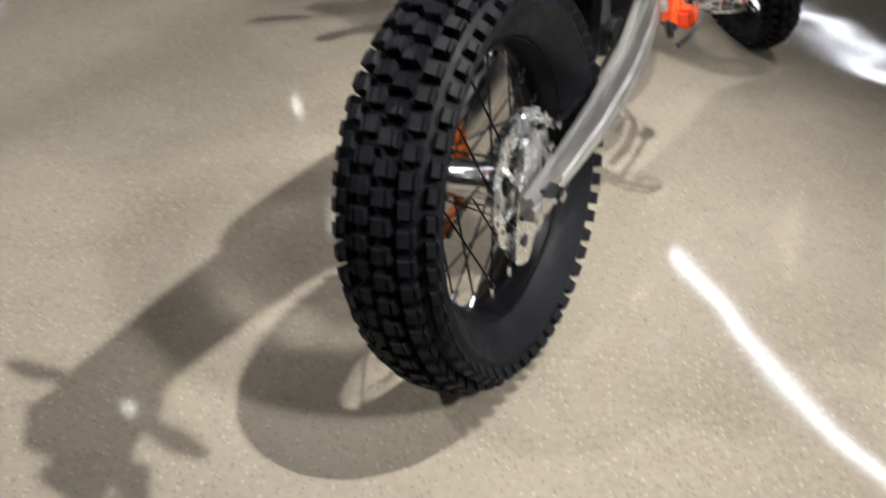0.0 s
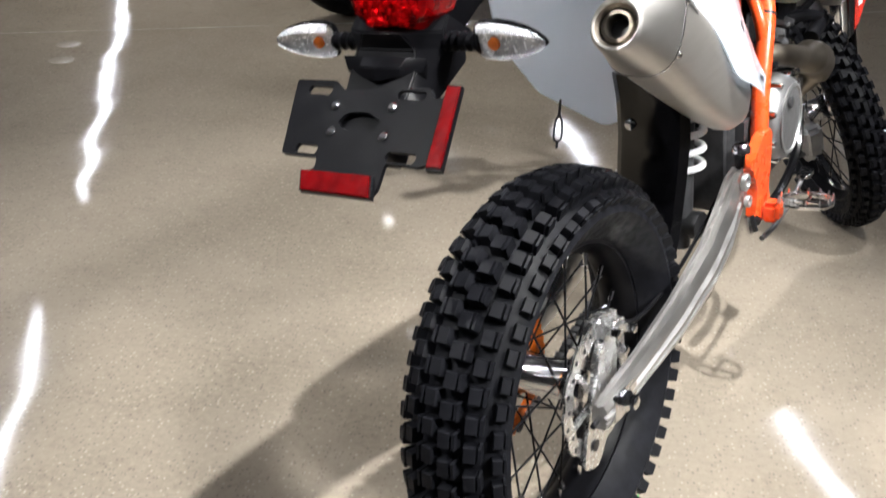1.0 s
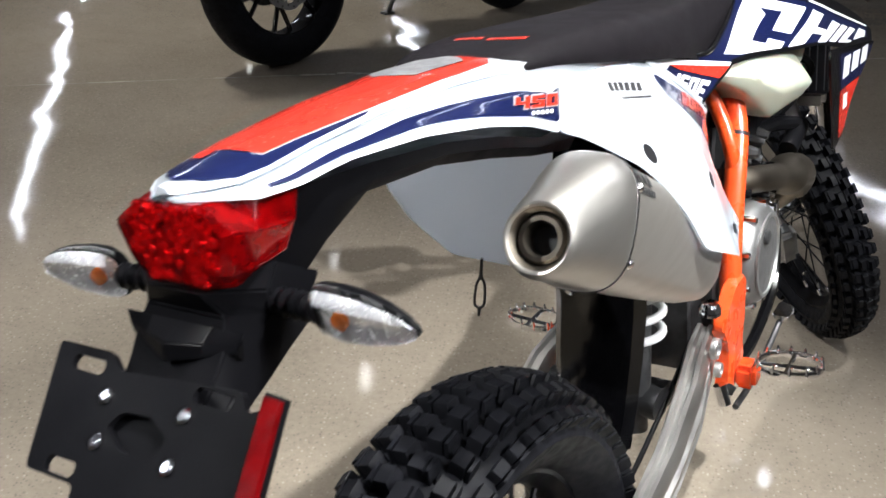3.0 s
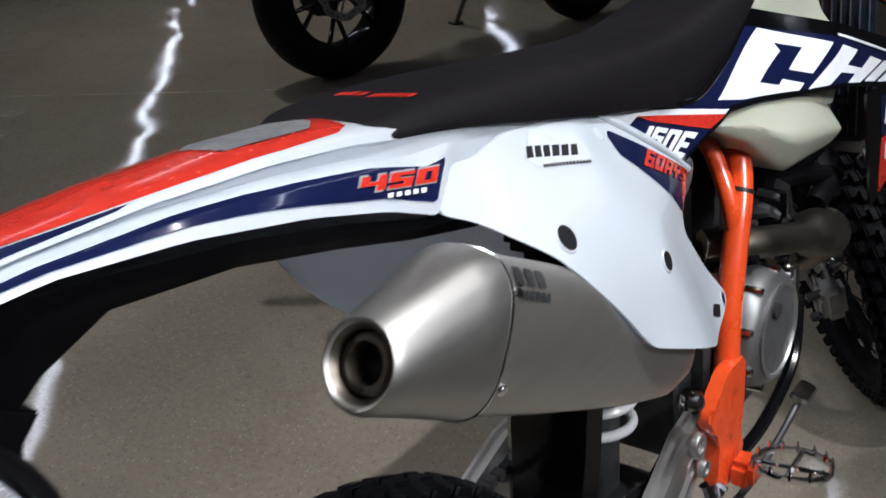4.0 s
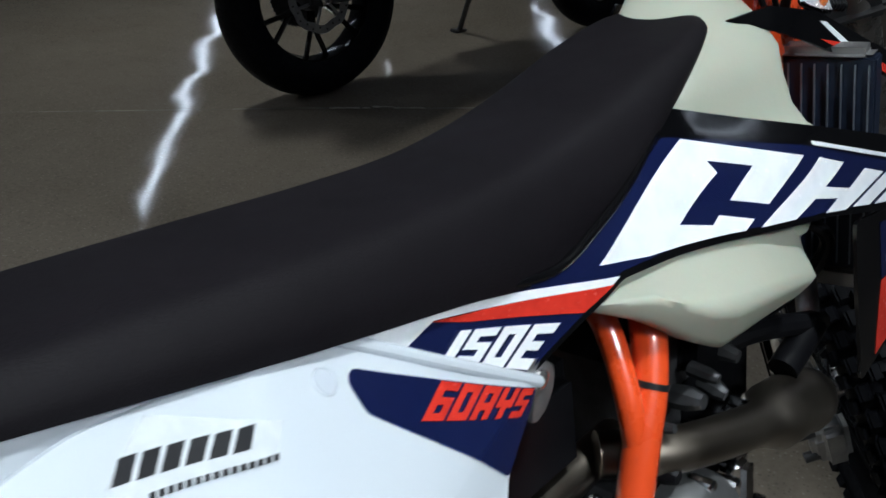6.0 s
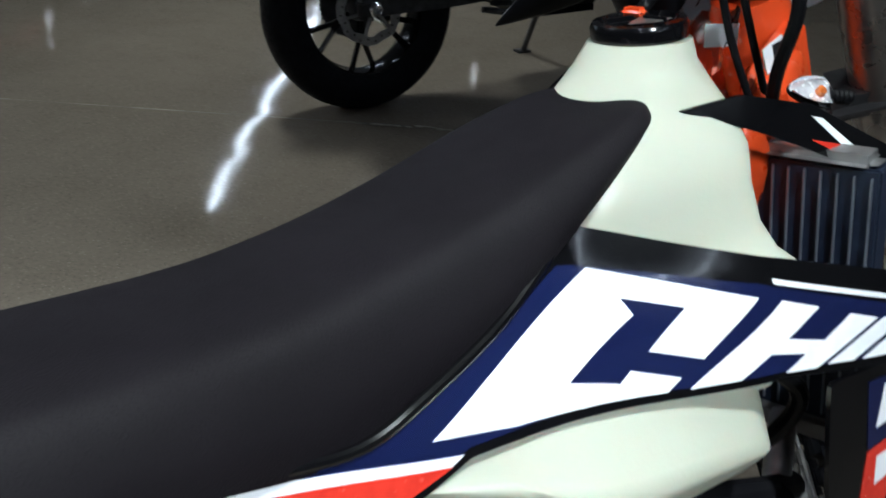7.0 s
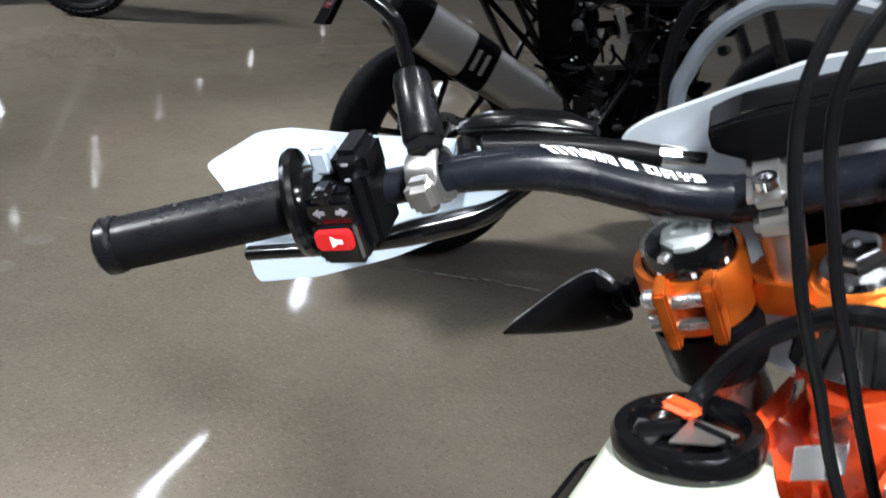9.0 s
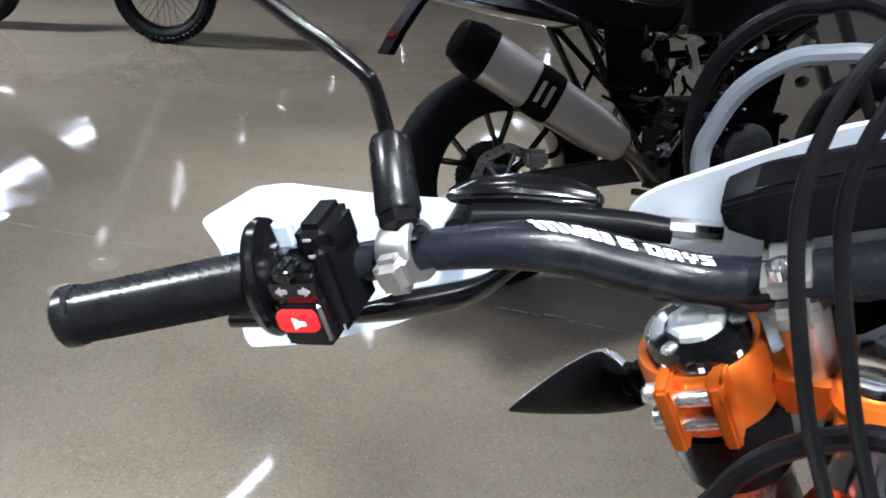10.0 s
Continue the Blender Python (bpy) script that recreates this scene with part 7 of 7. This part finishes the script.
# clutch perch, reservoir and lever
bm = bmesh.new()
tube(bm, sts([(0.036, 0.205, 0.116), (0.050, 0.165, 0.099), (0.058, 0.120, 0.079), (0.060, 0.103, 0.071)]), [0.0085, 0.0090, 0.0085, 0.0075], 14)
perch = part("clutch_perch", bm, BLACK, bike, "black clutch master cylinder")
bm = bmesh.new()
loft(bm, [sts([(x - a, y, z - c), (x + a, y, z - c), (x + a, y, z + c * 0.6), (x + a * 0.5, y, z + c), (x - a * 0.6, y, z + c), (x - a, y, z + c * 0.4)]) for x, y, z, a, c in ((0.052, 0.222, 0.126, 0.006, 0.003), (0.056, 0.205, 0.123, 0.011, 0.006), (0.060, 0.180, 0.116, 0.012, 0.007), (0.063, 0.155, 0.106, 0.011, 0.007), (0.065, 0.138, 0.096, 0.006, 0.004))])
bmesh.ops.bevel(bm, geom=bm.edges[:], offset=0.002, segments=2, affect="EDGES", clamp_overlap=True)
part("reservoir", bm, GLOSS_BLACK, perch)
bm = bmesh.new()
tube(bm, sts([(0.060, 0.104, 0.0745), (0.066, 0.078, 0.062)]), [0.0065, 0.0065], 10)
part("hose_fitting", bm, CHROME, perch)
bm = bmesh.new()
lever = smooth_path(sts([(0.027, 0.168, 0.094), (0.022, 0.188, 0.086), (0.020, 0.216, 0.077), (0.020, 0.262, 0.074), (0.021, 0.32, 0.072), (0.022, 0.40, 0.080)]))
tube(bm, lever, [float(np.interp(i / len(lever), (0.0, 0.2, 0.45, 0.6, 0.75, 1.0), (0.0045, 0.0055, 0.0105, 0.0115, 0.0075, 0.0070))) for i in range(len(lever))], 14, squash=(1.1, 0.8))
part("clutch_lever", bm, GLOSS_BLACK, perch, "glossy black clutch lever")
# handguards, open shields
for s in (1, -1):
    bm = bmesh.new()
    outline = rounded([(0.467, 0.119), (0.421, 0.1265), (0.394, 0.122), (0.324, 0.099), (0.262, 0.081), (0.225, 0.062), (0.229, 0.039), (0.272, 0.031), (0.318, 0.029), (0.376, 0.032), (0.427, 0.040), (0.438, 0.072), (0.449, 0.099)], 0.006, 3)
    slab(bm, [(y * s, z) for y, z in outline], lambda y, z, h: st((0.0911 - 0.201 * abs(y) + 0.670 * z) / 0.714 + h, y, z), -0.0018, 0.0018, 0.0008)
    guard = part("handguard", bm, GUARD, bike, "white plastic handguard shield")
    bm = bmesh.new()
    tube(bm, sts([(0.03, s * 0.215, 0.112), (0.125, s * 0.255, 0.078)]), 0.008, 10)
    part("guard_strut", bm, BLACK, guard)
# headlight mask, speedometer
bm = bmesh.new()
mask = rounded([(0.133, 0.064), (0.128, 0.085), (0.110, 0.091), (0.0, 0.106), (-0.110, 0.091), (-0.128, 0.085), (-0.133, 0.064), (-0.105, -0.09), (-0.06, -0.14), (0.06, -0.14), (0.105, -0.09)], 0.014, 4)
slab(bm, mask, lambda y, z, h: st(0.080 + h - 1.2 * max(0.0, abs(y) - 0.06) ** 2, y, z), -0.0025, 0.0025, 0.001)
hm = part("headlight_mask", bm, WHITE, bike, "white headlight mask seen from behind")
bm = bmesh.new()
lathe(bm, [(0.03, -0.03), (0.055, 0.0), (0.062, 0.03)], STEER @ Matrix.Translation((0.085, 0, -0.01)) @ Matrix.Rotation(radians(90), 4, "Y"), 28)
part("headlight_bowl", bm, BLACK, hm)
bm = bmesh.new()
loft(bm, [sts([(0.022 + e, y, 0.076 + 0.3 * e), (0.022 + e, y, 0.100 - 0.5 * e), (0.026 + e, y, 0.106 - 0.8 * e), (0.070, y, 0.100 - 0.4 * e), (0.075, y, 0.076 + 0.2 * e)]) for y, e in ((0.068, 0.014), (0.050, 0.003), (0.040, 0.0), (-0.040, 0.0), (-0.050, 0.003), (-0.068, 0.014))])
bmesh.ops.bevel(bm, geom=bm.edges[:], offset=0.003, segments=2, affect="EDGES", clamp_overlap=True)
speedo = part("speedometer", bm, BLACK, bike, "black speedometer housing")
bm = bmesh.new()
slab(bm, [(-0.046, 0.0), (0.046, 0.0), (0.046, 0.030), (-0.046, 0.030)], lambda a, b, h: st(0.030 + b, a, 0.1054 - b * 0.136 + h), 0.0, 0.0012)
part("speedometer_glass", bm, GLOSS_BLACK, speedo)
# front turn signals
turn_signal(bike, st(0.048, 0.118, -0.016), st(0.072, 0.262, -0.062), ahead, slim=True)
turn_signal(bike, (1.165, -0.118, 1.026), (1.108, -0.092, 1.040), (-0.5, -0.5, 0.7), size=0.6)
# ---- the other motorcycles, farther off ----
FAR = pose(-0.845, 4.704, 0.0, -8.0, 0.0, 56.0)
far = thing("adventure_bike", FAR, "black street motorcycle with steel silencer on its side stand", "motorcycle")


def cast_wheel(root, m, r, half, rim_r, arms=6):
    """A smooth road tyre on a black cast wheel with forked arms."""
    spin = m @ Matrix.Rotation(radians(90), 4, "X")
    bm = bmesh.new()
    prof = [(rim_r, -half * 0.72), (rim_r + 0.03, -half * 0.98), (r - 0.055, -half), (r - 0.022, -half * 0.80), (r - 0.006, -half * 0.45), (r, 0), (r - 0.006, half * 0.45), (r - 0.022, half * 0.80), (r - 0.055, half), (rim_r + 0.03, half * 0.98), (rim_r, half * 0.72)]
    lathe(bm, prof, spin, 72, closed=True)
    part("tyre", bm, RUBBER, root, "black road tyre")
    bm = bmesh.new()
    h = half * 0.70
    lathe(bm, [(rim_r - 0.006, -h), (rim_r + 0.006, -h), (rim_r + 0.002, 0), (rim_r + 0.006, h), (rim_r - 0.006, h), (rim_r - 0.018, 0)], spin, 60, closed=True)
    part("rim", bm, GLOSS_BLACK, root, "black cast rim")
    bm = bmesh.new()
    lathe(bm, [(0.02, -0.06), (0.05, -0.055), (0.055, 0.0), (0.05, 0.055), (0.02, 0.06)], spin, 24)
    part("hub", bm, DARK_METAL, root)
    for k in range(arms):
        a = 2 * math.pi * k / arms
        for d in (-0.20, 0.20):
            bm = bmesh.new()
            p = [(math.sin(a) * 0.045, 0, math.cos(a) * 0.045), (math.sin(a + d * 0.3) * rim_r * 0.5, 0, math.cos(a + d * 0.3) * rim_r * 0.5), (math.sin(a + d) * (rim_r - 0.008), 0, math.cos(a + d) * (rim_r - 0.008))]
            tube(bm, [m @ Vector(q) for q in p], [0.014, 0.011, 0.011], 8)
            part("wheel_arm", bm, GLOSS_BLACK, root)


R2 = Matrix.Translation((0, 0, 0.38))
cast_wheel(far, R2, 0.38, 0.085, 0.245)
cast_wheel(far, Matrix.Translation((1.62, 0, 0.37)), 0.37, 0.06, 0.25)
disc_rotor(far, R2 @ Matrix.Translation((0, -0.085, 0)), 0.135, waves=8)
bm = bmesh.new()
ring = []
n = 4 * 44
for k in range(n):
    a, r = 2 * math.pi * k / n, 0.118 + (0.005 if k % 4 in (1, 2) else 0)
    ring.append((r * math.sin(a), 0.38 + r * math.cos(a)))
slab(bm, ring, lambda a, b, h: (a, 0.085 + h, b), -0.003, 0.003)
part("sprocket", bm, DARK_METAL, far, "dark rear sprocket")
bm = bmesh.new()
loft(bm, [[(u, -0.11 + d, w + hh) for d, hh in ((-0.016, -h), (0.016, -h), (0.016, h), (-0.016, h))] for u, w, h in ((-0.06, 0.38, 0.025), (0.05, 0.385, 0.032), (0.30, 0.40, 0.045), (0.55, 0.42, 0.05))])
bmesh.ops.bevel(bm, geom=bm.edges[:], offset=0.006, segments=2, affect="EDGES", clamp_overlap=True)
part("swingarm", bm, DARK_METAL, far, "black swingarm")
bm = bmesh.new()
lathe(bm, [(0.028, 0), (0.028, 0.012), (0.018, 0.018), (0.018, 0.006)], Matrix.Translation((0, -0.126, 0.38)) @ Matrix.Rotation(radians(90), 4, "X"), 6)
part("axle_nut", bm, CHROME, far, "bright axle nut")
bm = bmesh.new()
box(bm, (0.08, 0.05, 0.06), Matrix.Translation((0.09, -0.115, 0.465)), 0.012, 2)
part("caliper", bm, CAST, far, "silver rear caliper")
# silencer with black end piece and strap
a, b = Vector((-0.235, -0.215, 0.862)), Vector((0.370, -0.195, 0.502))
d = (b - a).normalized()
e1 = Vector((0, 1, 0))
e2 = d.cross(e1).normalized()
L2 = (b - a).length


def box_ring(t, wide, tall, shift=0.0):
    out = []
    for k in range(24):
        x = 2 * math.pi * k / 24
        c, s = math.cos(x), math.sin(x)
        out.append(a + d * t + e1 * (wide * math.copysign(abs(c) ** 0.6, c)) + e2 * (tall * math.copysign(abs(s) ** 0.6, s) + shift))
    return out


bm = bmesh.new()
loft(bm, [box_ring(t, w, h) for t, w, h in ((0.09, 0.0533, 0.0805), (0.10, 0.0544, 0.0816), (L2 * 0.8, 0.0512, 0.0765), (L2 * 0.97, 0.0410, 0.0604), (L2, 0.0307, 0.0403))])
can2 = part("silencer", bm, STEEL, far, "brushed steel silencer with black end")
bm = bmesh.new()
loft(bm, [box_ring(t, w, h) for t, w, h in ((-0.01, 0.0307, 0.0453), (0.0, 0.0430, 0.0644), (0.05, 0.0554, 0.0805), (0.105, 0.0574, 0.0845))])
part("silencer_end", bm, BLACK, can2, "black silencer end piece")
bm = bmesh.new()
loft(bm, [box_ring(t, w, h) for t, w, h in ((L2 * 0.40, 0.0558, 0.0826), (L2 * 0.41, 0.0574, 0.0845), (L2 * 0.53, 0.0574, 0.0845), (L2 * 0.54, 0.0558, 0.0826))])
strap = part("silencer_strap", bm, BLACK, can2, "black strap with two pale slots")
for t in (0.435, 0.485):
    bm = bmesh.new()
    q = [a + d * (L2 * (t + x * 0.014)) + e1 * -0.0585 + e2 * (y * 0.85) for x, y in ((-0.8, -0.052), (0.8, -0.046), (0.8, 0.040), (-0.8, 0.034))]
    bm.faces.new([bm.verts.new(p) for p in q])
    part("strap_slot", bm, STEEL, strap)
bm = bmesh.new()
tube(bm, smooth_path([b, b + Vector((0.07, 0.02, -0.05)), (0.49, -0.15, 0.405), (0.60, -0.10, 0.33)]), 0.028, 14)
part("link_pipe", bm, PIPE, far, "browned exhaust link pipe")
# frame, engine, tail and tank masses
bm = bmesh.new()
box(bm, (0.46, 0.30, 0.36), Matrix.Translation((0.86, 0, 0.46)), 0.05, 3)
box(bm, (0.24, 0.22, 0.30), Matrix.Translation((0.98, 0, 0.72)) @ Matrix.Rotation(radians(15), 4, "Y"), 0.03, 2)
eng2 = part("engine", bm, BLACK, far, "dark engine block")
bm = bmesh.new()
lathe(bm, [(0.105, 0), (0.105, 0.03), (0.085, 0.045), (0.001, 0.048)], Matrix.Translation((0.90, -0.15, 0.46)) @ Matrix.Rotation(radians(90), 4, "X"), 32)
part("clutch_cover", bm, DARK_METAL, eng2)
for pts, r in (([(0.52, -0.12, 0.42), (0.40, -0.13, 0.62), (0.22, -0.13, 0.92)], 0.014), ([(0.55, -0.13, 0.62), (0.25, -0.13, 0.90), (-0.05, -0.10, 1.02)], 0.013), ([(0.58, -0.13, 0.44), (0.80, -0.15, 0.75), (1.20, -0.09, 1.00)], 0.017), ([(0.60, -0.14, 0.78), (0.95, -0.15, 0.80), (1.20, -0.10, 0.92)], 0.015), ([(0.34, -0.14, 0.56), (0.50, -0.15, 0.86)], 0.010)):
    for s in (1, -1):
        bm = bmesh.new()
        tube(bm, [(u, v * s, w) for u, v, w in pts], r, 10)
        part("frame_rail", bm, GLOSS_BLACK, far)
rng = random.Random(21)
for k in range(34):
    u, w = rng.uniform(0.42, 1.15), rng.uniform(0.42, 0.90)
    bm = bmesh.new()
    r = rng.uniform(0.008, 0.022)
    lathe(bm, [(r, 0), (r, rng.uniform(0.015, 0.04)), (r * 0.6, 0.042)], Matrix.Translation((u, -0.13 - rng.uniform(0, 0.03), w)) @ Matrix.Rotation(radians(90 + rng.uniform(-30, 30)), 4, "X"), 8)
    part("engine_fitting", bm, (DARK_METAL, BLACK, CAST, BLACK, DARK_METAL)[k % 5], eng2)
for k in range(22):
    u, w = rng.uniform(0.40, 0.95), rng.uniform(0.50, 0.92)
    bm = bmesh.new()
    a1, a2 = rng.uniform(0, 6.28), rng.uniform(0.06, 0.16)
    p = Vector((u, -0.155, w))
    tube(bm, smooth_path([p, p + Vector((math.cos(a1) * a2 * 0.5, -0.015, math.sin(a1) * a2 * 0.5 - 0.01)), p + Vector((math.cos(a1) * a2, 0.01, math.sin(a1) * a2))], 4), rng.uniform(0.004, 0.009), 7)
    part("cable", bm, (GLOSS_BLACK, BLACK, HOSE, DARK_METAL)[k % 4], eng2)
for k in range(14):
    bm = bmesh.new()
    lathe(bm, [(0.007, 0), (0.007, 0.008), (0.004, 0.010)], Matrix.Translation((rng.uniform(0.42, 0.98), -0.168, rng.uniform(0.46, 0.92))) @ Matrix.Rotation(radians(90), 4, "X"), 6)
    part("bolt_head", bm, CHROME, eng2)
bm = bmesh.new()
tube(bm, [(0.63, -0.165, 0.86), (0.66, -0.175, 0.74)], 0.014, 10)
part("rear_damper", bm, CAST, far, "bright damper body")
bm = bmesh.new()
loft(bm, [[(u, v * hw, w0 + (w1 - w0) * z) for v, z in ((-1, 0.1), (-0.9, 0.8), (-0.5, 1.0), (0.5, 1.0), (0.9, 0.8), (1, 0.1), (0.6, 0), (-0.6, 0))] for u, w0, w1, hw in ((-0.28, 0.98, 1.06, 0.06), (-0.05, 0.93, 1.07, 0.11), (0.25, 0.88, 1.04, 0.14), (0.55, 0.86, 1.00, 0.14), (0.62, 0.86, 1.04, 0.15), (0.75, 0.84, 1.14, 0.18), (1.0, 0.84, 1.18, 0.19), (1.20, 0.92, 1.12, 0.14))])
bmesh.ops.bevel(bm, geom=bm.edges[:], offset=0.012, segments=2, affect="EDGES", clamp_overlap=True)
part("bodywork", bm, GLOSS_BLACK, far, "glossy dark seat and tank bodywork")
bm = bmesh.new()
slab(bm, rounded([(0.30, 0.92), (0.56, 0.86), (0.54, 0.62), (0.44, 0.54), (0.34, 0.66)], 0.03), lambda p, q, h: (p, -0.15 + h, q), -0.006, 0.006, 0.003)
part("heel_plate", bm, BLACK, far, "black heel guard plate")
bm = bmesh.new()
loft(bm, [[(u + x * 0.012, v * 0.055, w) for x, v in ((-1, -1), (1, -1), (1, 1), (-1, 1))] for u, w in ((-0.235, 1.02), (-0.30, 0.955), (-0.36, 0.87), (-0.398, 0.803))])
tail2 = part("plate_bracket", bm, BLACK, far, "black number bracket hanging behind the tail")
bm = bmesh.new()
box(bm, (0.012, 0.07, 0.03), Matrix.Translation((-0.372, 0, 0.862)) @ Matrix.Rotation(radians(40), 4, "Y"), 0.003)
part("reflector", bm, REFLEX, tail2, "red reflector")
bm = bmesh.new()
tube(bm, [(0.95, 0.12, 0.34), (1.00, 0.34, 0.06)], [0.014, 0.012], 10)
stand2 = part("side_stand", bm, DARK_METAL, far, "dark side stand, folded out")
bm = bmesh.new()
box(bm, (0.07, 0.05, 0.014), Matrix.Translation((1.00, 0.35, 0.055)) @ Matrix.Rotation(radians(8), 4, "X"), 0.004)
part("stand_foot", bm, DARK_METAL, stand2)
bm = bmesh.new()
tube(bm, [(0.50, -0.14, 0.36), (0.52, -0.26, 0.37)], 0.012, 8)
tube(bm, [(0.45, -0.15, 0.34), (0.62, -0.16, 0.31)], 0.012, 8)
part("footpeg", bm, DARK_METAL, far, "dark footpeg")
for s in (-1, 1):
    bm = bmesh.new()
    tube(bm, [(1.28, s * 0.10, 1.02), (1.62, s * 0.10, 0.37)], 0.026, 12)
    part("fork_leg", bm, DARK_METAL, far)

# a dirt bike's front wheel and forks far behind
FAR2 = pose(-5.08, 6.71, 0.0, 0.0, 0.0, 28.0)
far_dirt = thing("motocross_bike", FAR2, "dirt bike with knobbly tyres parked far back", "motorcycle")
wheel(far_dirt, Matrix.Translation((0, 0, 0.40)), 0.40, 0.055, 0.30, 0.05, knobs=52)
for s in (-1, 1):
    bm = bmesh.new()
    tube(bm, [(0, s * 0.10, 0.40), (-0.36, s * 0.10, 1.15)], 0.028, 14)
    part("fork_leg", bm, CAST, far_dirt)
bm = bmesh.new()
loft(bm, [[(u, v * hw, w + z * 0.02) for v, z in ((-1, -1), (0, 0.6), (1, -1), (0, -0.4))] for u, w, hw in ((0.38, 0.80, 0.05), (0.1, 0.92, 0.07), (-0.3, 0.94, 0.06))])
part("front_fender", bm, ORANGE, far_dirt, "orange front fender")
bm = bmesh.new()
loft(bm, [[(u, v * hw, w0 + (w1 - w0) * z) for v, z in ((-1, 0), (-0.8, 1), (0.8, 1), (1, 0))] for u, w0, w1, hw in ((-0.30, 0.92, 1.10, 0.08), (-0.7, 0.89, 1.05, 0.11), (-1.2, 0.90, 1.0, 0.09), (-1.7, 0.95, 1.02, 0.06))])
part("bodywork", bm, GLOSS_BLACK, far_dirt, "dark bodywork")
wheel_back = Matrix.Translation((-1.5, 0, 0.40))
cast_wheel(far_dirt, wheel_back, 0.40, 0.07, 0.29)
